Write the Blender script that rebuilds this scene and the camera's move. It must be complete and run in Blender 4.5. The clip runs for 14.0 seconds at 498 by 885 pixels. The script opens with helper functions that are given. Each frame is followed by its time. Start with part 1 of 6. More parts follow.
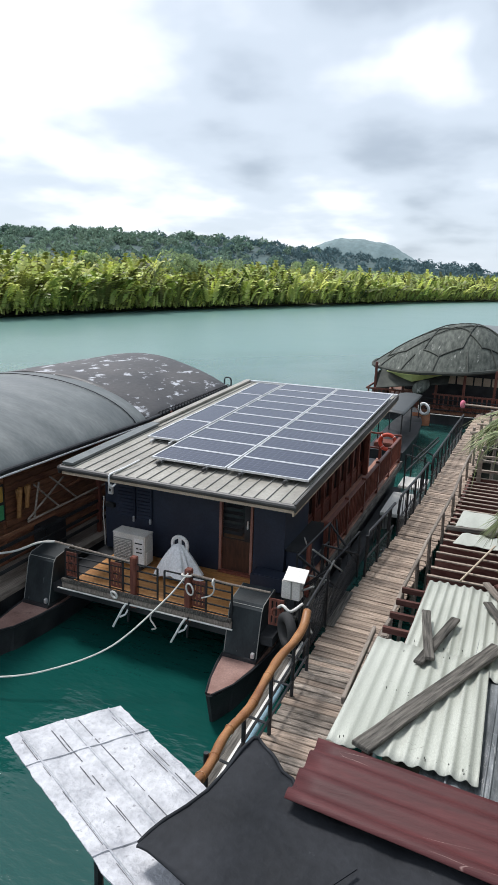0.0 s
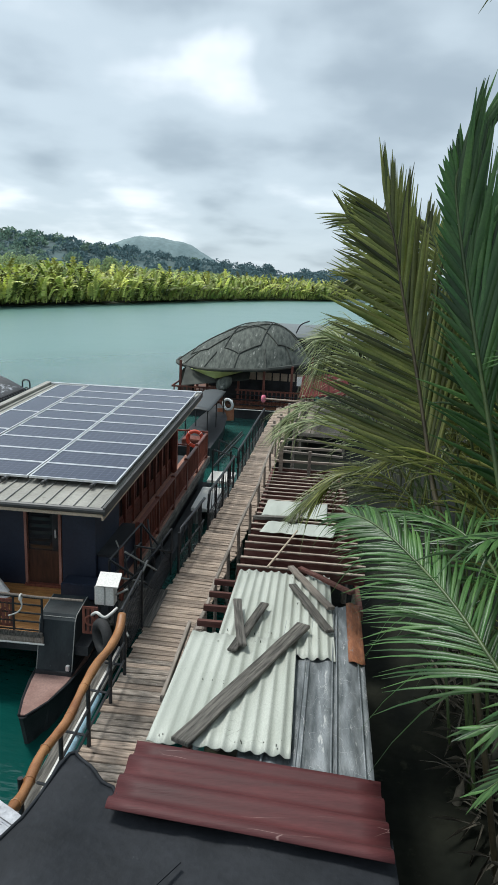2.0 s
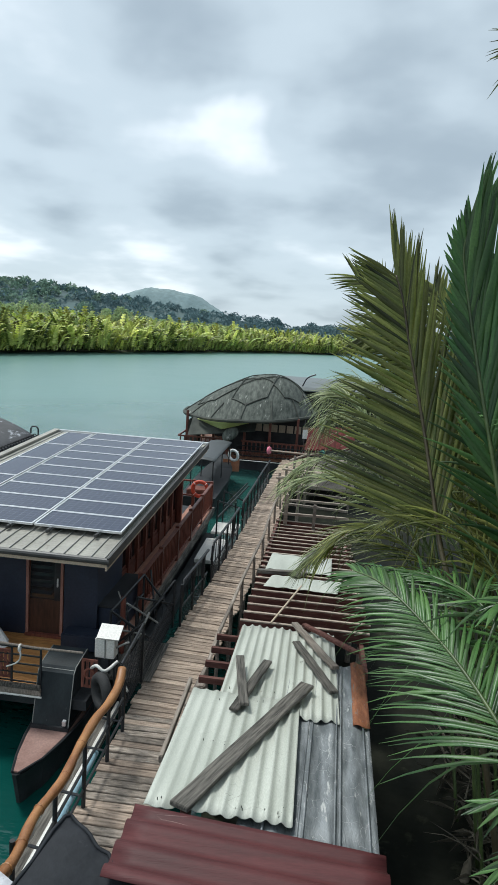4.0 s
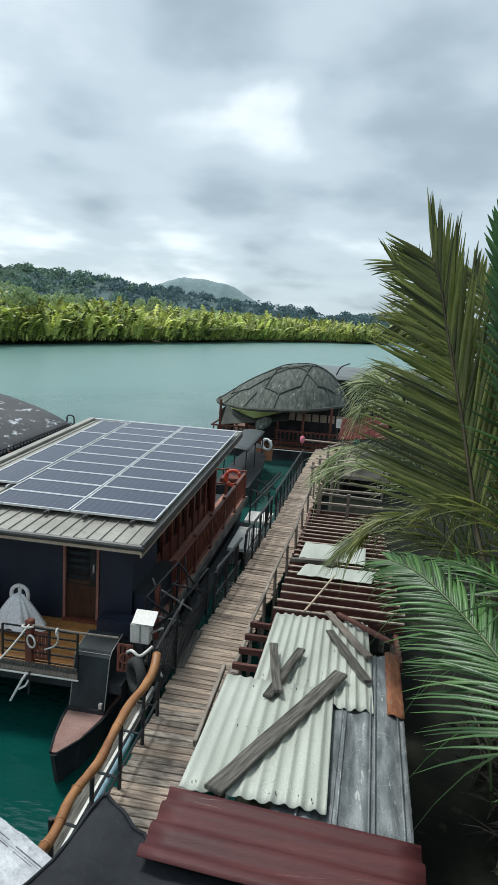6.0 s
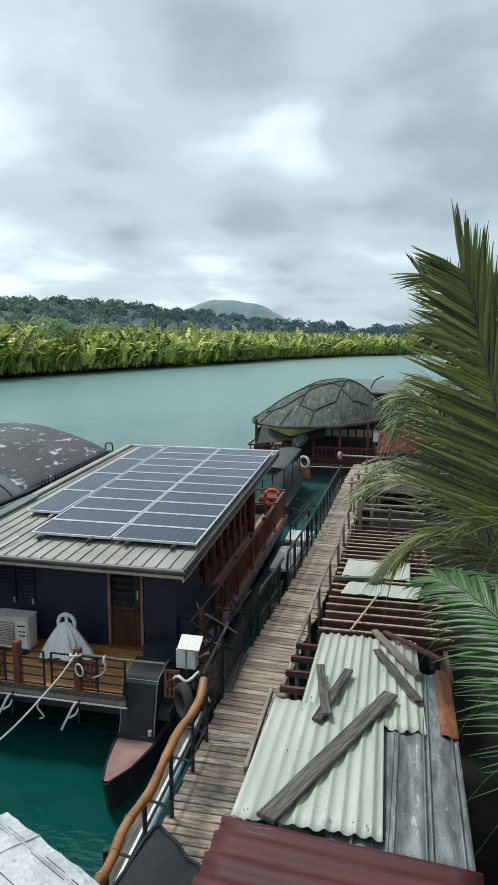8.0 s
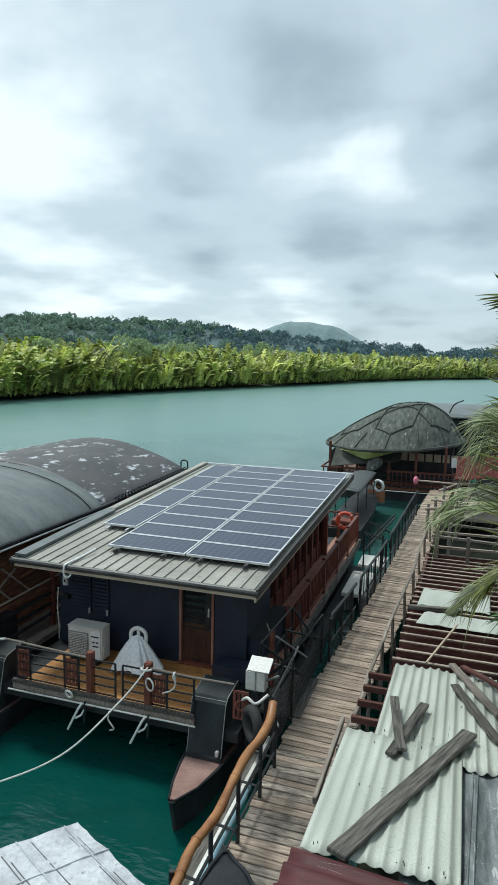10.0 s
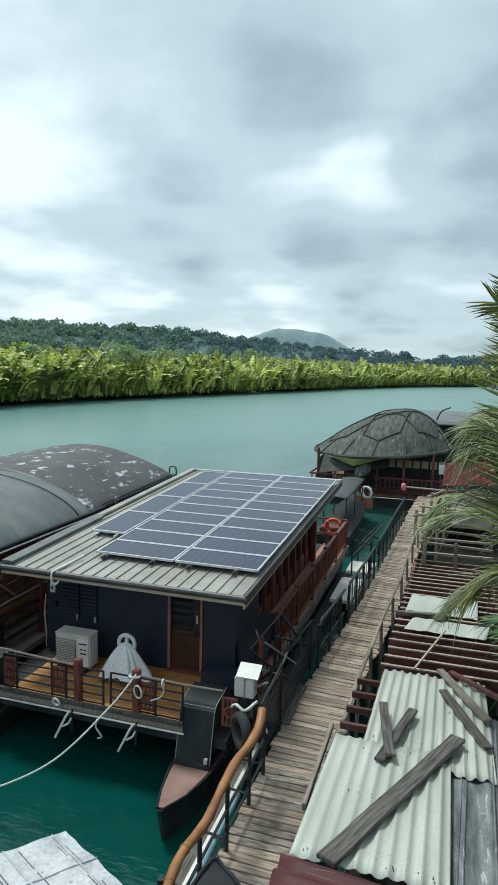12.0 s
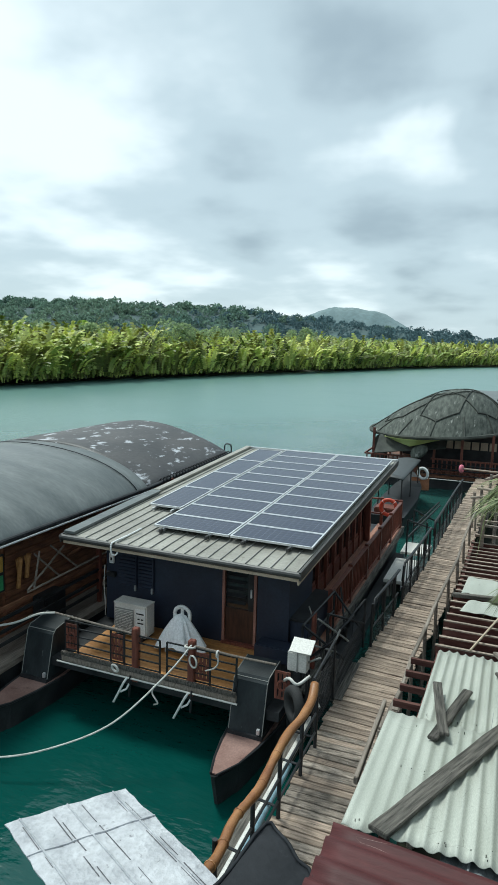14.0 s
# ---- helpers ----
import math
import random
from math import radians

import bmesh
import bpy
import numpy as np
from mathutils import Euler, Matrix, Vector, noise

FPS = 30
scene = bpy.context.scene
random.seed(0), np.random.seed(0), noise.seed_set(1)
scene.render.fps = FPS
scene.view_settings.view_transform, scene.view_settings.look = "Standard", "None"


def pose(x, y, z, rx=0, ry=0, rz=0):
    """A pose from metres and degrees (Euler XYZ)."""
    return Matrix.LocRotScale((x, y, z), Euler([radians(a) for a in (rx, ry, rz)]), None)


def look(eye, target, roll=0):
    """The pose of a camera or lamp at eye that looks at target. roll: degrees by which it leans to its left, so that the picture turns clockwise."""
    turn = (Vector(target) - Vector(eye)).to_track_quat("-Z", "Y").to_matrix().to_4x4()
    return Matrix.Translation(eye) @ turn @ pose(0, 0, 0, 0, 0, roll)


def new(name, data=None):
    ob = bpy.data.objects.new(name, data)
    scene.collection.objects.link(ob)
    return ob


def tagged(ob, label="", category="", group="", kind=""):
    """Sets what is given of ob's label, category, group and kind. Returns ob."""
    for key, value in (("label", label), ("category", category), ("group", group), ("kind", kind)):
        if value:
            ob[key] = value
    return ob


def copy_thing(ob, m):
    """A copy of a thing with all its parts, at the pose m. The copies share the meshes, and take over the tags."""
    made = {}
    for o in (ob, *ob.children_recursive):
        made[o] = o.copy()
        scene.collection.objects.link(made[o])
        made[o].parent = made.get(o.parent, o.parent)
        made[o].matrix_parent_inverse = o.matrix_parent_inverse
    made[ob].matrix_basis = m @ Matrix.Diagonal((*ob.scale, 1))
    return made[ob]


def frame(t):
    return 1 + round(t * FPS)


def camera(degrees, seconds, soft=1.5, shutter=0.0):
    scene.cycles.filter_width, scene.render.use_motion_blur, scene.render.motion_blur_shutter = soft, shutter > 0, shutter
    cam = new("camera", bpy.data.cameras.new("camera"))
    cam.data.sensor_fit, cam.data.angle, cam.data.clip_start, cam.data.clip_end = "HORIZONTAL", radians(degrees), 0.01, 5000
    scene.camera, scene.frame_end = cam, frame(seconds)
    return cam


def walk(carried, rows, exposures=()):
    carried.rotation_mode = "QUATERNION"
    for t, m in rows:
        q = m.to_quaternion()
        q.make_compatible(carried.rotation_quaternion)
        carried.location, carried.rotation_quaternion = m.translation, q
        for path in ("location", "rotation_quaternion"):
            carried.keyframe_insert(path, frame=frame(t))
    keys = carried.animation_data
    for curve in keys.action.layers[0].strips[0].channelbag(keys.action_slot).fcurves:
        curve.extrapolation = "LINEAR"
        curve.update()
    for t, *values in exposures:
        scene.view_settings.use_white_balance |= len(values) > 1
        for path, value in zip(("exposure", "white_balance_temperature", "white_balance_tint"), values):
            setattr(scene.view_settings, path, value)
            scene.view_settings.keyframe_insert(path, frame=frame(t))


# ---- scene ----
cam = camera(41.9, 14.0, soft=0.7)
PATH = [
    (0, (-0.017, 0.25, 6.747), (-0.751, 2.043, 6.25), 1.9),
    (0.5, (0.031, 0.247, 6.778), (-0.445, 2.134, 6.315), 1.3),
    (1, (0.025, 0.264, 6.758), (-0.263, 2.192, 6.313), 2.7),
    (1.5, (0.033, 0.251, 6.781), (-0.161, 2.192, 6.34), 3.5),
    (2, (0.061, 0.243, 6.782), (-0.114, 2.176, 6.303), 2.8),
    (2.5, (0.067, 0.261, 6.77), (-0.082, 2.205, 6.326), 2.2),
    (3, (0.052, 0.206, 6.845), (-0.083, 2.178, 6.54), 3.3),
    (3.5, (0.03, 0.207, 6.843), (-0.138, 2.174, 6.525), 3.7),
    (6, (-0.002, 0.225, 6.807), (-0.299, 2.168, 6.44), 3.7),
    (6.5, (0.025, 0.245, 6.803), (-0.307, 2.175, 6.397), 2.7),
    (7, (0.008, 0.243, 6.819), (-0.351, 2.173, 6.438), 2.6),
    (7.5, (-0.008, 0.235, 6.827), (-0.387, 2.168, 6.481), 2.2),
    (8, (0.018, 0.225, 6.854), (-0.395, 2.156, 6.538), 0.3),
    (8.5, (-0.064, 0.227, 6.855), (-0.654, 2.118, 6.579), 1.4),
    (11, (-0.072, 0.27, 6.819), (-0.704, 2.151, 6.568), 1.1),
    (11.5, (-0.083, 0.256, 6.824), (-0.701, 2.142, 6.58), 1.1),
    (12, (-0.078, 0.237, 6.823), (-0.674, 2.132, 6.589), 1.3),
    (12.5, (-0.072, 0.248, 6.807), (-0.696, 2.134, 6.574), 1.5),
    (13, (-0.07, 0.24, 6.808), (-0.69, 2.128, 6.586), 1.7),
    (13.5, (-0.075, 0.221, 6.816), (-0.713, 2.101, 6.574), 1.9),
    (14, (-0.11, 0.185, 6.789), (-0.856, 2.016, 6.488), 1.5),
]
EXPOSE = [(0, 0.28, 6130, 12), (0.6, 0.14, 6020, 9), (1.5, 0.13, 6030, 6), (3.5, 0.13, 6020, 5), (7, 0.06, 6000, 3), (11, 0.05, 5900, -1), (14, 0.06, 5900, -2)]
walk(cam, [(t, look(eye, target, roll)) for t, eye, target, roll in PATH], EXPOSE)

# ---- world, sun ----
world = bpy.data.worlds.new("overcast_sky")
scene.world = world
world.use_nodes = True
wn, wl = world.node_tree.nodes, world.node_tree.links
wn.clear()


def wnode(kind, operation=""):
    n = wn.new(kind)
    if operation:
        n.operation = operation
    return n


SUN_EL, SUN_AZ = 64.0, -62.0
sky = wnode("ShaderNodeTexSky")
sky.sky_type, sky.sun_disc, sky.sun_elevation, sky.sun_rotation = "NISHITA", False, radians(SUN_EL), radians(SUN_AZ)
tc = wnode("ShaderNodeTexCoord")
sep = wnode("ShaderNodeSeparateXYZ")
wl.new(tc.outputs["Generated"], sep.inputs[0])
up = wnode("ShaderNodeMath", operation="MAXIMUM")
up.inputs[1].default_value = 0.0
wl.new(sep.outputs["Z"], up.inputs[0])
lift = wnode("ShaderNodeMath", operation="ADD")
lift.inputs[1].default_value = 0.22
wl.new(up.outputs[0], lift.inputs[0])
flat = []
for axis in "XY":
    d = wnode("ShaderNodeMath", operation="DIVIDE")
    wl.new(sep.outputs[axis], d.inputs[0])
    wl.new(lift.outputs[0], d.inputs[1])
    flat.append(d)
comb = wnode("ShaderNodeCombineXYZ")
wl.new(flat[0].outputs[0], comb.inputs[0])
wl.new(flat[1].outputs[0], comb.inputs[1])
comb.inputs[2].default_value = 8.3
big = wnode("ShaderNodeTexNoise")
big.inputs["Scale"].default_value, big.inputs["Detail"].default_value, big.inputs["Roughness"].default_value = 1.15, 4.0, 0.45
big.inputs["Distortion"].default_value = 0.15
wl.new(comb.outputs[0], big.inputs["Vector"])
ramp = wnode("ShaderNodeValToRGB")
ramp.color_ramp.interpolation = "EASE"
e = ramp.color_ramp.elements
e[0].position, e[0].color = 0.28, (0.40, 0.45, 0.49, 1)
e[1].position, e[1].color = 0.66, (1.0, 1.01, 1.02, 1)
m = e.new(0.47)
m.color = (0.61, 0.665, 0.70, 1)
puff = wnode("ShaderNodeTexNoise")
puff.inputs["Scale"].default_value, puff.inputs["Detail"].default_value, puff.inputs["Roughness"].default_value = 2.6, 4.0, 0.45
wl.new(comb.outputs[0], puff.inputs["Vector"])
part_b = wnode("ShaderNodeMath", "MULTIPLY_ADD")
part_b.inputs[1].default_value, part_b.inputs[2].default_value = 0.46, -0.045
wl.new(puff.outputs["Fac"], part_b.inputs[0])
both = wnode("ShaderNodeMath", "ADD")
calmer = wnode("ShaderNodeMath", "MULTIPLY")
calmer.inputs[1].default_value = 0.55
wl.new(big.outputs["Fac"], calmer.inputs[0])
wl.new(calmer.outputs[0], both.inputs[0])
wl.new(part_b.outputs[0], both.inputs[1])
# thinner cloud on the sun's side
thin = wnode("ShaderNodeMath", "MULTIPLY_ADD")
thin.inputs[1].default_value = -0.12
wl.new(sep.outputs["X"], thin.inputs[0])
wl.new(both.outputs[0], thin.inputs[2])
# the large clouds and the gaps between them: direction, width, brighter (+) or darker (-)
CLOUDS = [
    ((-0.62, 0.735, 0.285), 0.30, 0.13), ((-0.14, 0.944, 0.298), 0.10, 0.13), ((-0.15, 0.95, 0.27), 0.24, 0.06), ((-0.31, 0.947, 0.075), 0.20, 0.05),
    ((-0.223, 0.907, 0.372), 0.20, -0.13), ((0.14, 0.945, 0.27), 0.36, -0.17), ((-0.345, 0.93, 0.13), 0.11, -0.07), ((-0.40, 0.88, 0.26), 0.10, -0.05), ((-0.16, 0.97, 0.15), 0.14, -0.04),
]
wander = wnode("ShaderNodeTexNoise")
wander.inputs["Scale"].default_value, wander.inputs["Detail"].default_value = 5.0, 4.0
wl.new(tc.outputs["Generated"], wander.inputs["Vector"])
bent = wnode("ShaderNodeVectorMath", "MULTIPLY_ADD")
bent.inputs[1].default_value = (0.22, 0.22, 0.22)
wl.new(wander.outputs["Color"], bent.inputs[0])
back = wnode("ShaderNodeVectorMath", "SUBTRACT")
back.inputs[1].default_value = (0.11, 0.11, 0.11)
wl.new(tc.outputs["Generated"], back.inputs[0])
wl.new(back.outputs[0], bent.inputs[2])
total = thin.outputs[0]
for towards, wide, gain in CLOUDS:
    gap = wnode("ShaderNodeVectorMath", "DISTANCE")
    gap.inputs[1].default_value = towards
    wl.new(bent.outputs[0], gap.inputs[0])
    soft_edge = wnode("ShaderNodeMapRange")
    soft_edge.interpolation_type = "SMOOTHERSTEP"
    soft_edge.inputs["From Min"].default_value, soft_edge.inputs["From Max"].default_value = wide, 0.0
    wl.new(gap.outputs["Value"], soft_edge.inputs["Value"])
    more = wnode("ShaderNodeMath", "MULTIPLY_ADD")
    more.inputs[1].default_value = gain
    wl.new(soft_edge.outputs["Result"], more.inputs[0])
    wl.new(total, more.inputs[2])
    total = more.outputs[0]
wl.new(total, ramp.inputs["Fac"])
sky_bg, cloud_bg, mix, out = wnode("ShaderNodeBackground"), wnode("ShaderNodeBackground"), wnode("ShaderNodeMixShader"), wnode("ShaderNodeOutputWorld")
sky_bg.inputs["Strength"].default_value = 0.1
cloud_bg.inputs["Strength"].default_value = 1.08
mix.inputs[0].default_value = 0.88
wl.new(sky.outputs[0], sky_bg.inputs["Color"])
wl.new(ramp.outputs["Color"], cloud_bg.inputs["Color"])
wl.new(sky_bg.outputs[0], mix.inputs[1])
wl.new(cloud_bg.outputs[0], mix.inputs[2])
wl.new(mix.outputs[0], out.inputs["Surface"])

sun = new("sun", bpy.data.lights.new("sun", "SUN"))
sun.data.energy, sun.data.angle, sun.data.color = 2.8, radians(12), (1.0, 0.95, 0.87)
_el, _az = radians(SUN_EL), radians(SUN_AZ)
sun.matrix_world = look((0, 0, 30), (-math.sin(_az) * math.cos(_el), -math.cos(_az) * math.cos(_el), 30 - math.sin(_el)))


# ---- materials ----
def surf(name, c1, c2, scale=4.0, rough=0.6, metal=0.0, bump=0.15, fine=60.0, stretch=(1, 1, 1), vary=0.0, spots=None, spot_scale=6.0, spot_at=0.6, island=False, coat=0.0, trans=0.0, lines=None, line_scale=6.0, line_wide=0.03, line_at=0.5, line_stretch=(1, 1, 1)):
    mt = bpy.data.materials.new(name)
    mt.use_nodes = True
    n, l = mt.node_tree.nodes, mt.node_tree.links
    p = n["Principled BSDF"]
    t = n.new("ShaderNodeTexCoord")
    mp = n.new("ShaderNodeMapping")
    mp.inputs["Scale"].default_value = stretch
    l.new(t.outputs["Object"], mp.inputs["Vector"])
    vec = mp.outputs["Vector"]
    rnd = None
    if vary > 0:
        info = n.new("ShaderNodeNewGeometry" if island else "ShaderNodeObjectInfo")
        rnd = info.outputs["Random Per Island" if island else "Random"]
        off = n.new("ShaderNodeVectorMath")
        off.operation = "MULTIPLY_ADD"
        off.inputs[1].default_value = (17, 23, 31)
        l.new(rnd, off.inputs[0])
        l.new(vec, off.inputs[2])
        vec = off.outputs[0]
    a = n.new("ShaderNodeTexNoise")
    a.inputs["Scale"].default_value, a.inputs["Detail"].default_value = scale, 4
    b = n.new("ShaderNodeTexNoise")
    b.inputs["Scale"].default_value, b.inputs["Detail"].default_value = fine, 3
    for q in (a, b):
        l.new(vec, q.inputs["Vector"])
    r = n.new("ShaderNodeValToRGB")
    r.color_ramp.elements[0].position, r.color_ramp.elements[0].color = 0.32, (*c1, 1)
    r.color_ramp.elements[1].position, r.color_ramp.elements[1].color = 0.68, (*c2, 1)
    l.new(a.outputs["Fac"], r.inputs["Fac"])
    col = r.outputs["Color"]
    if spots:
        s = n.new("ShaderNodeTexNoise")
        s.inputs["Scale"].default_value, s.inputs["Detail"].default_value, s.inputs["Roughness"].default_value = spot_scale, 6, 0.65
        l.new(vec, s.inputs["Vector"])
        sr = n.new("ShaderNodeValToRGB")
        sr.color_ramp.elements[0].position, sr.color_ramp.elements[1].position = spot_at, min(spot_at + 0.07, 1)
        l.new(s.outputs["Fac"], sr.inputs["Fac"])
        mx = n.new("ShaderNodeMix")
        mx.data_type = "RGBA"
        l.new(sr.outputs["Color"], mx.inputs["Factor"])
        l.new(col, mx.inputs["A"])
        mx.inputs["B"].default_value = (*spots, 1)
        col = mx.outputs["Result"]
    if lines:
        # scratches, cracks and creases: thin broken lines
        ls = n.new("ShaderNodeVectorMath")
        ls.operation = "MULTIPLY"
        ls.inputs[1].default_value = line_stretch
        l.new(t.outputs["Object"], ls.inputs[0])
        wob = n.new("ShaderNodeTexNoise")
        wob.inputs["Scale"].default_value, wob.inputs["Detail"].default_value = line_scale * 0.8, 3
        l.new(ls.outputs[0], wob.inputs["Vector"])
        bend = n.new("ShaderNodeVectorMath")
        bend.operation = "MULTIPLY_ADD"
        bend.inputs[1].default_value = (0.35 / line_scale,) * 3
        l.new(wob.outputs["Color"], bend.inputs[0])
        l.new(ls.outputs[0], bend.inputs[2])
        vo = n.new("ShaderNodeTexVoronoi")
        vo.feature = "DISTANCE_TO_EDGE"
        vo.inputs["Scale"].default_value = line_scale
        l.new(bend.outputs[0], vo.inputs["Vector"])
        thin_l = n.new("ShaderNodeMapRange")
        thin_l.inputs["From Min"].default_value, thin_l.inputs["From Max"].default_value = line_wide, 0.0
        l.new(vo.outputs["Distance"], thin_l.inputs["Value"])
        where = n.new("ShaderNodeTexNoise")
        where.inputs["Scale"].default_value, where.inputs["Detail"].default_value = line_scale * 0.7, 4
        l.new(t.outputs["Object"], where.inputs["Vector"])
        wr = n.new("ShaderNodeMapRange")
        wr.inputs["From Min"].default_value, wr.inputs["From Max"].default_value = line_at, line_at + 0.06
        l.new(where.outputs["Fac"], wr.inputs["Value"])
        both_l = n.new("ShaderNodeMath")
        both_l.operation = "MULTIPLY"
        l.new(thin_l.outputs["Result"], both_l.inputs[0])
        l.new(wr.outputs["Result"], both_l.inputs[1])
        lm = n.new("ShaderNodeMix")
        lm.data_type = "RGBA"
        l.new(both_l.outputs[0], lm.inputs["Factor"])
        l.new(col, lm.inputs["A"])
        lm.inputs["B"].default_value = (*lines, 1)
        col = lm.outputs["Result"]
    hsv = n.new("ShaderNodeHueSaturation")
    l.new(col, hsv.inputs["Color"])
    v = n.new("ShaderNodeMapRange")
    v.inputs["From Min"].default_value, v.inputs["From Max"].default_value = 0.3, 0.7
    v.inputs["To Min"].default_value, v.inputs["To Max"].default_value = 0.86, 1.14
    l.new(b.outputs["Fac"], v.inputs["Value"])
    val = v.outputs["Result"]
    if rnd:
        w = n.new("ShaderNodeMapRange")
        w.inputs["To Min"].default_value, w.inputs["To Max"].default_value = 1 - vary, 1 + vary
        l.new(rnd, w.inputs["Value"])
        k = n.new("ShaderNodeMath")
        k.operation = "MULTIPLY"
        l.new(val, k.inputs[0])
        l.new(w.outputs["Result"], k.inputs[1])
        val = k.outputs[0]
    l.new(val, hsv.inputs["Value"])
    l.new(hsv.outputs["Color"], p.inputs["Base Color"])
    ro = n.new("ShaderNodeMapRange")
    ro.inputs["To Min"].default_value, ro.inputs["To Max"].default_value = max(rough - 0.12, 0.02), min(rough + 0.12, 1)
    l.new(a.outputs["Fac"], ro.inputs["Value"])
    l.new(ro.outputs["Result"], p.inputs["Roughness"])
    p.inputs["Metallic"].default_value = metal
    p.inputs["Coat Weight"].default_value = coat
    bp = n.new("ShaderNodeBump")
    bp.inputs["Strength"].default_value, bp.inputs["Distance"].default_value = bump, 0.02
    l.new(b.outputs["Fac"], bp.inputs["Height"])
    l.new(bp.outputs["Normal"], p.inputs["Normal"])
    if trans:
        tr, mx2 = n.new("ShaderNodeBsdfTranslucent"), n.new("ShaderNodeMixShader")
        l.new(hsv.outputs["Color"], tr.inputs["Color"])
        mx2.inputs[0].default_value = trans
        l.new(p.outputs[0], mx2.inputs[1])
        l.new(tr.outputs[0], mx2.inputs[2])
        l.new(mx2.outputs[0], n["Material Output"].inputs["Surface"])
    return mt


M = {}
M["weathered"] = surf("weathered_timber", (0.16, 0.13, 0.105), (0.32, 0.275, 0.235), 3, 0.85, 0, 0.5, 45, (14, 1, 6), 0.22, (0.09, 0.075, 0.06), 2.5, 0.66)
M["plank_walk"] = surf("walkway_plank", (0.235, 0.175, 0.133), (0.52, 0.41, 0.325), 2.5, 0.85, 0, 0.7, 40, (1.2, 16, 6), 0.32, (0.08, 0.063, 0.05), 2.2, 0.61)
# darker plank tone with pale lichen-like spots
M["plank_speckled"] = surf("speckled_walkway_plank", (0.12, 0.10, 0.08), (0.40, 0.335, 0.28), 5.0, 0.9, 0, 0.7, 40, (1.2, 6, 6), 0.3, (0.52, 0.51, 0.47), 9.0, 0.635)
M["grey_board"] = surf("grey_board", (0.05, 0.046, 0.04), (0.23, 0.21, 0.182), 3, 0.9, 0, 0.9, 50, (14, 0.8, 6), 0.25, (0.025, 0.023, 0.02), 4, 0.62)
M["purlin"] = surf("purlin_timber", (0.075, 0.03, 0.026), (0.15, 0.075, 0.062), 3, 0.85, 0, 0.4, 45, (1, 8, 5), 0.2)
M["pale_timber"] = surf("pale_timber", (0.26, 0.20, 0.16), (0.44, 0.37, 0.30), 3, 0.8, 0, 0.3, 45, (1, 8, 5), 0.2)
M["deck_wood"] = surf("varnished_deck", (0.38, 0.17, 0.055), (0.60, 0.31, 0.11), 3, 0.45, 0, 0.2, 40, (2, 10, 5), 0.25)
M["red_wood"] = surf("red_brown_wood", (0.105, 0.030, 0.021), (0.205, 0.068, 0.045), 4, 0.45, 0, 0.25, 40, (5, 5, 1), 0.25, (0.06, 0.02, 0.015), 5, 0.66)
M["side_deck"] = surf("red_brown_deck_board", (0.22, 0.095, 0.06), (0.38, 0.19, 0.13), 3, 0.6, 0, 0.3, 40, (8, 1, 5), 0.25)
M["brown_wall"] = surf("brown_wall_board", (0.12, 0.045, 0.025), (0.27, 0.12, 0.06), 3, 0.65, 0, 0.3, 40, (5, 1, 6), 0.3)
M["navy"] = surf("navy_paint", (0.012, 0.018, 0.036), (0.022, 0.031, 0.055), 1.5, 0.55, 0, 0.12, 30)
M["black_paint"] = surf("black_paint", (0.016, 0.017, 0.019), (0.04, 0.042, 0.045), 2.5, 0.5, 0, 0.15, 35, spots=(0.10, 0.10, 0.095), spot_scale=5, spot_at=0.68)
M["black_iron"] = surf("black_iron", (0.012, 0.014, 0.016), (0.035, 0.036, 0.04), 6, 0.5, 0.3, 0.2, 50)
M["cowl"] = surf("painted_cowl", (0.010, 0.014, 0.017), (0.030, 0.037, 0.040), 3.0, 0.55, 0, 0.2, 30, (1, 1, 0.4), spots=(0.09, 0.10, 0.10), spot_scale=7, spot_at=0.66)
M["hull_top"] = surf("hull_top_paint", (0.20, 0.11, 0.09), (0.32, 0.20, 0.17), 2.5, 0.75, 0, 0.2, 35, spots=(0.13, 0.07, 0.055), spot_scale=4)
M["roof_cream"] = surf("cream_roof_sheet", (0.235, 0.22, 0.19), (0.35, 0.335, 0.295), 1.2, 0.5, 0.1, 0.06, 20, spots=(0.17, 0.155, 0.13), spot_scale=3, spot_at=0.64)
M["roof_dark"] = surf("dark_fascia", (0.035, 0.034, 0.034), (0.075, 0.073, 0.07), 3, 0.5, 0.1, 0.1, 30)
M["cream_trim"] = surf("cream_trim", (0.42, 0.33, 0.24), (0.55, 0.45, 0.34), 3, 0.65, 0, 0.1, 40)
M["alu"] = surf("brushed_aluminium", (0.62, 0.63, 0.64), (0.78, 0.79, 0.8), 5, 0.4, 0.7, 0.05, 60)
M["white_paint"] = surf("white_paint", (0.66, 0.67, 0.66), (0.80, 0.80, 0.79), 3, 0.5, 0, 0.06, 40, spots=(0.5, 0.49, 0.46), spot_scale=5, spot_at=0.68)
M["ac_white"] = surf("ac_casing", (0.60, 0.58, 0.54), (0.70, 0.68, 0.64), 2, 0.5, 0, 0.05, 40)
M["ac_grille"] = surf("ac_grille", (0.20, 0.20, 0.19), (0.30, 0.30, 0.28), 3, 0.6, 0, 0.2, 60)
M["white_sheet"] = surf("white_corrugated", (0.36, 0.375, 0.325), (0.47, 0.485, 0.43), 1.1, 0.55, 0.05, 0.05, 60, (3, 0.5, 1), spots=(0.24, 0.23, 0.19), spot_scale=4.0, spot_at=0.67, lines=(0.20, 0.19, 0.16), line_scale=4.0, line_wide=0.008, line_at=0.56)
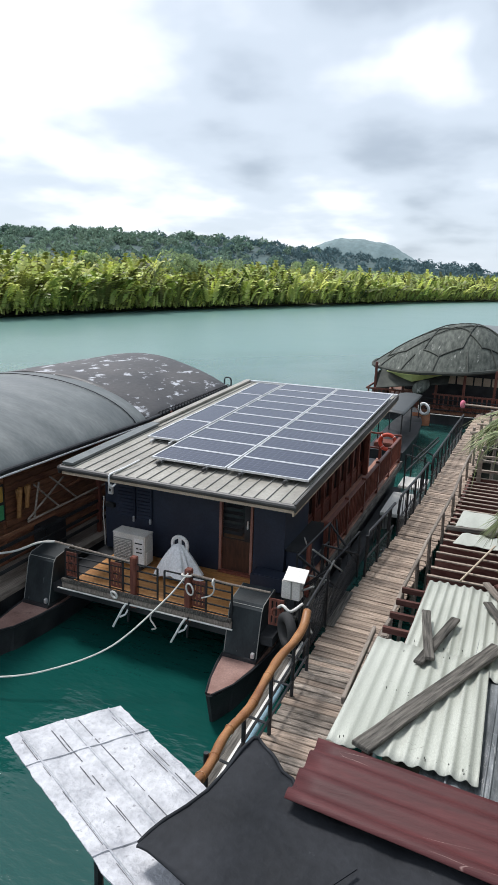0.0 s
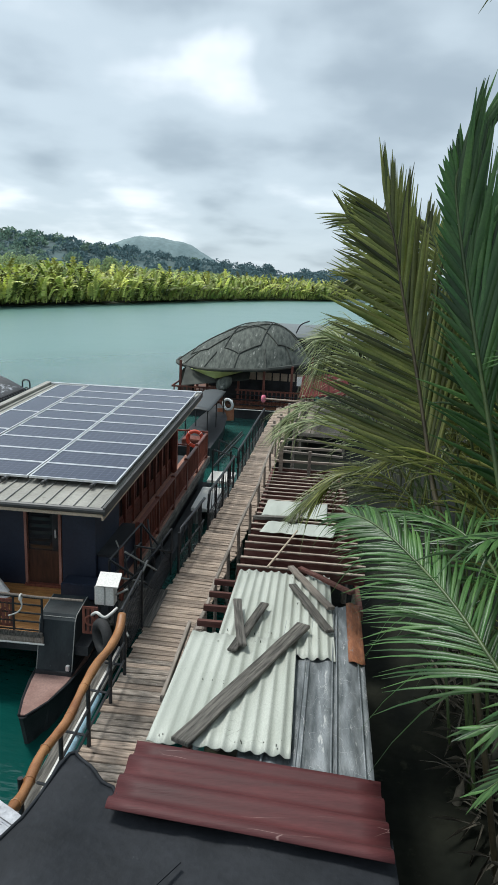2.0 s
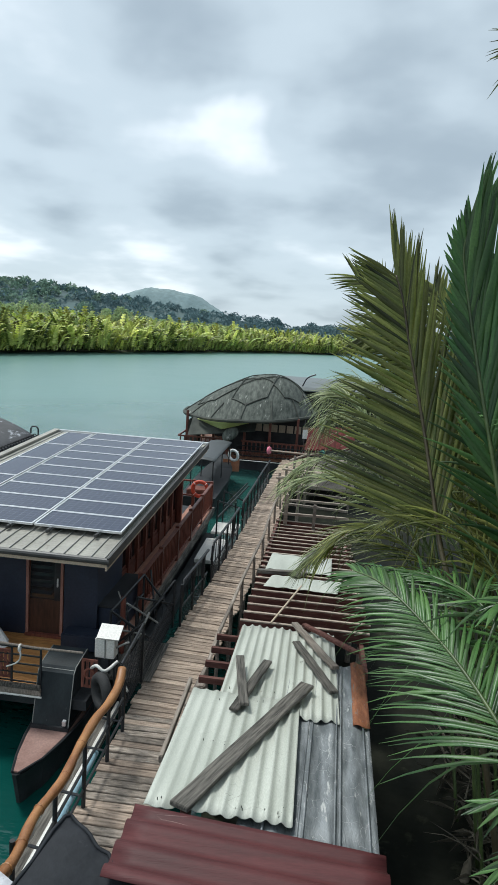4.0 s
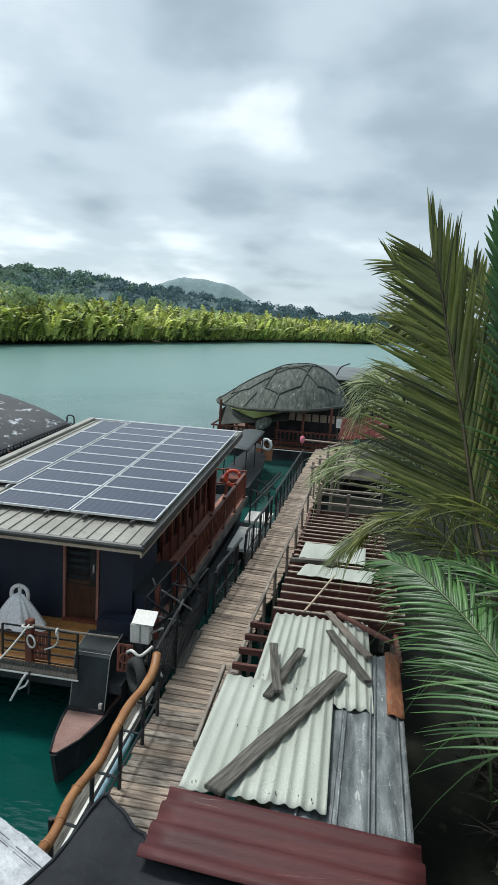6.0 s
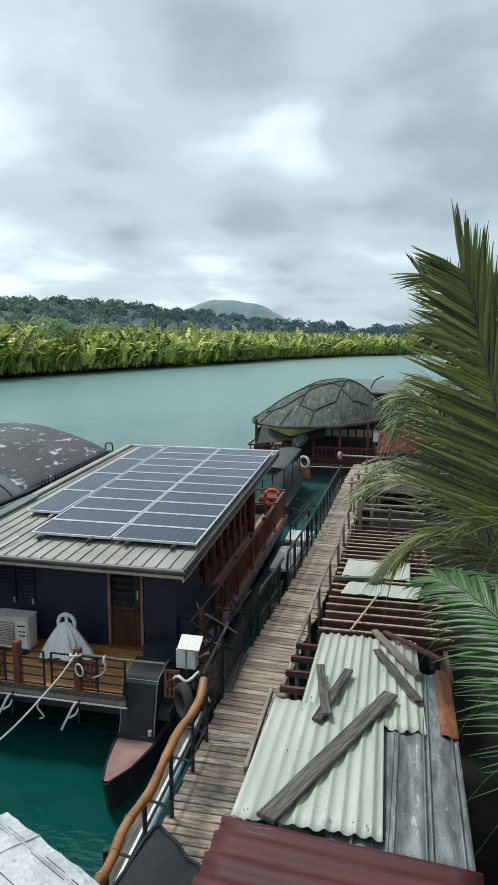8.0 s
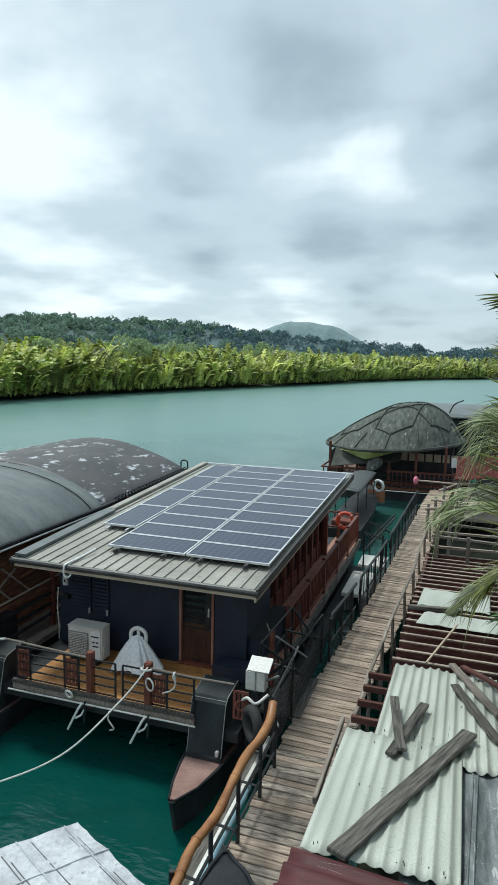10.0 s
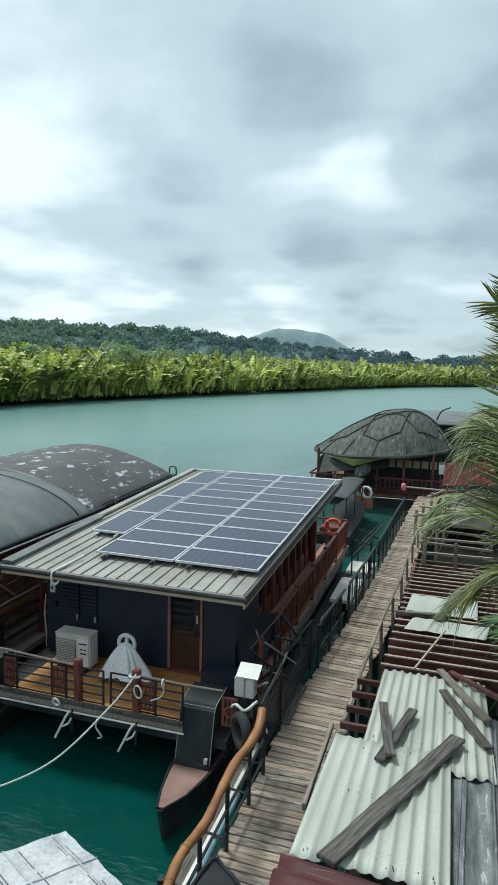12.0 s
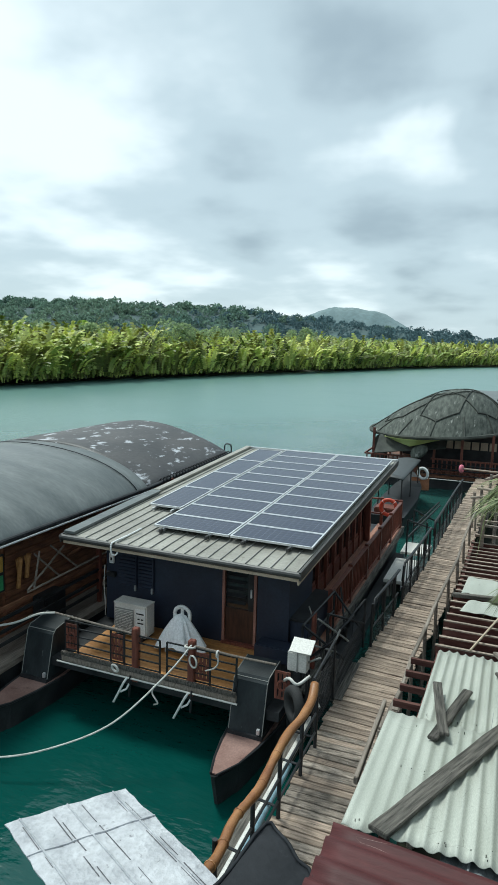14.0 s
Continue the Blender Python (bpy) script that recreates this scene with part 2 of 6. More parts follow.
M["grey_sheet"] = surf("weathered_zinc", (0.085, 0.095, 0.10), (0.25, 0.265, 0.275), 2.2, 0.55, 0.25, 0.3, 26, (6, 0.9, 1), 0.0, (0.46, 0.46, 0.45), 2.6, 0.60, lines=(0.45, 0.45, 0.44), line_scale=7.0, line_wide=0.012, line_at=0.50, line_stretch=(1.2, 0.9, 1))
M["rust"] = surf("rusty_zinc", (0.15, 0.05, 0.022), (0.30, 0.12, 0.055), 5, 0.85, 0.1, 0.4, 40, (5, 1, 1), 0.0, (0.16, 0.16, 0.16), 7, 0.60)
M["red_sheet"] = surf("maroon_sheet", (0.055, 0.014, 0.015), (0.098, 0.028, 0.029), 2.2, 0.6, 0.0, 0.15, 30, (0.4, 4, 1), 0.0, (0.17, 0.085, 0.08), 5.5, 0.70, lines=(0.45, 0.30, 0.27), line_scale=1.6, line_wide=0.004, line_at=0.60, line_stretch=(0.6, 2.5, 1))
M["tarp"] = surf("dark_tarpaulin", (0.012, 0.0135, 0.0165), (0.026, 0.028, 0.033), 1.4, 0.7, 0, 0.4, 14, spots=(0.045, 0.047, 0.052), spot_scale=6.5, spot_at=0.68)
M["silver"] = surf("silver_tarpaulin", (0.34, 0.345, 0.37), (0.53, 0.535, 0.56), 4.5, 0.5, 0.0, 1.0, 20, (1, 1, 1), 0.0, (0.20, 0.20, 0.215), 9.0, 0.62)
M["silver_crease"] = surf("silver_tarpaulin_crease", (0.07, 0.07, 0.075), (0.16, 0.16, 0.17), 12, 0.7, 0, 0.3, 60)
M["grey_tarp"] = surf("grey_roof_tarp", (0.085, 0.097, 0.097), (0.155, 0.168, 0.165), 1.3, 0.42, 0, 0.25, 9, (0.5, 1.6, 1), spots=(0.20, 0.21, 0.21), spot_scale=3.5, spot_at=0.68)
M["dark_tarp"] = surf("dark_roof_felt", (0.030, 0.029, 0.031), (0.075, 0.070, 0.070), 1.0, 0.55, 0, 0.35, 12, (1.0, 0.45, 1), 0, (0.46, 0.47, 0.50), 3.0, 0.572)
M["dark_canopy"] = surf("dark_canopy", (0.03, 0.034, 0.036), (0.06, 0.066, 0.068), 1.2, 0.5, 0, 0.1, 12)
M["shell"] = surf("turtle_shell_roof", (0.035, 0.042, 0.036), (0.115, 0.125, 0.108), 3.6, 0.8, 0, 0.6, 9, (2.2, 0.35, 1), spots=(0.27, 0.275, 0.25), spot_scale=2.0, spot_at=0.60)
M["shell_rib"] = surf("shell_rib", (0.04, 0.044, 0.038), (0.085, 0.09, 0.078), 2, 0.8, 0, 0.2, 20)
M["yellow_green"] = surf("faded_yellow_paint", (0.30, 0.32, 0.10), (0.42, 0.44, 0.18), 2, 0.7, 0, 0.1, 30)
M["bamboo"] = surf("bamboo_pole", (0.22, 0.085, 0.03), (0.40, 0.19, 0.07), 2.5, 0.45, 0, 0.2, 40, (2, 1, 2), 0.1, (0.13, 0.055, 0.022), 3.0, 0.62)
M["rope"] = surf("white_rope", (0.55, 0.54, 0.5), (0.72, 0.71, 0.67), 8, 0.9, 0, 0.6, 120)
M["rubber"] = surf("tyre_rubber", (0.012, 0.012, 0.013), (0.03, 0.03, 0.03), 6, 0.8, 0, 0.3, 60)
M["cloth"] = surf("white_cloth", (0.76, 0.78, 0.80), (0.86, 0.87, 0.88), 4, 0.9, 0, 0.15, 30)
M["orange"] = surf("orange_ring", (0.45, 0.05, 0.025), (0.6, 0.09, 0.045), 4, 0.55, 0, 0.05, 40)
M["blue_pipe"] = surf("blue_pipe", (0.16, 0.27, 0.33), (0.25, 0.37, 0.43), 4, 0.5, 0, 0.05, 40)
M["green_panel"] = surf("green_panel", (0.06, 0.30, 0.12), (0.09, 0.40, 0.17), 3, 0.5, 0, 0.05, 30)
M["yellow_panel"] = surf("ochre_panel", (0.45, 0.26, 0.04), (0.56, 0.35, 0.08), 3, 0.5, 0, 0.05, 30)
M["pink"] = surf("pink_float", (0.6, 0.12, 0.2), (0.75, 0.25, 0.32), 3, 0.5, 0, 0.05, 30)
# near-black: the shade under palms and sheds is put into this mud colour
M["mud"] = surf("shaded_mud", (0.006, 0.0075, 0.006), (0.020, 0.021, 0.015), 0.9, 0.7, 0, 0.3, 8, spots=(0.032, 0.035, 0.022), spot_scale=1.5)
M["frond"] = surf("nipa_leaflet", (0.032, 0.095, 0.024), (0.105, 0.20, 0.055), 1.5, 0.38, 0, 0.1, 40, vary=0.6, island=True, trans=0.35)
M["frond_dark"] = surf("nipa_leaflet_olive", (0.070, 0.098, 0.018), (0.25, 0.26, 0.068), 1.5, 0.38, 0, 0.1, 40, vary=0.7, island=True, trans=0.38)
M["frond_dry"] = surf("dry_leaflet", (0.10, 0.15, 0.05), (0.36, 0.39, 0.20), 2, 0.5, 0, 0.1, 40, vary=0.65, island=True, trans=0.3)
M["green_stalk"] = surf("green_leaf_stalk", (0.04, 0.065, 0.02), (0.10, 0.14, 0.045), 3, 0.45, 0, 0.1, 30)
M["rachis"] = surf("leaf_stalk", (0.035, 0.026, 0.014), (0.10, 0.08, 0.04), 3, 0.5, 0, 0.1, 30)
M["dead_leaf"] = surf("dead_leaf", (0.05, 0.043, 0.03), (0.13, 0.115, 0.085), 2, 0.85, 0, 0.2, 30, vary=0.3, island=True)
M["far_palm"] = surf("far_nipa", (0.17, 0.26, 0.05), (0.60, 0.60, 0.18), 0.09, 0.45, 0, 0.0, 0.6, vary=0.8, island=True, trans=0.35)
M["far_tree"] = surf("far_mangrove", (0.24, 0.34, 0.16), (0.38, 0.46, 0.25), 0.06, 0.6, 0, 0.0, 0.6, vary=0.4, island=True, trans=0.45)
# hill colours carry the haze: painted paler and bluer, most at the far end
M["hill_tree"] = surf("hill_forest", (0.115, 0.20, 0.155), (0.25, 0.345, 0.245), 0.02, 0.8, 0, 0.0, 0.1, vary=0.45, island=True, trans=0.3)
M["hill_hazed"] = surf("distant_forest", (0.085, 0.15, 0.165), (0.14, 0.215, 0.225), 0.02, 0.85, 0, 0.0, 0.1, vary=0.3, island=True, trans=0.2)
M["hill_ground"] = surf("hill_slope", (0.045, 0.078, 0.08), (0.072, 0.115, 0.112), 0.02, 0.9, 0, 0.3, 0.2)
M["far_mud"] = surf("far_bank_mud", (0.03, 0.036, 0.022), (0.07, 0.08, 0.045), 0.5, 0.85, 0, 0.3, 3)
# haze of the distance is painted into this pale blue-green
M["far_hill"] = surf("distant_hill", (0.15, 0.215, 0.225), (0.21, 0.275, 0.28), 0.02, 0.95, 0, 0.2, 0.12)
M["door_dark"] = surf("dark_door_timber", (0.035, 0.016, 0.011), (0.075, 0.032, 0.02), 4, 0.4, 0, 0.15, 40, (5, 5, 1))
M["red_roof"] = surf("faded_red_roof", (0.055, 0.012, 0.011), (0.105, 0.026, 0.022), 1.5, 0.9, 0.0, 0.2, 25)
M["jamb"] = surf("pale_red_jamb", (0.26, 0.12, 0.09), (0.36, 0.18, 0.14), 3, 0.6, 0, 0.1, 40)
M["stern_paint"] = surf("faded_orange_paint", (0.34, 0.17, 0.10), (0.48, 0.28, 0.18), 3, 0.6, 0, 0.1, 30)


def water_material():
    mt = bpy.data.materials.new("river_water")
    mt.use_nodes = True
    n, l = mt.node_tree.nodes, mt.node_tree.links
    p = n["Principled BSDF"]
    t = n.new("ShaderNodeTexCoord")
    lo = n.new("ShaderNodeTexNoise")
    lo.inputs["Scale"].default_value, lo.inputs["Detail"].default_value = 0.05, 3
    l.new(t.outputs["Object"], lo.inputs["Vector"])
    r = n.new("ShaderNodeValToRGB")
    r.color_ramp.elements[0].position, r.color_ramp.elements[0].color = 0.3, (0.005, 0.050, 0.042, 1)
    r.color_ramp.elements[1].position, r.color_ramp.elements[1].color = 0.7, (0.008, 0.070, 0.060, 1)
    l.new(lo.outputs["Fac"], r.inputs["Fac"])
    # sheltered by the moorings; open water is wind-ruffled, with sky reflection painted into its colour
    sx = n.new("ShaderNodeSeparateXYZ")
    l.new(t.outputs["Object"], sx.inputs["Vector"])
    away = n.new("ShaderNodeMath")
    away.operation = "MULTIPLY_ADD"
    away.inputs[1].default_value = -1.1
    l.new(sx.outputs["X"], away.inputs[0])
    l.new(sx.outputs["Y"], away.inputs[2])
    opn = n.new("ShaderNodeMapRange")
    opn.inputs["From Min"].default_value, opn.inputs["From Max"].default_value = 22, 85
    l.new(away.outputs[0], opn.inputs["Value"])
    sky_tint = n.new("ShaderNodeMix")
    sky_tint.data_type = "RGBA"
    sky_tint.inputs[7].default_value = (0.12, 0.23, 0.208, 1)
    l.new(opn.outputs["Result"], sky_tint.inputs[0])
    l.new(r.outputs["Color"], sky_tint.inputs[6])
    l.new(sky_tint.outputs[2], p.inputs["Base Color"])
    ro = n.new("ShaderNodeMapRange")
    ro.inputs["To Min"].default_value, ro.inputs["To Max"].default_value = 0.09, 0.31
    l.new(opn.outputs["Result"], ro.inputs["Value"])
    l.new(ro.outputs["Result"], p.inputs["Roughness"])
    p.inputs["IOR"].default_value = 1.5
    mp = n.new("ShaderNodeMapping")
    mp.inputs["Rotation"].default_value = (0, 0, radians(20))
    mp.inputs["Scale"].default_value = (1.0, 2.4, 1.0)
    l.new(t.outputs["Object"], mp.inputs["Vector"])
    a, b = n.new("ShaderNodeTexNoise"), n.new("ShaderNodeTexNoise")
    a.inputs["Scale"].default_value, a.inputs["Detail"].default_value = 0.9, 3
    b.inputs["Scale"].default_value, b.inputs["Detail"].default_value = 3.2, 3
    for q in (a, b):
        l.new(mp.outputs["Vector"], q.inputs["Vector"])
    calm = n.new("ShaderNodeTexNoise")
    calm.inputs["Scale"].default_value = 0.12
    l.new(t.outputs["Object"], calm.inputs["Vector"])
    k = n.new("ShaderNodeMapRange")
    k.inputs["From Min"].default_value, k.inputs["From Max"].default_value = 0.4, 0.65
    k.inputs["To Min"].default_value, k.inputs["To Max"].default_value = 0.25, 1.0
    l.new(calm.outputs["Fac"], k.inputs["Value"])
    s = n.new("ShaderNodeMath")
    s.operation = "ADD"
    l.new(a.outputs["Fac"], s.inputs[0])
    h = n.new("ShaderNodeMath")
    h.operation = "MULTIPLY"
    h.inputs[1].default_value = 0.5
    l.new(b.outputs["Fac"], h.inputs[0])
    l.new(h.outputs[0], s.inputs[1])
    amp = n.new("ShaderNodeMath")
    amp.operation = "MULTIPLY"
    l.new(s.outputs[0], amp.inputs[0])
    l.new(k.outputs["Result"], amp.inputs[1])
    bp = n.new("ShaderNodeBump")
    bp.inputs["Strength"].default_value, bp.inputs["Distance"].default_value = 0.45, 0.11
    l.new(amp.outputs[0], bp.inputs["Height"])
    l.new(bp.outputs["Normal"], p.inputs["Normal"])
    return mt


def cell_material():
    """Dark blue solar cells with pale grid lines, 12.5 cm apart, in the panel's own metres."""
    mt = bpy.data.materials.new("solar_cells")
    mt.use_nodes = True
    n, l = mt.node_tree.nodes, mt.node_tree.links
    p = n["Principled BSDF"]
    t, sp = n.new("ShaderNodeTexCoord"), n.new("ShaderNodeSeparateXYZ")
    l.new(t.outputs["Object"], sp.inputs[0])
    lines = []
    for axis, pitch in (("X", 0.1325), ("Y", 0.1235)):
        d = n.new("ShaderNodeMath")
        d.operation = "PINGPONG"
        d.inputs[1].default_value = pitch / 2
        l.new(sp.outputs[axis], d.inputs[0])
        g = n.new("ShaderNodeMath")
        g.operation = "LESS_THAN"
        g.inputs[1].default_value = 0.004
        l.new(d.outputs[0], g.inputs[0])
        lines.append(g)
    mx = n.new("ShaderNodeMath")
    mx.operation = "MAXIMUM"
    l.new(lines[0].outputs[0], mx.inputs[0])
    l.new(lines[1].outputs[0], mx.inputs[1])
    c = n.new("ShaderNodeMix")
    c.data_type = "RGBA"
    c.inputs["A"].default_value, c.inputs["B"].default_value = (0.026, 0.031, 0.06, 1), (0.085, 0.095, 0.13, 1)
    l.new(mx.outputs[0], c.inputs["Factor"])
    l.new(c.outputs["Result"], p.inputs["Base Color"])
    p.inputs["Roughness"].default_value = 0.22
    p.inputs["IOR"].default_value = 1.5
    return mt


def glass_material():
    mt = bpy.data.materials.new("dark_window_glass")
    mt.use_nodes = True
    p = mt.node_tree.nodes["Principled BSDF"]
    p.inputs["Base Color"].default_value = (0.02, 0.022, 0.024, 1)
    p.inputs["Roughness"].default_value = 0.08
    return mt


for key, level in (("mud", 0.06), ("black_paint", 0.25), ("cowl", 0.3), ("red_roof", 0.1), ("tarp", 0.2), ("red_sheet", 0.3), ("purlin", 0.2), ("shell", 0.25), ("shell_rib", 0.25)):
    M[key].node_tree.nodes["Principled BSDF"].inputs["Specular IOR Level"].default_value = level
M["water"], M["cells"], M["glass"] = water_material(), cell_material(), glass_material()


# ---- building helpers ----
def mesh_of(bm, name, smooth=False):
    me = bpy.data.meshes.new(name)
    bmesh.ops.recalc_face_normals(bm, faces=bm.faces)
    bm.to_mesh(me)
    bm.free()
    if smooth:
        for f in me.polygons:
            f.use_smooth = True
    return me


def thing(name, at, label, category, group="", kind=""):
    """An Empty at the base of a thing, which parents its parts."""
    ob = new(name)
    ob.empty_display_size = 0.2
    ob.location = at
    return tagged(ob, label, category, group, kind)


def place_of(ob):
    p = Vector((0, 0, 0))
    while ob:
        p += ob.location
        ob = ob.parent
    return p


def part(name, bm, material, parent, label="", smooth=False):
    """Links a bmesh, in world metres, as one mesh object under a thing or a part."""
    bm.transform(Matrix.Translation(-place_of(parent)))
    ob = new(name, mesh_of(bm, name, smooth))
    ob.data.materials.append(M[material])
    ob.parent = parent
    return tagged(ob, label)


def single(name, bm, material, at, label, category, group="", kind="", smooth=False):
    """A thing that is one mesh."""
    bm.transform(Matrix.Translation(-Vector(at)))
    ob = new(name, mesh_of(bm, name, smooth))
    ob.data.materials.append(M[material])
    ob.location = at
    return tagged(ob, label, category, group, kind)


def box(x0, x1, y0, y1, z0, z1, bm=None, bevel=0.0):
    own = bmesh.new()
    v = [own.verts.new((x, y, z)) for x in (x0, x1) for y in (y0, y1) for z in (z0, z1)]
    for f in ((0, 1, 3, 2), (4, 6, 7, 5), (0, 4, 5, 1), (2, 3, 7, 6), (0, 2, 6, 4), (1, 5, 7, 3)):
        own.faces.new([v[i] for i in f])
    if bevel:
        bmesh.ops.bevel(own, geom=list(own.edges), offset=bevel, segments=2, affect="EDGES")
    return merge(bm, own)


def merge(bm, own):
    if bm is None:
        return own
    me = bpy.data.meshes.new("tmp")
    own.to_mesh(me)
    own.free()
    bm.from_mesh(me)
    bpy.data.meshes.remove(me)
    return bm


def beam(p, q, w, h, bm=None, bevel=0.0, roll=0.0):
    """A bar from p to q, w wide and h high."""
    p, q = Vector(p), Vector(q)
    d = q - p
    own = box(-w / 2, w / 2, 0, d.length, -h / 2, h / 2, None, bevel)
    ahead = d.normalized()
    side = ahead.cross(Vector((0, 0, 1)))
    side = side.normalized() if side.length > 1e-4 else Vector((1, 0, 0))
    upw = side.cross(ahead)
    m3 = Matrix((side, ahead, upw)).transposed().to_4x4()
    own.transform(Matrix.Translation(p) @ m3 @ Matrix.Rotation(roll, 4, "Y"))
    return merge(bm, own)


def spline(points, n):
    """A smooth line through the points, with n samples on each stretch."""
    pts = [Vector(p) for p in points]
    pts = [2 * pts[0] - pts[1]] + pts + [2 * pts[-1] - pts[-2]]
    res = []
    for i in range(1, len(pts) - 2):
        a, b, c, d = pts[i - 1 : i + 3]
        for j in range(n):
            t = j / n
            res.append(0.5 * (2 * b + (c - a) * t + (2 * a - 5 * b + 4 * c - d) * t * t + (3 * b - a - 3 * c + d) * t ** 3))
    return res + [pts[-2]]


def tube(points, radius, seg=8, bm=None, r1=None, bumps=0.0):
    """A round bar along a line of points, closed at the ends."""
    own = bmesh.new()
    pts = [Vector(p) for p in points]
    r1 = radius if r1 is None else r1
    rings = []
    for i, p in enumerate(pts):
        d = (pts[min(i + 1, len(pts) - 1)] - pts[max(i - 1, 0)]).normalized()
        s = d.cross(Vector((0.31, 0.17, 0.93))).normalized()
        u = s.cross(d)
        r = radius + (r1 - radius) * i / max(len(pts) - 1, 1)
        r *= 1 + bumps * noise.noise(p * 4)
        rings.append([own.verts.new(p + r * (math.cos(a) * s + math.sin(a) * u)) for a in [2 * math.pi * k / seg for k in range(seg)]])
    for a, b in zip(rings, rings[1:]):
        for k in range(seg):
            own.faces.new((a[k], a[(k + 1) % seg], b[(k + 1) % seg], b[k]))
    own.faces.new(rings[0][::-1])
    own.faces.new(rings[-1])
    return merge(bm, own)


def ring(centre, normal, radius, r, seg=20, sides=8, bm=None):
    n = Vector(normal).normalized()
    s = n.cross(Vector((0.3, 0.2, 0.93))).normalized()
    u = s.cross(n)
    c = Vector(centre)
    own = bmesh.new()
    loops = []
    for i in range(seg):
        a = 2 * math.pi * i / seg
        d = math.cos(a) * s + math.sin(a) * u
        loops.append([own.verts.new(c + d * (radius + r * math.cos(b)) + n * r * math.sin(b)) for b in [2 * math.pi * k / sides for k in range(sides)]])
    for i in range(seg):
        a, b = loops[i], loops[(i + 1) % seg]
        for k in range(sides):
            own.faces.new((a[k], a[(k + 1) % sides], b[(k + 1) % sides], b[k]))
    return merge(bm, own)


def sheet(fn, nu, nv, thick=0.0):
    """A grid surface fn(u, v) with a thickness downwards."""
    bm = bmesh.new()
    g = [[bm.verts.new(fn(i / nu, j / nv)) for j in range(nv + 1)] for i in range(nu + 1)]
    for i in range(nu):
        for j in range(nv):
            bm.faces.new((g[i][j], g[i + 1][j], g[i + 1][j + 1], g[i][j + 1]))
    if thick:
        bmesh.ops.recalc_face_normals(bm, faces=bm.faces)
        low = bmesh.ops.duplicate(bm, geom=list(bm.verts) + list(bm.edges) + list(bm.faces))
        edge = [e for e in bm.edges if len(e.link_faces) == 1]
        for v in [q for q in low["geom"] if isinstance(q, bmesh.types.BMVert)]:
            v.co.z -= thick
        bmesh.ops.bridge_loops(bm, edges=edge)
    return bm


def mesh_from(name, verts, faces, material, at=(0, 0, 0)):
    me = bpy.data.meshes.new(name)
    me.from_pydata(verts, [], faces)
    me.update()
    ob = new(name, me)
    ob.data.materials.append(M[material])
    return ob


# ---- setting: water, banks, hills ----
bm = bmesh.new()
bmesh.ops.create_grid(bm, x_segments=2, y_segments=2, size=4000)
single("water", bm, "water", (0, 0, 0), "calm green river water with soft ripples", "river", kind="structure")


def land(u, v):
    y = -20 + v * 75
    start = -1.1 if y < 25 else min(-1.1 + (y - 25) * 0.12, 5.0)
    d = 62 * u ** 2.2
    x = start + d + 0.25 * noise.noise(Vector((0, v * 30, 4)))
    rise = max(0.0, min((x - 2.3) * 0.35, 0.5))
    return Vector((x, y, 0.012 - 0.25 * (u == 0) + rise + (0.10 * noise.noise(Vector((x * 1.5, y * 1.5, 2))) if rise > 0.02 else 0.006 * noise.noise(Vector((x * 2, y * 2, 2))))))


# the flat part up to the bank stands for dark shaded water
bm = sheet(land, 70, 150)
single("ground", bm, "mud", (2.9, -20, 0), "river mud under palms and sheds, painted near-black for their shade", "mud bank", kind="structure", smooth=True)

# the far shore, as a line of its corners
SHORE = [(-86, 20), (-74, 50), (-68, 73), (-65, 96), (-58, 127), (-46, 173), (-39, 204), (-20, 262), (10, 310), (60, 360), (120, 420)]


def shore_point(s, back):
    """A point s (0 to 1) along the far shore and back metres behind it."""
    k = s * (len(SHORE) - 1)
    i = min(int(k), len(SHORE) - 2)
    a, b = Vector(SHORE[i]), Vector(SHORE[i + 1])
    d = (b - a).normalized()
    p = a + (b - a) * (k - i)
    return Vector((p.x - d.y * back, p.y + d.x * back))


def far_land(u, v):
    p = shore_point(v, 0.5 + u * u * 700)
    return Vector((p.x, p.y, -0.4 + min(u * 14, 0.9)))


single("far_bank", sheet(far_land, 24, 40), "far_mud", (-60, 120, 0), "low muddy far river bank under palms", "river bank", kind="structure")


def ridge(x):
    """Height of the wooded ridge at y = 420."""
    xs = [-700, -460, -390, -322, -237, -198, -137, -78, -54, -18, 60, 200, 500]
    zs = [30, 35, 36.5, 37.0, 32.5, 32.0, 25.5, 19.5, 16.5, 14.8, 13.2, 12, 11]
    return float(np.interp(x, xs, zs)) + 1.2 * noise.noise(Vector((x * 0.03, 0, 0)))


def hill_point(u, v):
    x = -700 + 1200 * u
    y = 300 + 260 * v
    rise = max(0.0, min(1.0, (v - 0.05) / 0.42)) ** 0.8
    return Vector((x * (0.75 + 0.55 * v), y, (ridge(x) - 3.0) * rise + 0.3 + 1.5 * noise.noise(Vector((x * 0.02, y * 0.02, 3)))))


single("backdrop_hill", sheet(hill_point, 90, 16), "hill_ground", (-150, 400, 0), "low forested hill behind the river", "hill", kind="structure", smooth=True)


def mountain(u, v):
    x = -1100 + 1500 * u
    xs = [-1100, -620, -500, -463, -430, -405, -358, -307, -255, -205, -100, 400]
    zs = [36, 44, 62, 78, 90, 96, 93, 86, 56, 30, 14, 10]
    z = float(np.interp(x, xs, zs))
    return Vector((x, 1400 + 200 * v, z * math.sin(math.pi * min(v * 1.0, 0.5) / 1.0) + 1.5 * noise.noise(Vector((x * 0.02, v * 3, 5))) + 2.2 * noise.noise(Vector((x * 0.09, v * 9, 7)))))


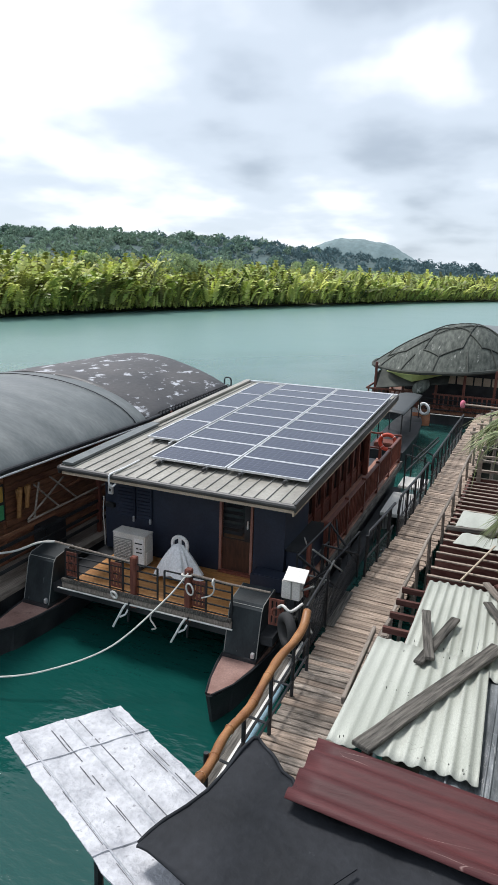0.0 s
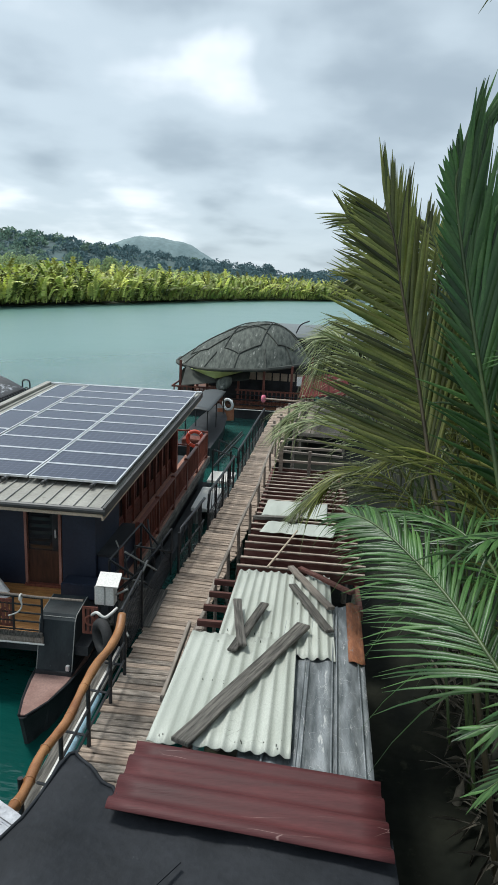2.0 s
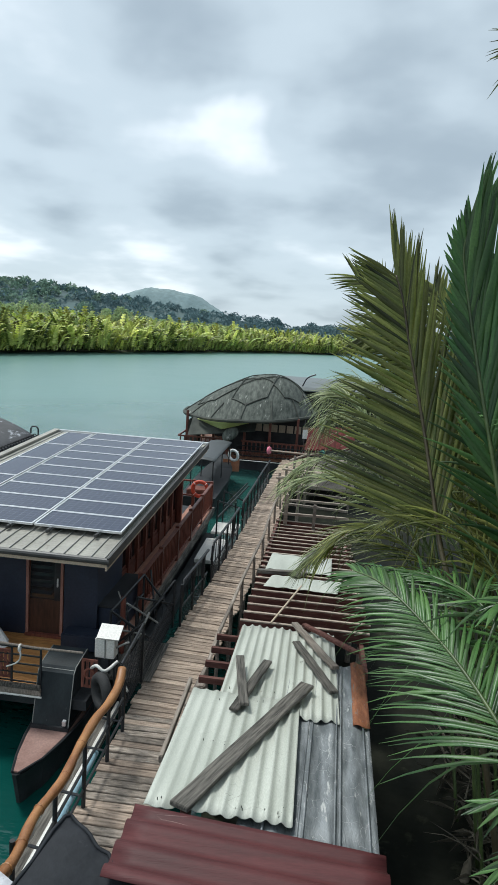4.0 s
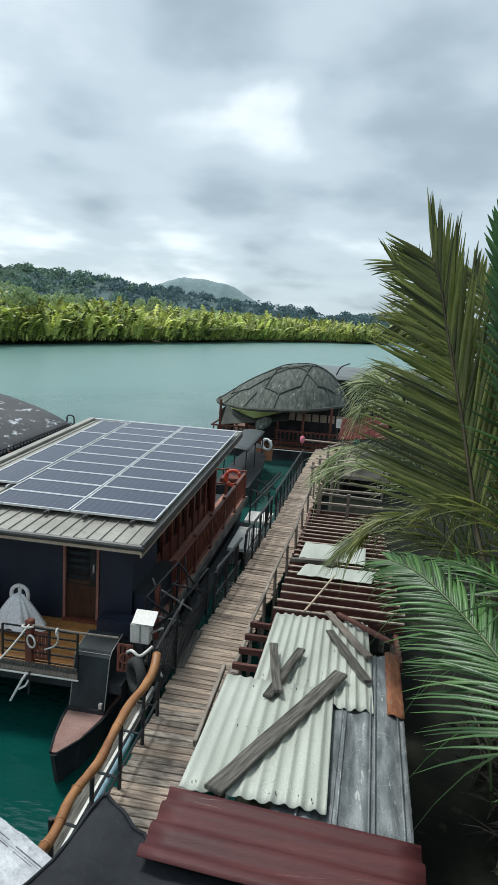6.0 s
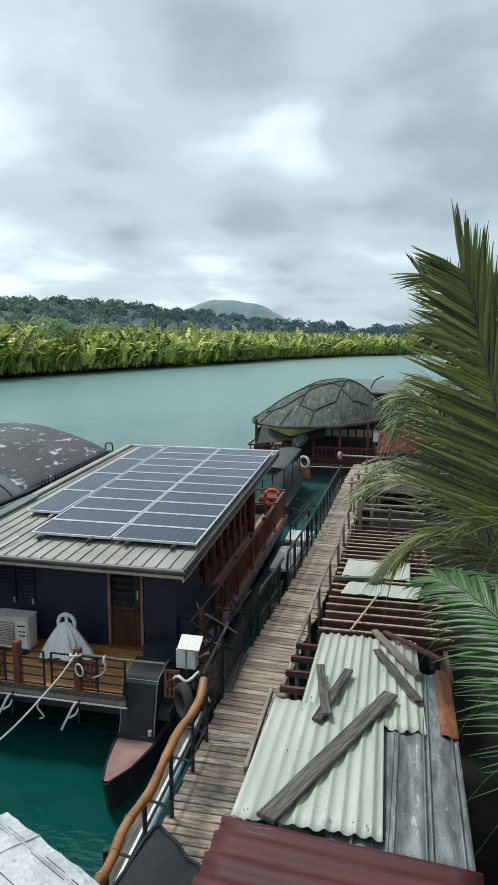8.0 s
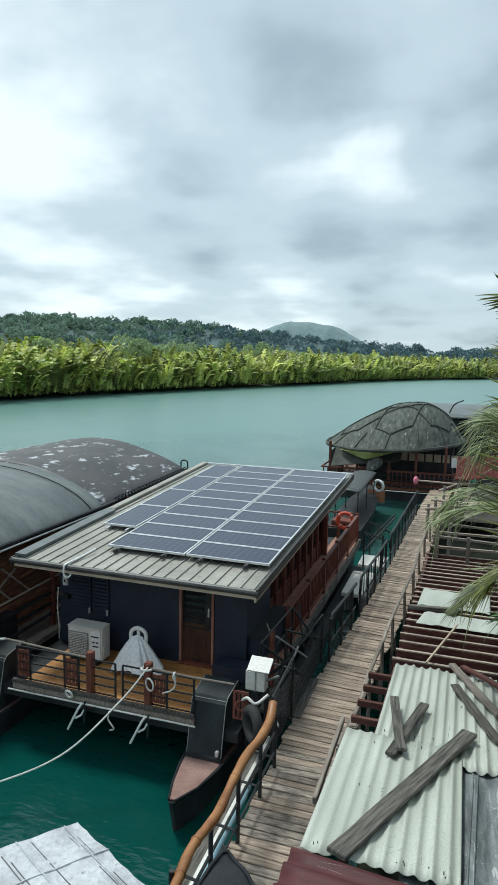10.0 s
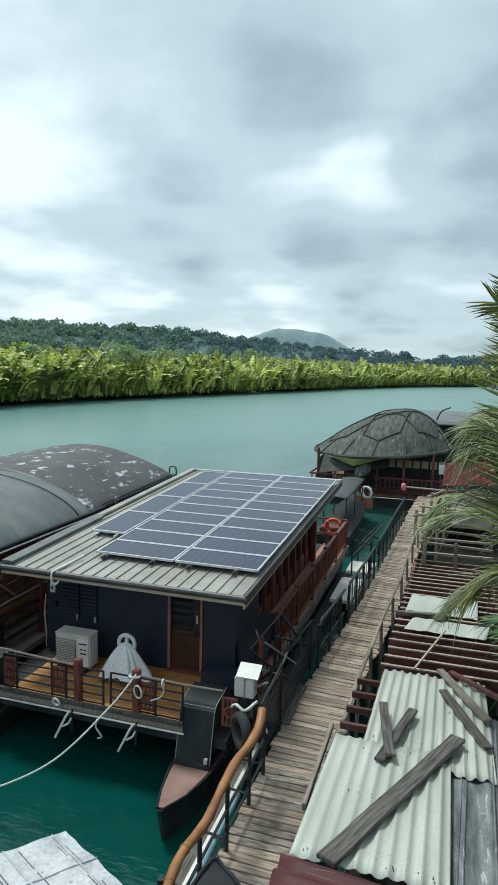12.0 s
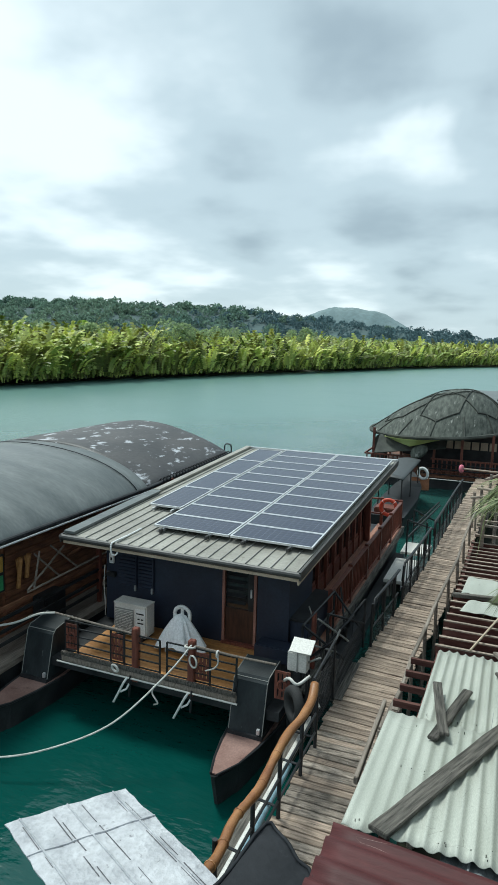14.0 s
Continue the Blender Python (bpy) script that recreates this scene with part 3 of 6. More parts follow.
single("backdrop_mountain", sheet(mountain, 220, 16), "far_hill", (-350, 1500, 0), "distant hill on the skyline, pale with painted haze", "hill", kind="structure", smooth=True)


def leaf_clumps(name, spots, leaves, size, material, label, category, seed, tall=1.0):
    """Tree crowns as many small tilted leaf faces round uneven heads; spots: x, y, z, radius."""
    rng = np.random.default_rng(seed)
    sp = np.array(spots)
    c = np.repeat(sp, leaves, 0)
    n = len(c)
    d = rng.normal(size=(n, 3))
    d /= np.linalg.norm(d, axis=1, keepdims=True)
    d[:, 2] = np.abs(d[:, 2]) * 1.1 - 0.25
    lump = 0.75 + 0.35 * rng.random((n, 1))
    p = c[:, :3] + d * c[:, 3:4] * lump * (1, 1, tall)
    a = rng.normal(size=(n, 3)) * size
    b = rng.normal(size=(n, 3)) * size
    a *= (c[:, 3:4] / sp[:, 3].mean())
    b *= (c[:, 3:4] / sp[:, 3].mean())
    v = np.stack([p - a, p + b, p + a, p - b * 0.6], 1).reshape(-1, 3)
    f = np.arange(4 * n).reshape(-1, 4)
    ob = mesh_from(name, v.tolist(), f.tolist(), material)
    return tagged(ob, label, category, kind="stuff")


rng = np.random.default_rng(5)
near_spots, hazed_spots = [], []
for _ in range(3000):
    u, v = rng.random(), 0.1 + 0.5 * rng.random()
    p = hill_point(0.08 + 0.84 * u, v)
    # crowns past this edge get the haze-tinted colour
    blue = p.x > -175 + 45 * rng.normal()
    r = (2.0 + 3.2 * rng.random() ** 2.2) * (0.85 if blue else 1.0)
    (hazed_spots if blue else near_spots).append((p.x, p.y, p.z + 0.35 * r, r))
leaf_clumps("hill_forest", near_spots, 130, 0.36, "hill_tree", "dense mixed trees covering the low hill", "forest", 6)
leaf_clumps("far_forest", hazed_spots, 90, 0.3, "hill_hazed", "far trees of the hill, their haze painted blue-green", "forest", 7)


def far_nipa(count, seed):
    """The belt of nipa palms on the far shore: plump fronds that arch over and droop, with saw-toothed leaflets."""
    rng = np.random.default_rng(seed)
    verts, faces = [], []
    ts = np.linspace(0, 1, 12)
    for _ in range(count):
        s = 0.12 + 0.82 * rng.random()
        back = -3.2 + 35 * rng.random() ** 1.6
        c = shore_point(s, back)
        low = 0.62 + 0.55 * rng.random() + min(max(back, 0) * 0.022, 0.32)
        for n_f in range(9 if back < 6 else 6):
            az, lean = rng.random() * 6.283, 0.03 + 0.22 * rng.random()
            h = (5.2 + 3.6 * rng.random()) * low * (1.0 if n_f < 5 else (0.75 if n_f < 7 else 0.42))
            out_d = np.array([np.cos(az), np.sin(az), 0])
            side = np.array([-np.sin(az), np.cos(az), 0])
            bend = 0.25 + 0.75 * rng.random()
            foot = np.array([c.x + rng.normal() * 0.5, c.y + rng.normal() * 0.5, 0.1])
            line = [foot + out_d * h * (lean * t + 0.42 * bend * t ** 3.0) + np.array([0, 0, h * (t - 0.42 * bend * t ** 3.2)]) for t in ts]
            base = len(verts)
            verts += line
            wide = 0.085 + 0.045 * rng.random()
            for i in range(3, 11):
                p, q = line[i], line[i + 1]
                t = i / 11
                lw = h * wide * 0.9 * math.sin(math.pi * (0.14 + 0.74 * t))
                d = q - p
                for sg in (-1, 1):
                    verts.append(p + sg * side * lw + d * 1.15 + np.array([0, 0, -0.45 * lw + 0.10 * lw * rng.normal()]))
                    faces.append((base + i, base + i + 1, len(verts) - 1))
                    verts.append(p + sg * side * lw * 0.8 + d * 0.6 + np.array([0, 0, -0.4 * lw]))
                    faces.append((base + i, base + i + 1, len(verts) - 1))
    ob = mesh_from("nipa_belt", [tuple(x) for x in verts], faces, "far_palm")
    return tagged(ob, "yellow-green nipa palms crowding the far shore", "palms", kind="stuff")


far_nipa(4200, 8)
rng = np.random.default_rng(11)
spots = []
for s, w, h, r, back in ((0.358, 0.010, 11.6, 1.7, 0.0), (0.368, 0.006, 10.0, 1.5, -1.0), (0.315, 0.010, 10.2, 1.6, 8), (0.425, 0.010, 10.6, 1.8, 10), (0.44, 0.006, 9.6, 1.6, 9), (0.20, 0.02, 8.3, 1.6, 10), (0.52, 0.012, 11.2, 2.0, 12), (0.66, 0.03, 9.2, 2.0, 10)):
    for _ in range(34):
        c = shore_point(s + w * rng.normal() * 0.6, back + 5 * rng.random())
        spots.append((c.x, c.y, h * (0.12 + 0.80 * rng.random()), r * (0.45 + 0.5 * rng.random())))
for _ in range(420):
    c = shore_point(0.1 + 0.85 * rng.random(), 26 + 45 * rng.random())
    spots.append((c.x, c.y, 5.4 + 2.8 * rng.random(), 1.5 + 1.6 * rng.random()))
leaf_clumps("mangrove_trees", spots, 90, 0.22, "far_tree", "dull green mangrove trees standing among far palms", "trees", 12)

# ---- boardwalk ----
Z_WALK = 0.9
WALK = [(-2.0, 3.0), (-2.08, 6.0), (-2.1, 9.5), (-2.02, 11.5), (-1.82, 14.0), (-1.62, 17.0), (-1.5, 20.0), (-1.38, 24.0), (-1.2, 28.5), (-1.0, 32.0)]


def walk_at(y):
    ys = [p[1] for p in WALK]
    return float(np.interp(y, ys, [p[0] for p in WALK]))


boardwalk = thing("boardwalk", (-2.0, 3.0, 0.0), "long narrow boardwalk of weathered grey-brown planks over the river", "boardwalk", kind="structure")
for side in (-0.3, 0.3):
    bm = None
    for a, b in zip(WALK, WALK[1:]):
        bm = beam((a[0] + side, a[1], 0.79), (b[0] + side, b[1], 0.79), 0.07, 0.13, bm)
    part("bearer", bm, "weathered", boardwalk)
for y in np.arange(4.0, 31, 1.9):
    for side in (-0.33, 0.33):
        part("pile", tube([(walk_at(y) + side, y, -1.2), (walk_at(y) + side, y, 0.72)], 0.055, 8), "weathered", boardwalk)

# ---- solar houseboat ----
RISE = 0.045
house = thing("solar_houseboat", (-5.6, 14.0, 0.0), "navy blue floating house with solar panels on its sloping cream roof", "houseboat")


def roof_z(y):
    return 3.0 + RISE * (y - 10.2)


def hull(name, cx, y0, y1, parent, half=0.4, top=0.42):
    """A slender pontoon with a pointed, slightly raised bow towards y0."""
    own = bmesh.new()
    rings = []
    for y, w, zt in [(y0, 0.03, top + 0.12), (y0 + 0.12, 0.10, top + 0.09), (y0 + 0.5, 0.21, top + 0.04), (y0 + 1.0, 0.31, top + 0.02), (y0 + 1.7, half, top), (y1, half, top)]:
        rake = 0.25 if y < y0 + 0.3 else 0.0
        rings.append([own.verts.new(v) for v in ((cx - w, y, zt), (cx - w * 0.75, y + rake, -0.4), (cx + w * 0.75, y + rake, -0.4), (cx + w, y, zt))])
    for a, b in zip(rings, rings[1:]):
        for k in range(4):
            own.faces.new((a[k], a[(k + 1) % 4], b[(k + 1) % 4], b[k]))
    own.faces.new(rings[0])
    own.faces.new(rings[-1][::-1])
    h = part(name, own, "black_paint", parent, "black pontoon hull")
    own = bmesh.new()
    tops = []
    for y, w, zt in [(y0 + 0.06, 0.04, top + 0.12), (y0 + 0.5, 0.185, top + 0.052), (y0 + 1.0, 0.28, top + 0.032), (y0 + 1.7, half - 0.03, top + 0.012), (y0 + 2.2, half - 0.03, top + 0.012)]:
        tops.append([own.verts.new(v) for v in ((cx - w, y, zt), (cx - w, y, zt + 0.02), (cx + w, y, zt + 0.02), (cx + w, y, zt))])
    for a, b in zip(tops, tops[1:]):
        for k in range(4):
            own.faces.new((a[k], a[(k + 1) % 4], b[(k + 1) % 4], b[k]))
    own.faces.new(tops[0])
    own.faces.new(tops[-1][::-1])
    part("foredeck", own, "hull_top", h, "dull red-brown painted foredeck")
    for s in (-1, 1):
        part("gunwale", tube([(cx + s * 0.05, y0 + 0.05, top + 0.13), (cx + s * 0.2, y0 + 0.5, top + 0.06), (cx + s * 0.31, y0 + 1.0, top + 0.04), (cx + s * half, y0 + 1.7, top + 0.02), (cx + s * half, y0 + 3, top + 0.02)], 0.022, 6), "black_paint", h)
    return h


def cowl(cx, yf, parent):
    """The black housing over a pontoon, with a leaning front, a flat top and folded edges."""
    prof = [(yf, 0.44), (yf + 0.02, 0.5), (yf + 0.22, 1.32), (yf + 0.30, 1.40), (yf + 0.80, 1.47), (yf + 0.86, 1.43), (yf + 0.86, 0.44)]
    own = bmesh.new()
    sides = [[own.verts.new((cx + s * 0.295, y, z)) for y, z in prof] for s in (-1, 1)]
    for k in range(len(prof)):
        k2 = (k + 1) % len(prof)
        own.faces.new((sides[0][k], sides[0][k2], sides[1][k2], sides[1][k]))
    own.faces.new(sides[0])
    own.faces.new(sides[1][::-1])
    c = part("cowl", own, "cowl", parent, "black sheet-metal engine cowl")
    for s in (-1, 1):
        part("seam", tube([(cx + s * 0.295, y, z) for y, z in prof[1:5]], 0.008, 6), "ac_grille", c, "worn pale folded edge" if s < 0 else "")
    part("fold", tube([(cx - 0.295, yf + 0.26, 1.362), (cx + 0.295, yf + 0.26, 1.362)], 0.006, 6), "ac_grille", c)
    part("skirt", box(cx - 0.305, cx + 0.305, yf - 0.015, yf + 0.85, 0.44, 0.53), "black_paint", c)
    part("hinge", box(cx + 0.2, cx + 0.26, yf - 0.005, yf + 0.055, 0.55, 0.64, bevel=0.008), "alu", c)
    return c


for cx, y0 in ((-3.74, 8.02), (-8.02, 7.9)):
    hull("hull", cx, y0, 21.5, house)
    cowl(cx, 9.22, house)

# deck with boards
DX0, DX1, DY0, DY1, DZ = -7.9, -3.22, 9.36, 21.4, 0.95
deck = part("deck", box(DX0 + 0.02, DX1, DY0 + 0.03, DY1, DZ - 0.2, DZ - 0.035), "black_paint", house, "black deck frame")
n_board = 16
for i in range(n_board):
    y = DY0 + 0.02 + i * 0.118
    part("deck_board", box(-7.42, -3.98, y, y + 0.112, DZ - 0.033, DZ - 0.003), "deck_wood", deck, "varnished orange deck board")
for i in range(6):
    x = -4.02 + i * 0.135
    part("side_board", box(x, x + 0.128, 11.3, DY1, DZ - 0.033, DZ), "side_deck", deck)
edge = part("edge_beam", box(-7.45, -3.95, DY0 - 0.07, DY0, 1.05, 1.125, bevel=0.012), "grey_board", deck, "worn grey timber edge of the deck")
part("edge_board", box(-7.45, -3.95, DY0 - 0.04, DY0 + 0.02, 0.93, 1.04, bevel=0.006), "weathered", deck)
part("edge_pipe", tube([(-7.5, DY0 - 0.1, 0.945), (-3.9, DY0 - 0.1, 0.965)], 0.016, 8), "rope", deck, "bleached pipe along the deck edge")
part("side_beam", box(DX1, DX1 + 0.06, 11.0, DY1, DZ - 0.2, DZ + 0.01), "grey_board", deck)
for x in (-5.97, -4.77):
    part("strut", tube([(x + 0.04, DY0 - 0.1, 1.0), (x + 0.03, DY0 - 0.12, 0.62)], 0.02, 6), "black_iron", deck)
    part("strut", tube([(x, DY0 - 0.13, 0.98), (x - 0.06, DY0 - 0.16, 0.88), (x - 0.26, DY0 - 0.17, 0.48)], 0.021, 6), "white_paint", deck, "white bent pipe strut")
    part("strut_link", tube([(x - 0.12, DY0 - 0.16, 0.70), (x - 0.02, DY0 - 0.13, 0.76), (x + 0.03, DY0 - 0.12, 0.86)], 0.018, 6), "white_paint", deck)
part("rope_loop", ring((-6.22, DY0 - 0.14, 1.10), (0.2, 1, 0.3), 0.07, 0.02), "rope", deck)
part("rope_end", tube(spline([(-5.45, DY0 - 0.12, 0.93), (-5.47, DY0 - 0.13, 0.80), (-5.40, DY0 - 0.14, 0.72), (-5.36, DY0 - 0.13, 0.64), (-5.44, DY0 - 0.13, 0.60)], 4), 0.014, 6), "rope", deck)

# added slab: stands for the shaded dark water between house and boardwalk
part("side_float", box(-3.3, -2.98, 10.9, 20.6, -0.25, 0.30, bevel=0.03), "black_paint", house, "black slab added to darken the gap beside the hull")

# walls
WY, WX0, WX1 = 11.25, -7.78, -3.72
WT = 0.1
front = part("front_wall", box(WX0, -5.09, WY, WY + WT, DZ, 2.98), "navy", house, "navy painted front wall")
part("front_wall", box(-4.36, WX1, WY, WY + WT, DZ, 2.98), "navy", house)
part("front_wall", box(-5.09, -4.36, WY, WY + WT, 2.9, 2.98), "navy", house)
part("side_wall", box(WX0, WX0 + WT, WY + WT, 19.4, DZ, 2.98), "navy", house)
part("side_wall", box(WX1 - WT, WX1, WY + WT, 12.75, DZ, 3.02), "navy", house)
part("side_wall", box(-4.12, -4.04, 12.75, 19.3, DZ, 1.3), "red_wood", house, "brown timber sill wall")
part("back_wall", box(WX0 + WT, -4.04, 19.3, 19.4, DZ, 3.2), "brown_wall", house)
part("return_wall", box(-4.12, WX1 - WT, 12.65, 12.75, DZ, 3.02), "navy", house)
part("inner_wall", box(-6.2, -6.1, WY + WT, 19.3, DZ, 2.9), "brown_wall", house)
for i in range(10):
    y = 12.75 + i * 0.725
    p = part("window_post", box(-4.13, -4.0, y, y + 0.11, DZ, 3.05, bevel=0.008), "red_wood", house, "reddish-brown timber post")
    if i < 9:
        w = part("window", box(-4.10, -4.06, y + 0.11, y + 0.725, 1.31, 1.38), "red_wood", house, "dark side window in a timber frame")
        part("pane", box(-4.085, -4.075, y + 0.13, y + 0.70, 1.38, 2.75), "glass", w)
        part("mullion", box(-4.10, -4.06, y + 0.40, y + 0.43, 1.38, 2.75), "red_wood", w)
        part("head", box(-4.10, -4.06, y + 0.11, y + 0.725, 2.75, 3.02), "red_wood", w)
part("corner_post", box(-4.0, -3.86, 19.2, 19.36, DZ, 3.25, bevel=0.01), "red_wood", house, "reddish-brown timber post")
# navy box seat beside the front corner
part("bench_box", box(-3.72, -3.36, 11.35, 13.0, DZ, 1.62, bevel=0.02), "navy", house, "navy painted side locker")
part("bench_lid", box(-3.72, -3.34, 11.32, 13.02, 1.62, 1.66), "black_paint", house)
part("front_locker", box(-4.25, -3.45, 10.85, 11.2, DZ, 1.25, bevel=0.02), "navy", house, "low navy locker under the eave")

# door with louvres
door = part("door", box(-5.04, -4.41, WY + 0.03, WY + 0.07, DZ + 0.02, DZ + 0.72), "door_dark", house, "brown timber door with dark louvres")
for x in (-5.065, -4.40):
    part("jamb", box(x - 0.025, x + 0.025, WY - 0.02, WY + 0.1, DZ, 2.9), "jamb", door, "pale reddish door jamb")
part("sill", box(-5.09, -4.36, WY - 0.06, WY + 0.1, DZ, DZ + 0.05), "red_wood", door)
part("door_glass", box(-5.04, -4.41, WY + 0.055, WY + 0.065, DZ + 0.72, 2.88), "glass", door)
for z in np.arange(DZ + 0.86, 2.7, 0.14):
    part("louvre", beam((-5.0, WY + 0.03, z), (-4.6, WY + 0.03, z), 0.09, 0.012, roll=0.6), "black_paint", door)
part("door_stile", box(-4.56, -4.41, WY + 0.02, WY + 0.07, DZ + 0.72, 2.88), "black_paint", door)
part("handle", box(-4.50, -4.47, WY - 0.02, WY + 0.02, 1.95, 2.12, bevel=0.008), "alu", door)

# fittings on the front wall
lamp = part("wall_lamp", box(-7.68, -7.57, WY - 0.06, WY, 2.18, 2.40, bevel=0.01), "white_paint", house, "small white wall lamp box")
part("lens", box(-7.645, -7.605, WY - 0.066, WY - 0.058, 2.25, 2.31), "black_paint", lamp)
part("socket_box", box(-7.74, -7.52, WY - 0.09, WY, 1.90, 2.0, bevel=0.01), "black_iron", house, "black socket box")
for x0, x1 in ((-7.46, -7.02), (-6.98, -6.62)):
    v = part("shutter", box(x0, x1, WY - 0.05, WY - 0.01, 1.72, 2.55, bevel=0.008), "navy", house, "navy slatted wall shutter")
    for z in np.arange(1.78, 2.5, 0.075):
        part("slat", beam((x0 + 0.03, WY - 0.055, z), (x1 - 0.03, WY - 0.055, z), 0.04, 0.01, roll=0.5), "navy", v)
for x in (-7.06, -6.66):
    part("latch", box(x, x + 0.04, WY - 0.09, WY - 0.05, 1.68, 1.80, bevel=0.006), "alu", house)
part("cable", tube(spline([(-7.80, WY - 0.03, 2.1), (-7.82, WY - 0.04, 1.7), (-7.80, WY - 0.03, 1.3), (-7.8, WY - 0.03, 1.0)], 5), 0.012, 6), "rope", house)

# roof: cream sheet with raised seams, dark gutter and fascias
RX0, RX1, RY0, RY1 = -8.08, -3.2, 10.2, 19.55
roof = part("roof", sheet(lambda u, v: Vector((RX0 + (RX1 - RX0) * u, RY0 + (RY1 - RY0) * v, roof_z(RY0 + (RY1 - RY0) * v))), 4, 4, 0.05), "roof_cream", house, "cream ribbed metal roof sheet")
n_rib = 20
for i in range(n_rib + 1):
    x = RX0 + 0.06 + (RX1 - RX0 - 0.12) * i / n_rib
    part("rib", beam((x, RY0 + 0.02, roof_z(RY0) + 0.012), (x, RY1, roof_z(RY1) + 0.012), 0.012, 0.024), "ac_grille", roof, "grey raised seam")
g = part("gutter", tube([(RX0 - 0.03, RY0 - 0.02, 2.965), (RX1 + 0.03, RY0 - 0.02, 2.965)], 0.055, 10), "roof_dark", house, "dark grey gutter along the eave")
part("eave_board", box(RX0 + 0.02, RX1 - 0.02, RY0 + 0.005, RY0 + 0.06, 2.84, 2.925), "cream_trim", house, "cream eave board")
part("ridge_cap", beam((RX0 + 0.13, RY0 + 0.05, roof_z(RY0) + 0.055), (RX0 + 0.13, RY0 + 3.4, roof_z(RY0 + 3.4) + 0.055), 0.24, 0.05), "grey_tarp", roof, "grey capping strip on the roof edge")
part("edge_cap", beam((RX0 + 0.08, RY0 + 3.45, roof_z(RY0 + 3.4) + 0.05), (RX0 + 0.08, RY1, roof_z(RY1) + 0.05), 0.16, 0.05), "roof_cream", roof)
part("fascia", beam((RX1 + 0.01, RY0 - 0.05, roof_z(RY0) - 0.04), (RX1 + 0.01, RY1 + 0.03, roof_z(RY1) - 0.04), 0.035, 0.15), "roof_dark", house, "dark side fascia")
part("fascia_trim", beam((RX1 - 0.03, RY0 - 0.02, roof_z(RY0) - 0.16), (RX1 - 0.03, RY1, roof_z(RY1) - 0.16), 0.03, 0.09), "cream_trim", house)
part("fascia", beam((RX0 - 0.01, RY0 - 0.05, roof_z(RY0) - 0.06), (RX0 - 0.01, RY1, roof_z(RY1) - 0.06), 0.03, 0.16), "roof_dark", house)
part("back_cap", beam((RX0, RY1 - 0.02, roof_z(RY1) + 0.03), (RX1, RY1 - 0.02, roof_z(RY1) + 0.03), 0.1, 0.06), "alu", roof, "silver ridge flashing")
part("soffit", beam(((RX0 + RX1) / 2, RY0 + 0.07, roof_z(RY0) - 0.10), ((RX0 + RX1) / 2, RY1 - 0.05, roof_z(RY1) - 0.10), RX1 - RX0 - 0.16, 0.03), "red_wood", house, "brown timber soffit")
part("drain_pipe", tube(spline([(-6.75, 10.95, 3.11), (-6.8, 10.55, 3.07), (-6.86, 10.2, 3.04), (-6.88, 10.10, 3.0), (-6.88, 10.10, 2.84), (-6.83, 10.14, 2.79), (-6.79, 10.18, 2.84)], 4), 0.018, 8), "white_paint", house, "thin white conduit hooked over the gutter")

# solar panels: 1.65 x 0.8 m
PANEL_L, PANEL_W = 1.635, 0.79


def solar_panel(at, along_x):
    lx, ly = (PANEL_L, PANEL_W) if along_x else (PANEL_W, PANEL_L)
    own = box(-lx / 2 + 0.016, lx / 2 - 0.016, -ly / 2 + 0.016, ly / 2 - 0.016, 0.0, 0.028)
    t = new("solar_panel", mesh_of(own, "solar_panel"))
    t.data.materials.append(M["cells"])
    tagged(t, "dark blue solar panel in a silver frame")
    for s in (-1, 1):
        part("frame_bar", box(-lx / 2, lx / 2, s * ly / 2 - 0.015 - s * 0.015, s * ly / 2 + 0.015 - s * 0.015, -0.005, 0.036), "alu", t, "silver aluminium frame")
        part("frame_bar", box(s * lx / 2 - 0.015 - s * 0.015, s * lx / 2 + 0.015 - s * 0.015, -ly / 2 + 0.0315, ly / 2 - 0.0315, -0.005, 0.036), "alu", t)
    t.parent = house
    t.matrix_parent_inverse = Matrix.Translation(-house.location)
    t.matrix_basis = at
    return t


SLOPE = math.degrees(math.atan(RISE))


def on_roof(x, y, h=0.10):
    return pose(x, y, roof_z(y) + h, SLOPE, 0, 0)


first = None
for row in range(10):
    for col in range(2):
        x, y = -5.76 + 1.665 * col + 0.005, 11.52 + 0.8 * row
        if first is None:
            first = solar_panel(on_roof(x, y), True)
        else:
            copy_thing(first, on_roof(x, y))
up_panel = None
for row in range(4):
    y = 12.36 + 0.82 + 1.65 * row
    if up_panel is None:
        up_panel = solar_panel(on_roof(-7.02, y), False)
    else:
        copy_thing(up_panel, on_roof(-7.02, y))
rails = thing("panel_rails", (-5, 11.1, 3.1), "aluminium mounting rails under the solar panels", "mounting rails")
for x in (-6.35, -5.35, -4.6, -3.7):
    part("rail", beam((x, 11.06, roof_z(11.06) + 0.06), (x, 19.2, roof_z(19.2) + 0.06), 0.04, 0.05), "alu", rails)
for x in (-7.25, -6.8):
    part("rail", beam((x, 12.22, roof_z(12.22) + 0.06), (x, 18.95, roof_z(18.95) + 0.06), 0.04, 0.05), "alu", rails)
for x in (-6.35, -5.35, -4.6, -3.7):
    part("clamp", box(x - 0.025, x + 0.025, 10.97, 11.09, roof_z(11) + 0.03, roof_z(11) + 0.10, bevel=0.008), "roof_dark", rails)

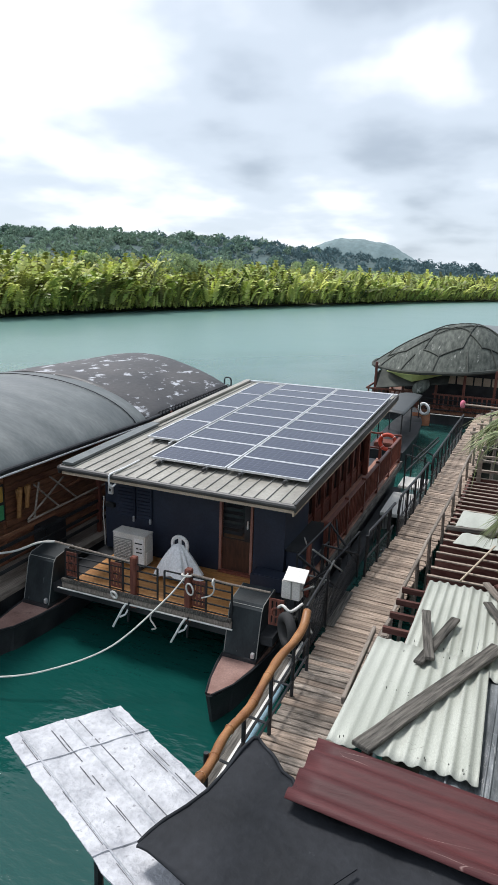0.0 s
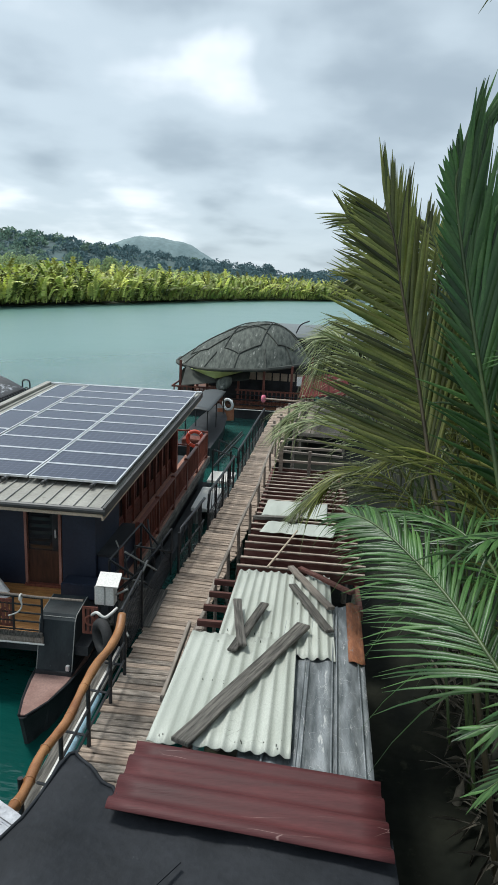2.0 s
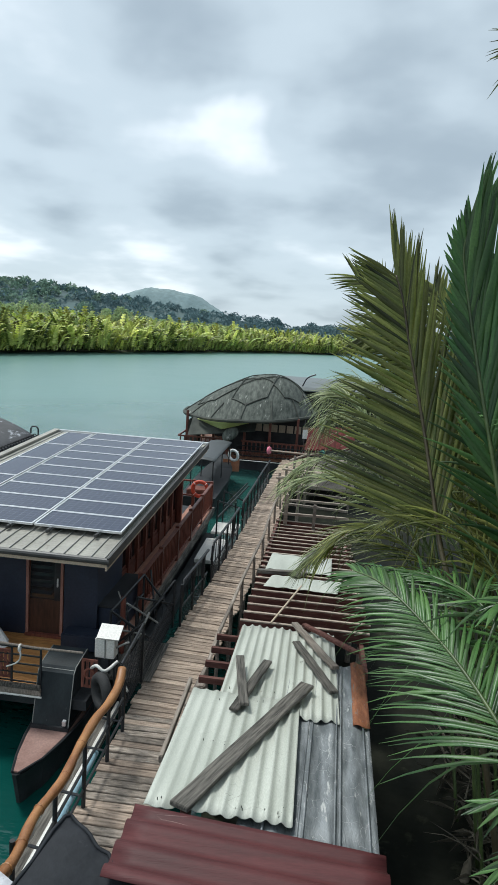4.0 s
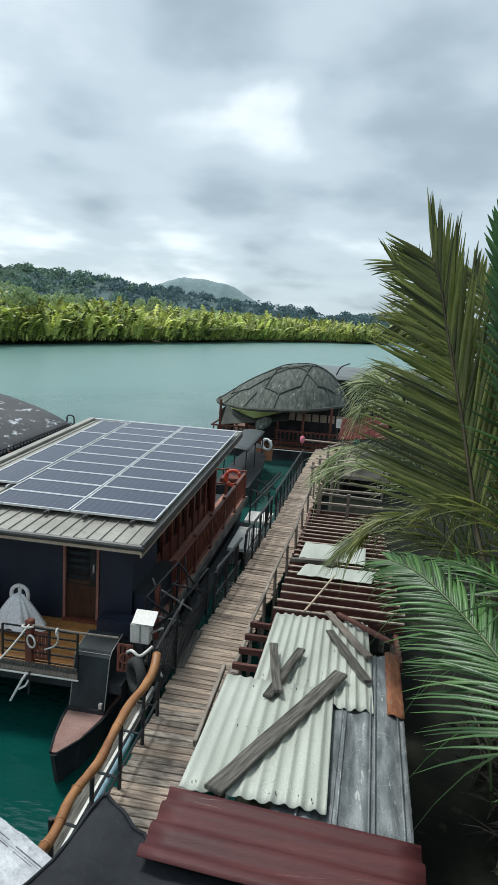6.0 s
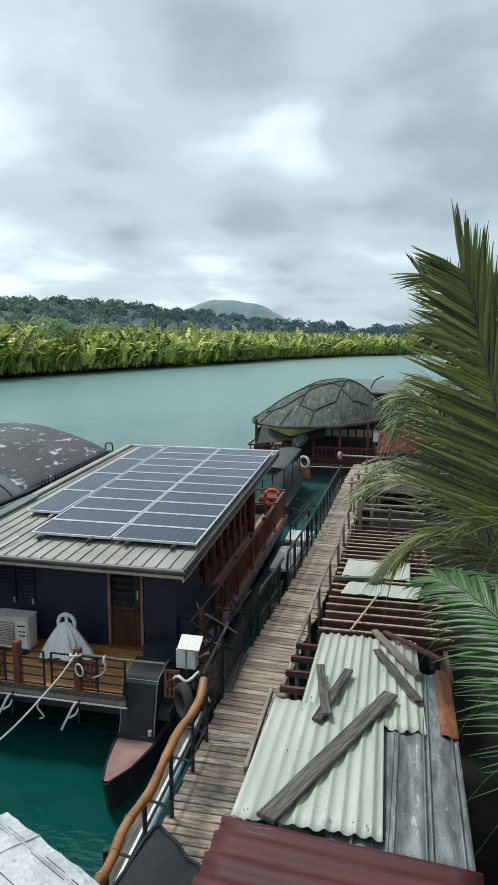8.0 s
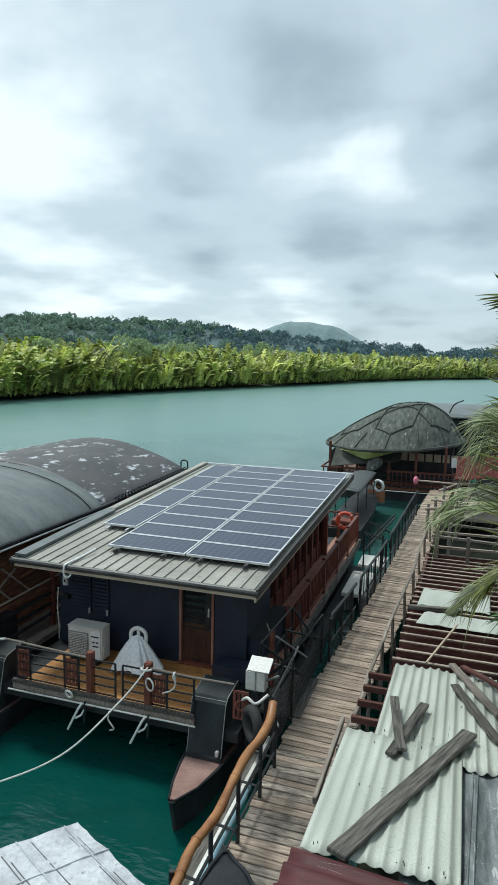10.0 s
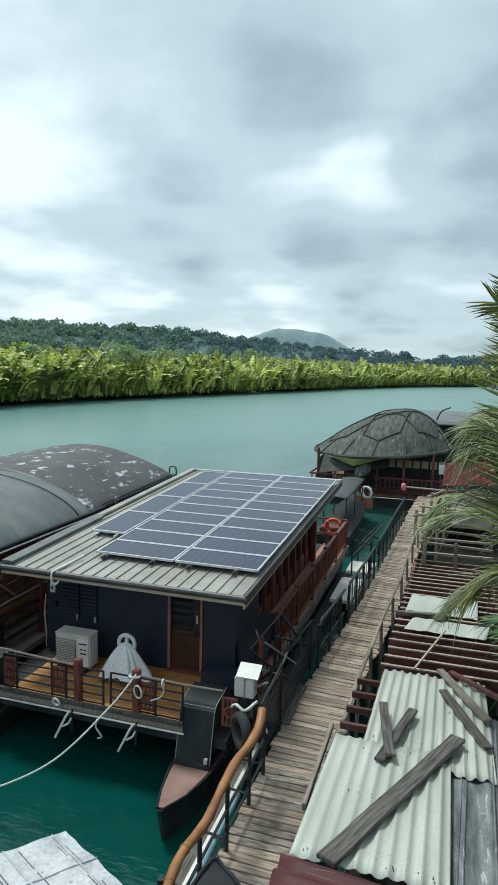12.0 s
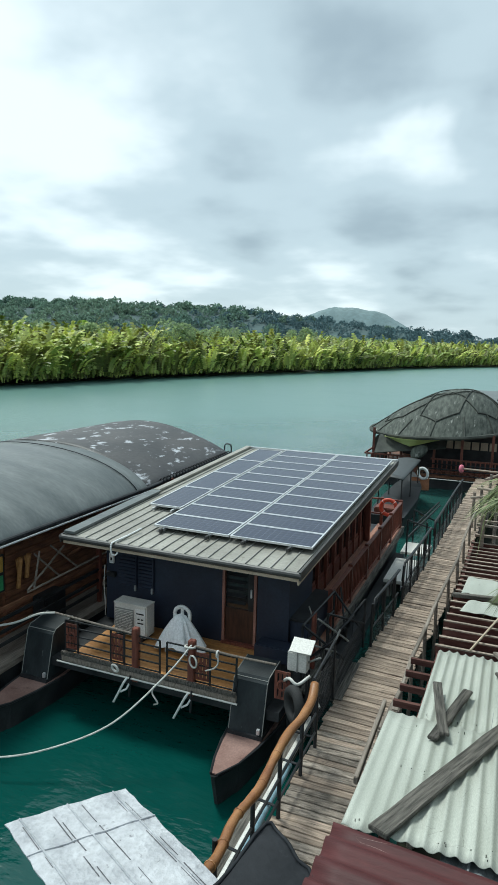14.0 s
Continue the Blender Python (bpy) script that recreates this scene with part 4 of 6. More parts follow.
# front railing
rail = thing("deck_railing", (-5.6, 9.4, DZ), "black iron deck railing with red-brown posts and fretwork panels", "railing")
for x in (-5.9, -4.8):
    part("post", box(x - 0.06, x + 0.06, 9.34, 9.46, DZ - 0.1, 1.84, bevel=0.012), "red_wood", rail, "reddish-brown square post")
for x in (-7.40, -7.13, -6.42, -6.14, -5.42, -5.28, -4.46, -3.98):
    part("bar", box(x - 0.014, x + 0.014, 9.385, 9.413, DZ, 1.70), "black_iron", rail)
for x0, x1 in ((-7.40, -5.96), (-5.84, -5.42), (-5.28, -4.86), (-4.74, -3.98)):
    for z in (1.12, 1.27, 1.42, 1.57, 1.70):
        part("rail_bar", box(x0, x1, 9.388, 9.41, z - 0.011, z + 0.011), "black_iron", rail)
part("handrail", tube([(-7.62, 9.38, 1.80), (-6.9, 9.36, 1.78), (-5.96, 9.36, 1.74)], 0.02, 8), "weathered", rail, "bleached pole handrail")
part("handrail", tube([(-4.74, 9.36, 1.76), (-4.0, 9.36, 1.74), (-3.3, 9.42, 1.72)], 0.02, 8), "weathered", rail)
for x in (-7.27, -6.28, -4.60, -3.18):
    fp = part("fret_panel", box(x - 0.13, x + 0.13, 9.39, 9.41, 1.16, 1.20), "red_wood", rail, "red-brown fretwork panel")
    part("fret", box(x - 0.13, x + 0.13, 9.39, 9.41, 1.60, 1.64), "red_wood", fp)
    for k in range(4):
        part("fret", box(x - 0.13 + k * 0.072, x - 0.13 + k * 0.072 + 0.044, 9.389, 9.411, 1.20, 1.60), "red_wood", fp)
    part("fret", ring((x, 9.39, 1.4), (0, 1, 0), 0.08, 0.018, 12, 6), "red_wood", fp)

# side railing with turned balusters
rail = thing("side_railing", (-3.3, 16, DZ), "reddish-brown timber side railing along the houseboat deck", "railing")
SX = -3.27
for y in (12.6, 14.3, 16.0, 17.7, 19.4, 21.2):
    part("post", box(SX - 0.05, SX + 0.05, y - 0.05, y + 0.05, DZ - 0.05, 1.88, bevel=0.012), "red_wood", rail)
part("top_rail", box(SX - 0.045, SX + 0.045, 12.6, 21.2, 1.78, 1.83, bevel=0.01), "red_wood", rail)
part("low_rail", box(SX - 0.03, SX + 0.03, 12.6, 21.2, 1.06, 1.11), "red_wood", rail)
for i in range(54):
    y = 12.72 + i * 0.157
    part("baluster", tube([(SX, y, 1.10), (SX, y, 1.45), (SX, y, 1.79)], 0.022, 6), "red_wood", rail)
rail = thing("stern_railing", (-4.5, 21.3, DZ), "reddish-brown timber stern railing", "railing")
for x in (-7.6, -6.3, -5.0, -3.9):
    part("post", box(x - 0.05, x + 0.05, 21.25, 21.35, DZ - 0.05, 1.88, bevel=0.012), "red_wood", rail)
for z in (1.3, 1.8):
    part("rail_bar", box(-7.6, -3.3, 21.28, 21.33, z, z + 0.05), "red_wood", rail)

# things on the deck
ac = thing("air_conditioner_unit", (-6.77, 10.72, DZ), "cream outdoor air-conditioner unit on the deck", "air conditioner")
AX, AY = -7.14, 10.56
part("casing", box(AX, AX + 0.74, AY, AY + 0.33, DZ + 0.07, DZ + 0.72, bevel=0.02), "ac_white", ac)
part("lid", box(AX - 0.006, AX + 0.746, AY - 0.008, AY + 0.336, DZ + 0.705, DZ + 0.73, bevel=0.008), "ac_white", ac)
g = part("grille", box(AX + 0.03, AX + 0.46, AY - 0.018, AY + 0.002, DZ + 0.10, DZ + 0.62, bevel=0.006), "ac_grille", ac, "grey fan grille")
for k in range(15):
    z = DZ + 0.125 + k * 0.033
    part("slat", box(AX + 0.045, AX + 0.445, AY - 0.03, AY - 0.019, z, z + 0.011), "ac_white", g)
for r in (0.06, 0.13, 0.2):
    part("guard_ring", ring((AX + 0.245, AY - 0.03, DZ + 0.36), (0, 1, 0), r, 0.006, 20, 5), "ac_grille", g)
part("side_panel", box(AX + 0.50, AX + 0.72, AY - 0.006, AY, DZ + 0.10, DZ + 0.66), "white_paint", ac, "pale front side panel")
for x0, x1, z in ((0.52, 0.69, 0.55), (0.55, 0.60, 0.44), (0.63, 0.68, 0.44), (0.55, 0.68, 0.36)):
    part("badge_bar", box(AX + x0, AX + x1, AY - 0.012, AY - 0.007, DZ + z, DZ + z + 0.025), "black_paint", ac, "dark plain marking bar")
part("service_cover", box(AX + 0.74, AX + 0.752, AY + 0.06, AY + 0.27, DZ + 0.16, DZ + 0.36), "ac_white", ac)
for x in (AX + 0.1, AX + 0.62):
    part("foot", box(x - 0.05, x + 0.05, AY - 0.03, AY + 0.36, DZ, DZ + 0.07), "black_iron", ac)

cv = thing("covered_chair", (-5.66, 10.6, DZ), "white plastic chair with a white cloth draped over it", "covered chair")


def drape(u, v):
    a = 2 * math.pi * u
    fold = 0.045 * math.sin(a * 5 + 1) + 0.03 * math.sin(a * 11 + 2) + 0.02 * math.sin(a * 17)
    r = 0.10 + 0.36 * v ** 0.8 + fold * v ** 0.7
    lean = 0.05 * v * v * math.sin(a * 3)
    return Vector((-5.66 + r * math.cos(a) * 1.08, 10.6 + r * math.sin(a) * 0.78, 1.62 - 0.60 * v + lean - 0.05 * math.sin(a) * v))


part("cover", sheet(drape, 90, 16), "cloth", cv, smooth=True)
part("cover_top", sheet(lambda u, v: Vector((-5.66 + 0.125 * v * math.cos(6.2832 * u), 10.6 + 0.09 * v * math.sin(6.2832 * u), 1.66 - 0.04 * v * v + 0.012 * math.sin(u * 25) * v)), 24, 5), "cloth", cv, smooth=True)
part("backrest_hoop", tube(spline([(-5.81, 10.66, 1.50), (-5.82, 10.66, 1.64), (-5.78, 10.66, 1.74), (-5.66, 10.66, 1.79), (-5.54, 10.66, 1.74), (-5.50, 10.66, 1.64), (-5.51, 10.66, 1.50)], 4), 0.038, 8), "white_paint", cv, "white plastic chair back", smooth=True)
part("backrest_slat", box(-5.695, -5.625, 10.645, 10.675, 1.56, 1.76, bevel=0.012), "white_paint", cv)
for x in (-5.88, -5.44):
    for y in (10.42, 10.80):
        part("leg", tube([(x, y, DZ), (x, y, 1.25)], 0.022, 6), "white_paint", cv)

bx = thing("meter_box", (-3.0, 9.62, DZ), "white sheet-metal box with tilted lid on an iron stand", "box")
part("body", box(-3.16, -2.84, 9.55, 9.74, 1.60, 1.92, bevel=0.008), "ac_white", bx)
part("lid", beam((-2.93, 9.47, 1.97), (-2.93, 9.72, 2.10), 0.36, 0.025), "ac_white", bx)
part("divider", box(-3.0, -2.98, 9.535, 9.551, 1.60, 1.94), "ac_grille", bx)
for x, y in ((-3.14, 9.6), (-2.84, 9.6), (-3.14, 9.74), (-2.84, 9.74)):
    part("leg", box(x - 0.015, x + 0.015, y - 0.015, y + 0.015, 0.55, 1.6), "black_iron", bx)


def life_ring(at, normal, r, mat, label):
    t = thing("life_ring", at, label, "life ring")
    part("ring", ring(at, normal, r, r * 0.26, 24, 10), mat, t, smooth=True)
    for k in range(4):
        a = math.pi / 4 + k * math.pi / 2
        part("band", ring(Vector(at) + Vector((math.cos(a) * r, 0, math.sin(a) * r)), (-math.sin(a), 0, math.cos(a)), r * 0.27, r * 0.03, 12, 5), "white_paint", t)


life_ring((-3.66, 21.16, 1.6), (0, 1, 0), 0.25, "orange", "orange life ring hanging on the stern railing")

# ropes
rope = single("mooring_rope", tube(spline([(-4.76, 9.3, 1.80), (-4.98, 8.85, 1.44), (-5.56, 8.2, 0.82), (-6.31, 7.7, 0.49), (-7.13, 7.3, 0.33), (-8.4, 6.9, 0.30)], 8), 0.015, 8), "rope", (-4.8, 9.32, 1.68), "white mooring rope sagging from the deck post", "rope", smooth=True)
single("knotted_rope", ring((-4.72, 9.28, 1.52), (0.5, 1, 0), 0.10, 0.016, 16, 6, ring((-4.8, 9.33, 1.75), (0, 0.2, 1), 0.085, 0.02, 14, 6)), "rope", (-4.8, 9.3, 1.6), "white rope knotted round the deck post", "rope", smooth=True)
single("tied_rope", ring((-4.3, 9.34, 1.72), (1, 0.1, 0), 0.05, 0.018, 12, 6, tube(spline([(-4.3, 9.32, 1.74), (-4.26, 9.28, 1.6), (-4.34, 9.3, 1.48), (-4.5, 9.3, 1.40)], 5), 0.014, 6)), "rope", (-4.3, 9.34, 1.72), "white rope tied to the handrail", "rope", smooth=True)
single("bow_rope", tube(spline([(-7.62, 9.38, 1.80), (-7.95, 9.3, 1.74), (-8.4, 9.1, 1.55), (-9.0, 8.9, 1.46), (-9.6, 8.9, 1.46)], 6), 0.022, 8), "rope", (-7.62, 9.38, 1.8), "white rope from railing to the next houseboat", "rope", smooth=True)


# ---- barrel-roofed houseboat ----
barge = thing("barrel_houseboat", (-12.0, 13.0, 0.0), "red-brown floating house under a grey barrel-vaulted roof", "houseboat")
BX, BW, BE, BR = -12.05, 3.35, 3.02, 0.96


def vault(y0, y1, lift, wide=0.0):
    def fn(u, v):
        a = math.pi * (0.08 + 0.84 * u)
        x = -math.cos(a) / math.cos(math.pi * 0.08)
        z = (math.sin(a) - math.sin(math.pi * 0.08)) / (1 - math.sin(math.pi * 0.08))
        sag = 0.012 * math.sin(v * 37 + u * 3)
        return Vector((BX + (BW + wide) * x, y0 + (y1 - y0) * v, BE + lift + BR * z + sag))
    return fn


part("front_roof", sheet(vault(6.5, 14.4, 0.0, 0.03), 30, 20, 0.05), "grey_tarp", barge, "smooth grey tarpaulin roof", smooth=True)
def back_vault(u, v):
    """The dark rear part of the roof, lower and drawn in towards its end."""
    x = 2 * u - 1
    return Vector((BX - 0.35 * v + BW * x, 14.4 + 5.9 * v, BE + 0.03 + (0.95 - 0.05 * v) * (1 - abs(x) ** (2.3 - 0.4 * v)) + 0.02 * noise.noise(Vector((x * 3, v * 6, 2)))))


part("back_roof", sheet(back_vault, 30, 20, 0.05), "dark_tarp", barge, "dark felt roof with flaking silver patches", smooth=True)
for y in (13.9,):
    f2 = vault(y, y + 0.02, 0.012, 0.04)
    part("roof_batten", tube([f2(k / 24, 0) for k in range(25)], 0.013, 6), "black_iron", barge)
part("eave_pipe", tube([(BX + BW + 0.03, 6.5, BE + 0.02), (BX + BW + 0.03, 14.4, BE + 0.02), (BX + BW - 0.32, 20.4, BE + 0.02)], 0.045, 8), "black_iron", barge, "black eave pipe")
part("eave_trim", tube([(BX + BW + 0.09, 6.5, BE - 0.05), (BX + BW + 0.09, 14.6, BE - 0.05)], 0.022, 6), "alu", barge)
for k in range(26):
    y = 15.2 + k * 0.2
    part("lashing", ring((BX + BW + 0.02 - 0.35 * (y - 14.4) / 5.9, y, BE + 0.06), (0, 1, 0.2), 0.06, 0.018, 10, 5), "black_iron", barge)
part("end_loop", tube(spline([(BX + BW - 0.55, 20.4, BE + 0.1), (BX + BW - 0.55, 20.45, BE + 0.3), (BX + BW - 0.32, 20.4, BE + 0.3), (BX + BW - 0.30, 20.4, BE)], 4), 0.025, 6), "black_iron", barge)
part("hull", box(-15.2, -8.55, 6.2, 21.2, -0.3, 0.62, bevel=0.04), "black_paint", barge, "black timber hull")
part("deck", box(-15.2, -8.5, 6.2, 21.2, 0.62, 0.74), "weathered", barge)
wall = part("side_wall", box(-9.45, -9.38, 6.6, 20.0, 0.74, 3.1), "brown_wall", barge, "reddish-brown boarded wall")
for i in range(15):
    z = 0.78 + i * 0.15
    for y0, y1 in ((6.6, 9.9), (10.0, 13.4), (13.5, 20.0)):
        part("wall_board", box(-9.38, -9.35, y0, y1, z, z + 0.135), "brown_wall", wall)
part("end_wall", box(-15.0, -9.45, 6.6, 6.68, 0.74, 3.1), "brown_wall", barge)
part("end_wall", box(-15.0, -9.45, 19.9, 19.98, 0.74, 3.1), "brown_wall", barge)
for y in (7.2, 12.3, 14.0, 15.7, 17.4, 19.1):
    part("post", box(-8.76, -8.66, y - 0.05, y + 0.05, 0.74, 3.06, bevel=0.01), "red_wood", barge)
for z in (1.0, 1.25, 1.5, 1.7):
    part("rail_bar", box(-8.73, -8.69, 9.0, 20.0, z, z + 0.06), "black_paint" if z < 1.6 else "brown_wall", barge)
for i in range(9):
    y = 11.9 + i * 0.52
    part("shelf_board", beam((-9.3, y, 1.9 + 0.06 * (i % 3)), (-8.8, y + 0.3, 2.25 + 0.05 * (i % 2)), 0.12, 0.03), "brown_wall", barge)
sign = part("panel_board", box(-9.36, -9.33, 9.1, 9.95, 1.72, 2.50), "black_paint", barge, "ochre and green panels in a black frame")
part("ochre_pane", box(-9.33, -9.315, 9.16, 9.90, 2.14, 2.46), "yellow_panel", sign)
part("green_pane", box(-9.33, -9.315, 9.16, 9.90, 1.76, 2.07), "green_panel", sign)
for y, h in ((10.15, 1.25), (10.4, 1.1)):
    part("hanging_cloth", sheet(lambda u, v, y=y, h=h: Vector((-9.22 + 0.03 * math.sin(u * 9 + v * 3), y + 0.22 * u * (1 - 0.25 * v), 2.35 - (h - 0.6) * v)), 8, 6, 0.01), "deck_wood", barge, "ochre cloth hanging on the wall", smooth=True)
part("deck_clutter", box(-9.3, -8.95, 10.7, 11.4, 0.74, 1.35, bevel=0.03), "black_paint", barge, "dark box on the deck")
for a, b in (((-8.7, 9.9, 1.82), (-8.7, 12.6, 1.86)), ((-8.72, 10.1, 1.80), (-8.9, 10.5, 2.45)), ((-8.72, 10.9, 1.82), (-8.95, 10.4, 2.42)), ((-8.72, 11.5, 1.84), (-8.95, 10.9, 2.46)), ((-8.7, 9.9, 1.86), (-9.0, 11.4, 2.3))):
    part("pole", tube([a, b], 0.022, 6), "weathered", barge, "bleached wooden pole")

# ---- turtle-shell houseboat ----
TC = Vector((-3.7, 36.0, 2.62))
TA, TB, TH = 3.58, 4.6, 2.05
turtle = thing("turtle_houseboat", (-3.3, 36.0, 0.0), "dark floating house under a domed turtle-shell roof", "houseboat")


def dome(a, r, lift=0.0):
    """A point of the shell at angle a and share r of its radius."""
    steep = 1.75 + 0.9 * max(0.0, math.cos(a)) + 0.4 * min(0.0, math.cos(a)) + 0.3 * max(0.0, math.sin(a))
    rim = 0.16 * math.cos(a) - 0.03 * abs(math.sin(4 * a))
    return TC + Vector((TA * r * math.cos(a) + 0.8 * (1 - r), TB * r * math.sin(a), (TH + lift) * max(0.0, 1 - r ** steep) ** 0.95 + lift * 0.6 + rim * r * r))


part("shell_roof", sheet(lambda u, v: dome(2 * math.pi * u, 0.001 + 0.999 * v), 48, 14, 0.0), "shell", turtle, "mottled grey-green turtle-shell roof", smooth=True)
part("shell_rim", tube([dome(2 * math.pi * k / 48, 1.0) for k in range(49)], 0.09, 6), "shell_rib", turtle, "dark rim of the shell")
hexes = [(0.0, 0.0), (0.0, 0.52), (0.0, -0.52), (0.50, 0.27), (0.50, -0.27), (-0.50, 0.27), (-0.50, -0.27)]


def shell_xy(x, y, lift=0.035):
    r = min(math.hypot(x, y), 1.0)
    return dome(math.atan2(y, x), r, lift)


for hx, hy in hexes:
    pts = []
    for k in range(7):
        a0, a1 = math.radians(30 + 60 * k), math.radians(90 + 60 * k)
        for t in (0, 0.25, 0.5, 0.75):
            pts.append(shell_xy(hx + 0.29 * (math.cos(a0) * (1 - t) + math.cos(a1) * t), hy + 0.29 * (math.sin(a0) * (1 - t) + math.sin(a1) * t)))
    part("scute_rib", tube(pts[:25], 0.034, 5), "shell_rib", turtle)
for k in range(14):
    a = 2 * math.pi * (k + 0.5) / 14
    part("scute_rib", tube([dome(a, 0.78 + 0.22 * t / 5, 0.035) for t in range(6)], 0.03, 5), "shell_rib", turtle)
part("hull", box(-7.0, 0.3, 32.6, 40.0, -0.3, 0.55, bevel=0.05), "black_paint", turtle, "black hull")
part("deck", box(-7.0, 0.3, 32.5, 40.0, 0.55, 0.66), "brown_wall", turtle)
part("back_wall", box(-6.0, -0.4, 38.4, 38.5, 0.66, 2.75), "black_paint", turtle)
part("cabin", box(-4.6, -0.6, 34.6, 38.4, 0.66, 2.6, bevel=0.03), "black_paint", turtle, "dark cabin under the shell")
for x in (-6.6, -5.2, -3.6, -2.3, -0.9, 0.1):
    for y in (33.0, 38.0):
        part("post", box(x - 0.06, x + 0.06, y - 0.06, y + 0.06, 0.66, 2.75), "red_wood", turtle)
for x0, x1 in ((-6.95, -4.3), (-3.7, 0.2)):
    part("rail_bar", box(x0, x1, 32.58, 32.64, 1.42, 1.50), "red_wood", turtle)
    part("rail_bar", box(x0, x1, 32.58, 32.64, 0.85, 0.90), "red_wood", turtle)
    for k in range(int((x1 - x0) / 0.22)):
        x = x0 + 0.08 + k * 0.22
        part("baluster", box(x, x + 0.06, 32.59, 32.63, 0.66, 1.42), "red_wood", turtle)
part("rail_bar", box(-6.98, -6.92, 32.6, 39.8, 1.42, 1.5), "red_wood", turtle)
for k in range(7):
    x = -3.2 + k * 0.42
    part("window_light", box(x, x + 0.34, 34.56, 34.595, 1.75, 2.15), "cream_trim", turtle, "pale shutter panel")
part("front_valance", sheet(lambda u, v: Vector((-5.9 + 2.6 * u, 32.0 + 0.2 * v - 0.6 * math.sin(u * 3.14), 2.48 - 0.34 * v * (1 - abs(2 * u - 1)))), 8, 3, 0.03), "yellow_green", turtle, "faded yellow-green painted valance")
head = sheet(lambda u, v: Vector((-3.9 + 0.35 * math.cos(6.283 * u) * math.sin(3.1416 * v) - 0.5 * v, 31.9 - 0.9 * v + 0.2, 2.18 - 0.55 * v + 0.26 * math.sin(6.283 * u) * math.sin(3.1416 * v))), 14, 8)
part("figurehead", head, "shell", turtle, "mottled grey figurehead under the roof edge", smooth=True)
part("awning", sheet(lambda u, v: Vector((-6.2 + 3.2 * u, 31.2 + 1.2 * v + 1.2 * u, 1.75 + 0.75 * v + 0.3 * u)), 8, 4, 0.03), "shell_rib", turtle, "dark sloping awning")
for z in (0.75, 1.0, 1.25):
    part("fender_bar", tube([(-4.0, 32.45, z), (0.2, 32.45, z)], 0.03, 6), "black_iron", turtle)
part("white_board", box(-0.62, -0.18, 32.5, 32.53, 1.85, 2.3), "white_paint", turtle, "white plain board on a post")
part("side_screen", box(-6.9, -6.3, 34.5, 35.5, 0.66, 2.1, bevel=0.1), "shell_rib", turtle, "dark water barrel")
single("boom_pole", tube([(-2.2, 30.6, 1.45), (0.4, 29.8, 1.55)], 0.04, 8), "pale_timber", (-2.2, 30.6, 1.4), "pale wooden pole across the water", "pole")
single("pink_float", ring((-2.1, 30.57, 1.45), (1, -0.3, 0.04), 0.10, 0.09, 16, 8), "pink", (-2.1, 30.57, 1.4), "pink and white float hung on a pole", "float", smooth=True)

# ---- tender boat between the houseboats ----
boat = thing("covered_boat", (-4.1, 26.5, 0.0), "black motor boat under a flat grey canopy", "boat")
own = bmesh.new()
rings = []
for y, w, zt in [(30.2, 0.05, 1.15), (29.6, 0.35, 0.98), (28.6, 0.6, 0.82), (26.5, 0.72, 0.72), (23.4, 0.68, 0.72)]:
    rings.append([own.verts.new(v) for v in ((-4.15 - w, y, zt), (-4.15 - w * 0.7, y, -0.3), (-4.15 + w * 0.7, y, -0.3), (-4.15 + w, y, zt))])
for a, b in zip(rings, rings[1:]):
    for k in range(4):
        own.faces.new((a[k], a[(k + 1) % 4], b[(k + 1) % 4], b[k]))
own.faces.new(rings[0])
own.faces.new(rings[-1][::-1])
part("hull", own, "black_paint", boat)
part("canopy", sheet(lambda u, v: Vector((-4.72 + 0.98 * u, 24.5 + 4.8 * v, 1.9 + 0.06 * math.sin(3.14 * u))), 8, 8, 0.04), "dark_canopy", boat, "flat dark grey canopy", smooth=True)
for x in (-4.66, -3.8):
    for y in (24.6, 26.9, 29.1):
        part("post", tube([(x, y, 0.7), (x, y, 1.9)], 0.025, 6), "black_iron", boat)
part("seat", box(-4.6, -3.7, 23.6, 24.3, 0.72, 0.95, bevel=0.03), "red_wood", boat, "red-brown stern seat")
part("bow_board", sheet(lambda u, v: Vector((-4.1 + 0.75 * u, 29.3 + 0.9 * u * 0.2, 0.55 + 0.55 * v)), 4, 4, 0.03), "stern_paint", boat, "faded orange painted bow board")
life_ring((-3.62, 29.3, 1.3), (0.5, 1, 0.1), 0.24, "white_paint", "white life ring hanging from the boat canopy")
single("hull_rope", tube([(-3.8, 30.1, 0.95), (-1.5, 30.4, 0.9)], 0.02, 6), "rope", (-3.8, 30.1, 0.95), "pale rope tying boat and boardwalk together", "rope")

# ---- red-roofed shed and grey-roofed house further on ----
shed = thing("red_roof_shed", (0.6, 29.5, 0.0), "small open shed with a faded red sheet roof", "shed")
part("roof", sheet(lambda u, v: Vector((-0.35 + 2.1 * u, 26.3 + 6.5 * v, 2.35 + 0.25 * u + 0.03 * math.sin(u * 60))), 40, 4, 0.03), "red_roof", shed, "faded red corrugated roof")
for x in (-0.2, 1.6):
    for y in (26.5, 29.5, 32.5):
        part("post", box(x - 0.05, x + 0.05, y - 0.05, y + 0.05, -0.3, 2.4), "weathered", shed)
part("floor", box(-0.4, 1.8, 26.3, 32.8, 0.75, 0.88), "weathered", shed)
part("side_board", box(-0.28, -0.24, 26.6, 32.4, 0.88, 1.5), "weathered", shed, "weathered board siding")
far = thing("grey_roof_house", (-0.5, 53.0, 0.0), "floating house with a grey sheet roof beyond the turtle roof", "houseboat")
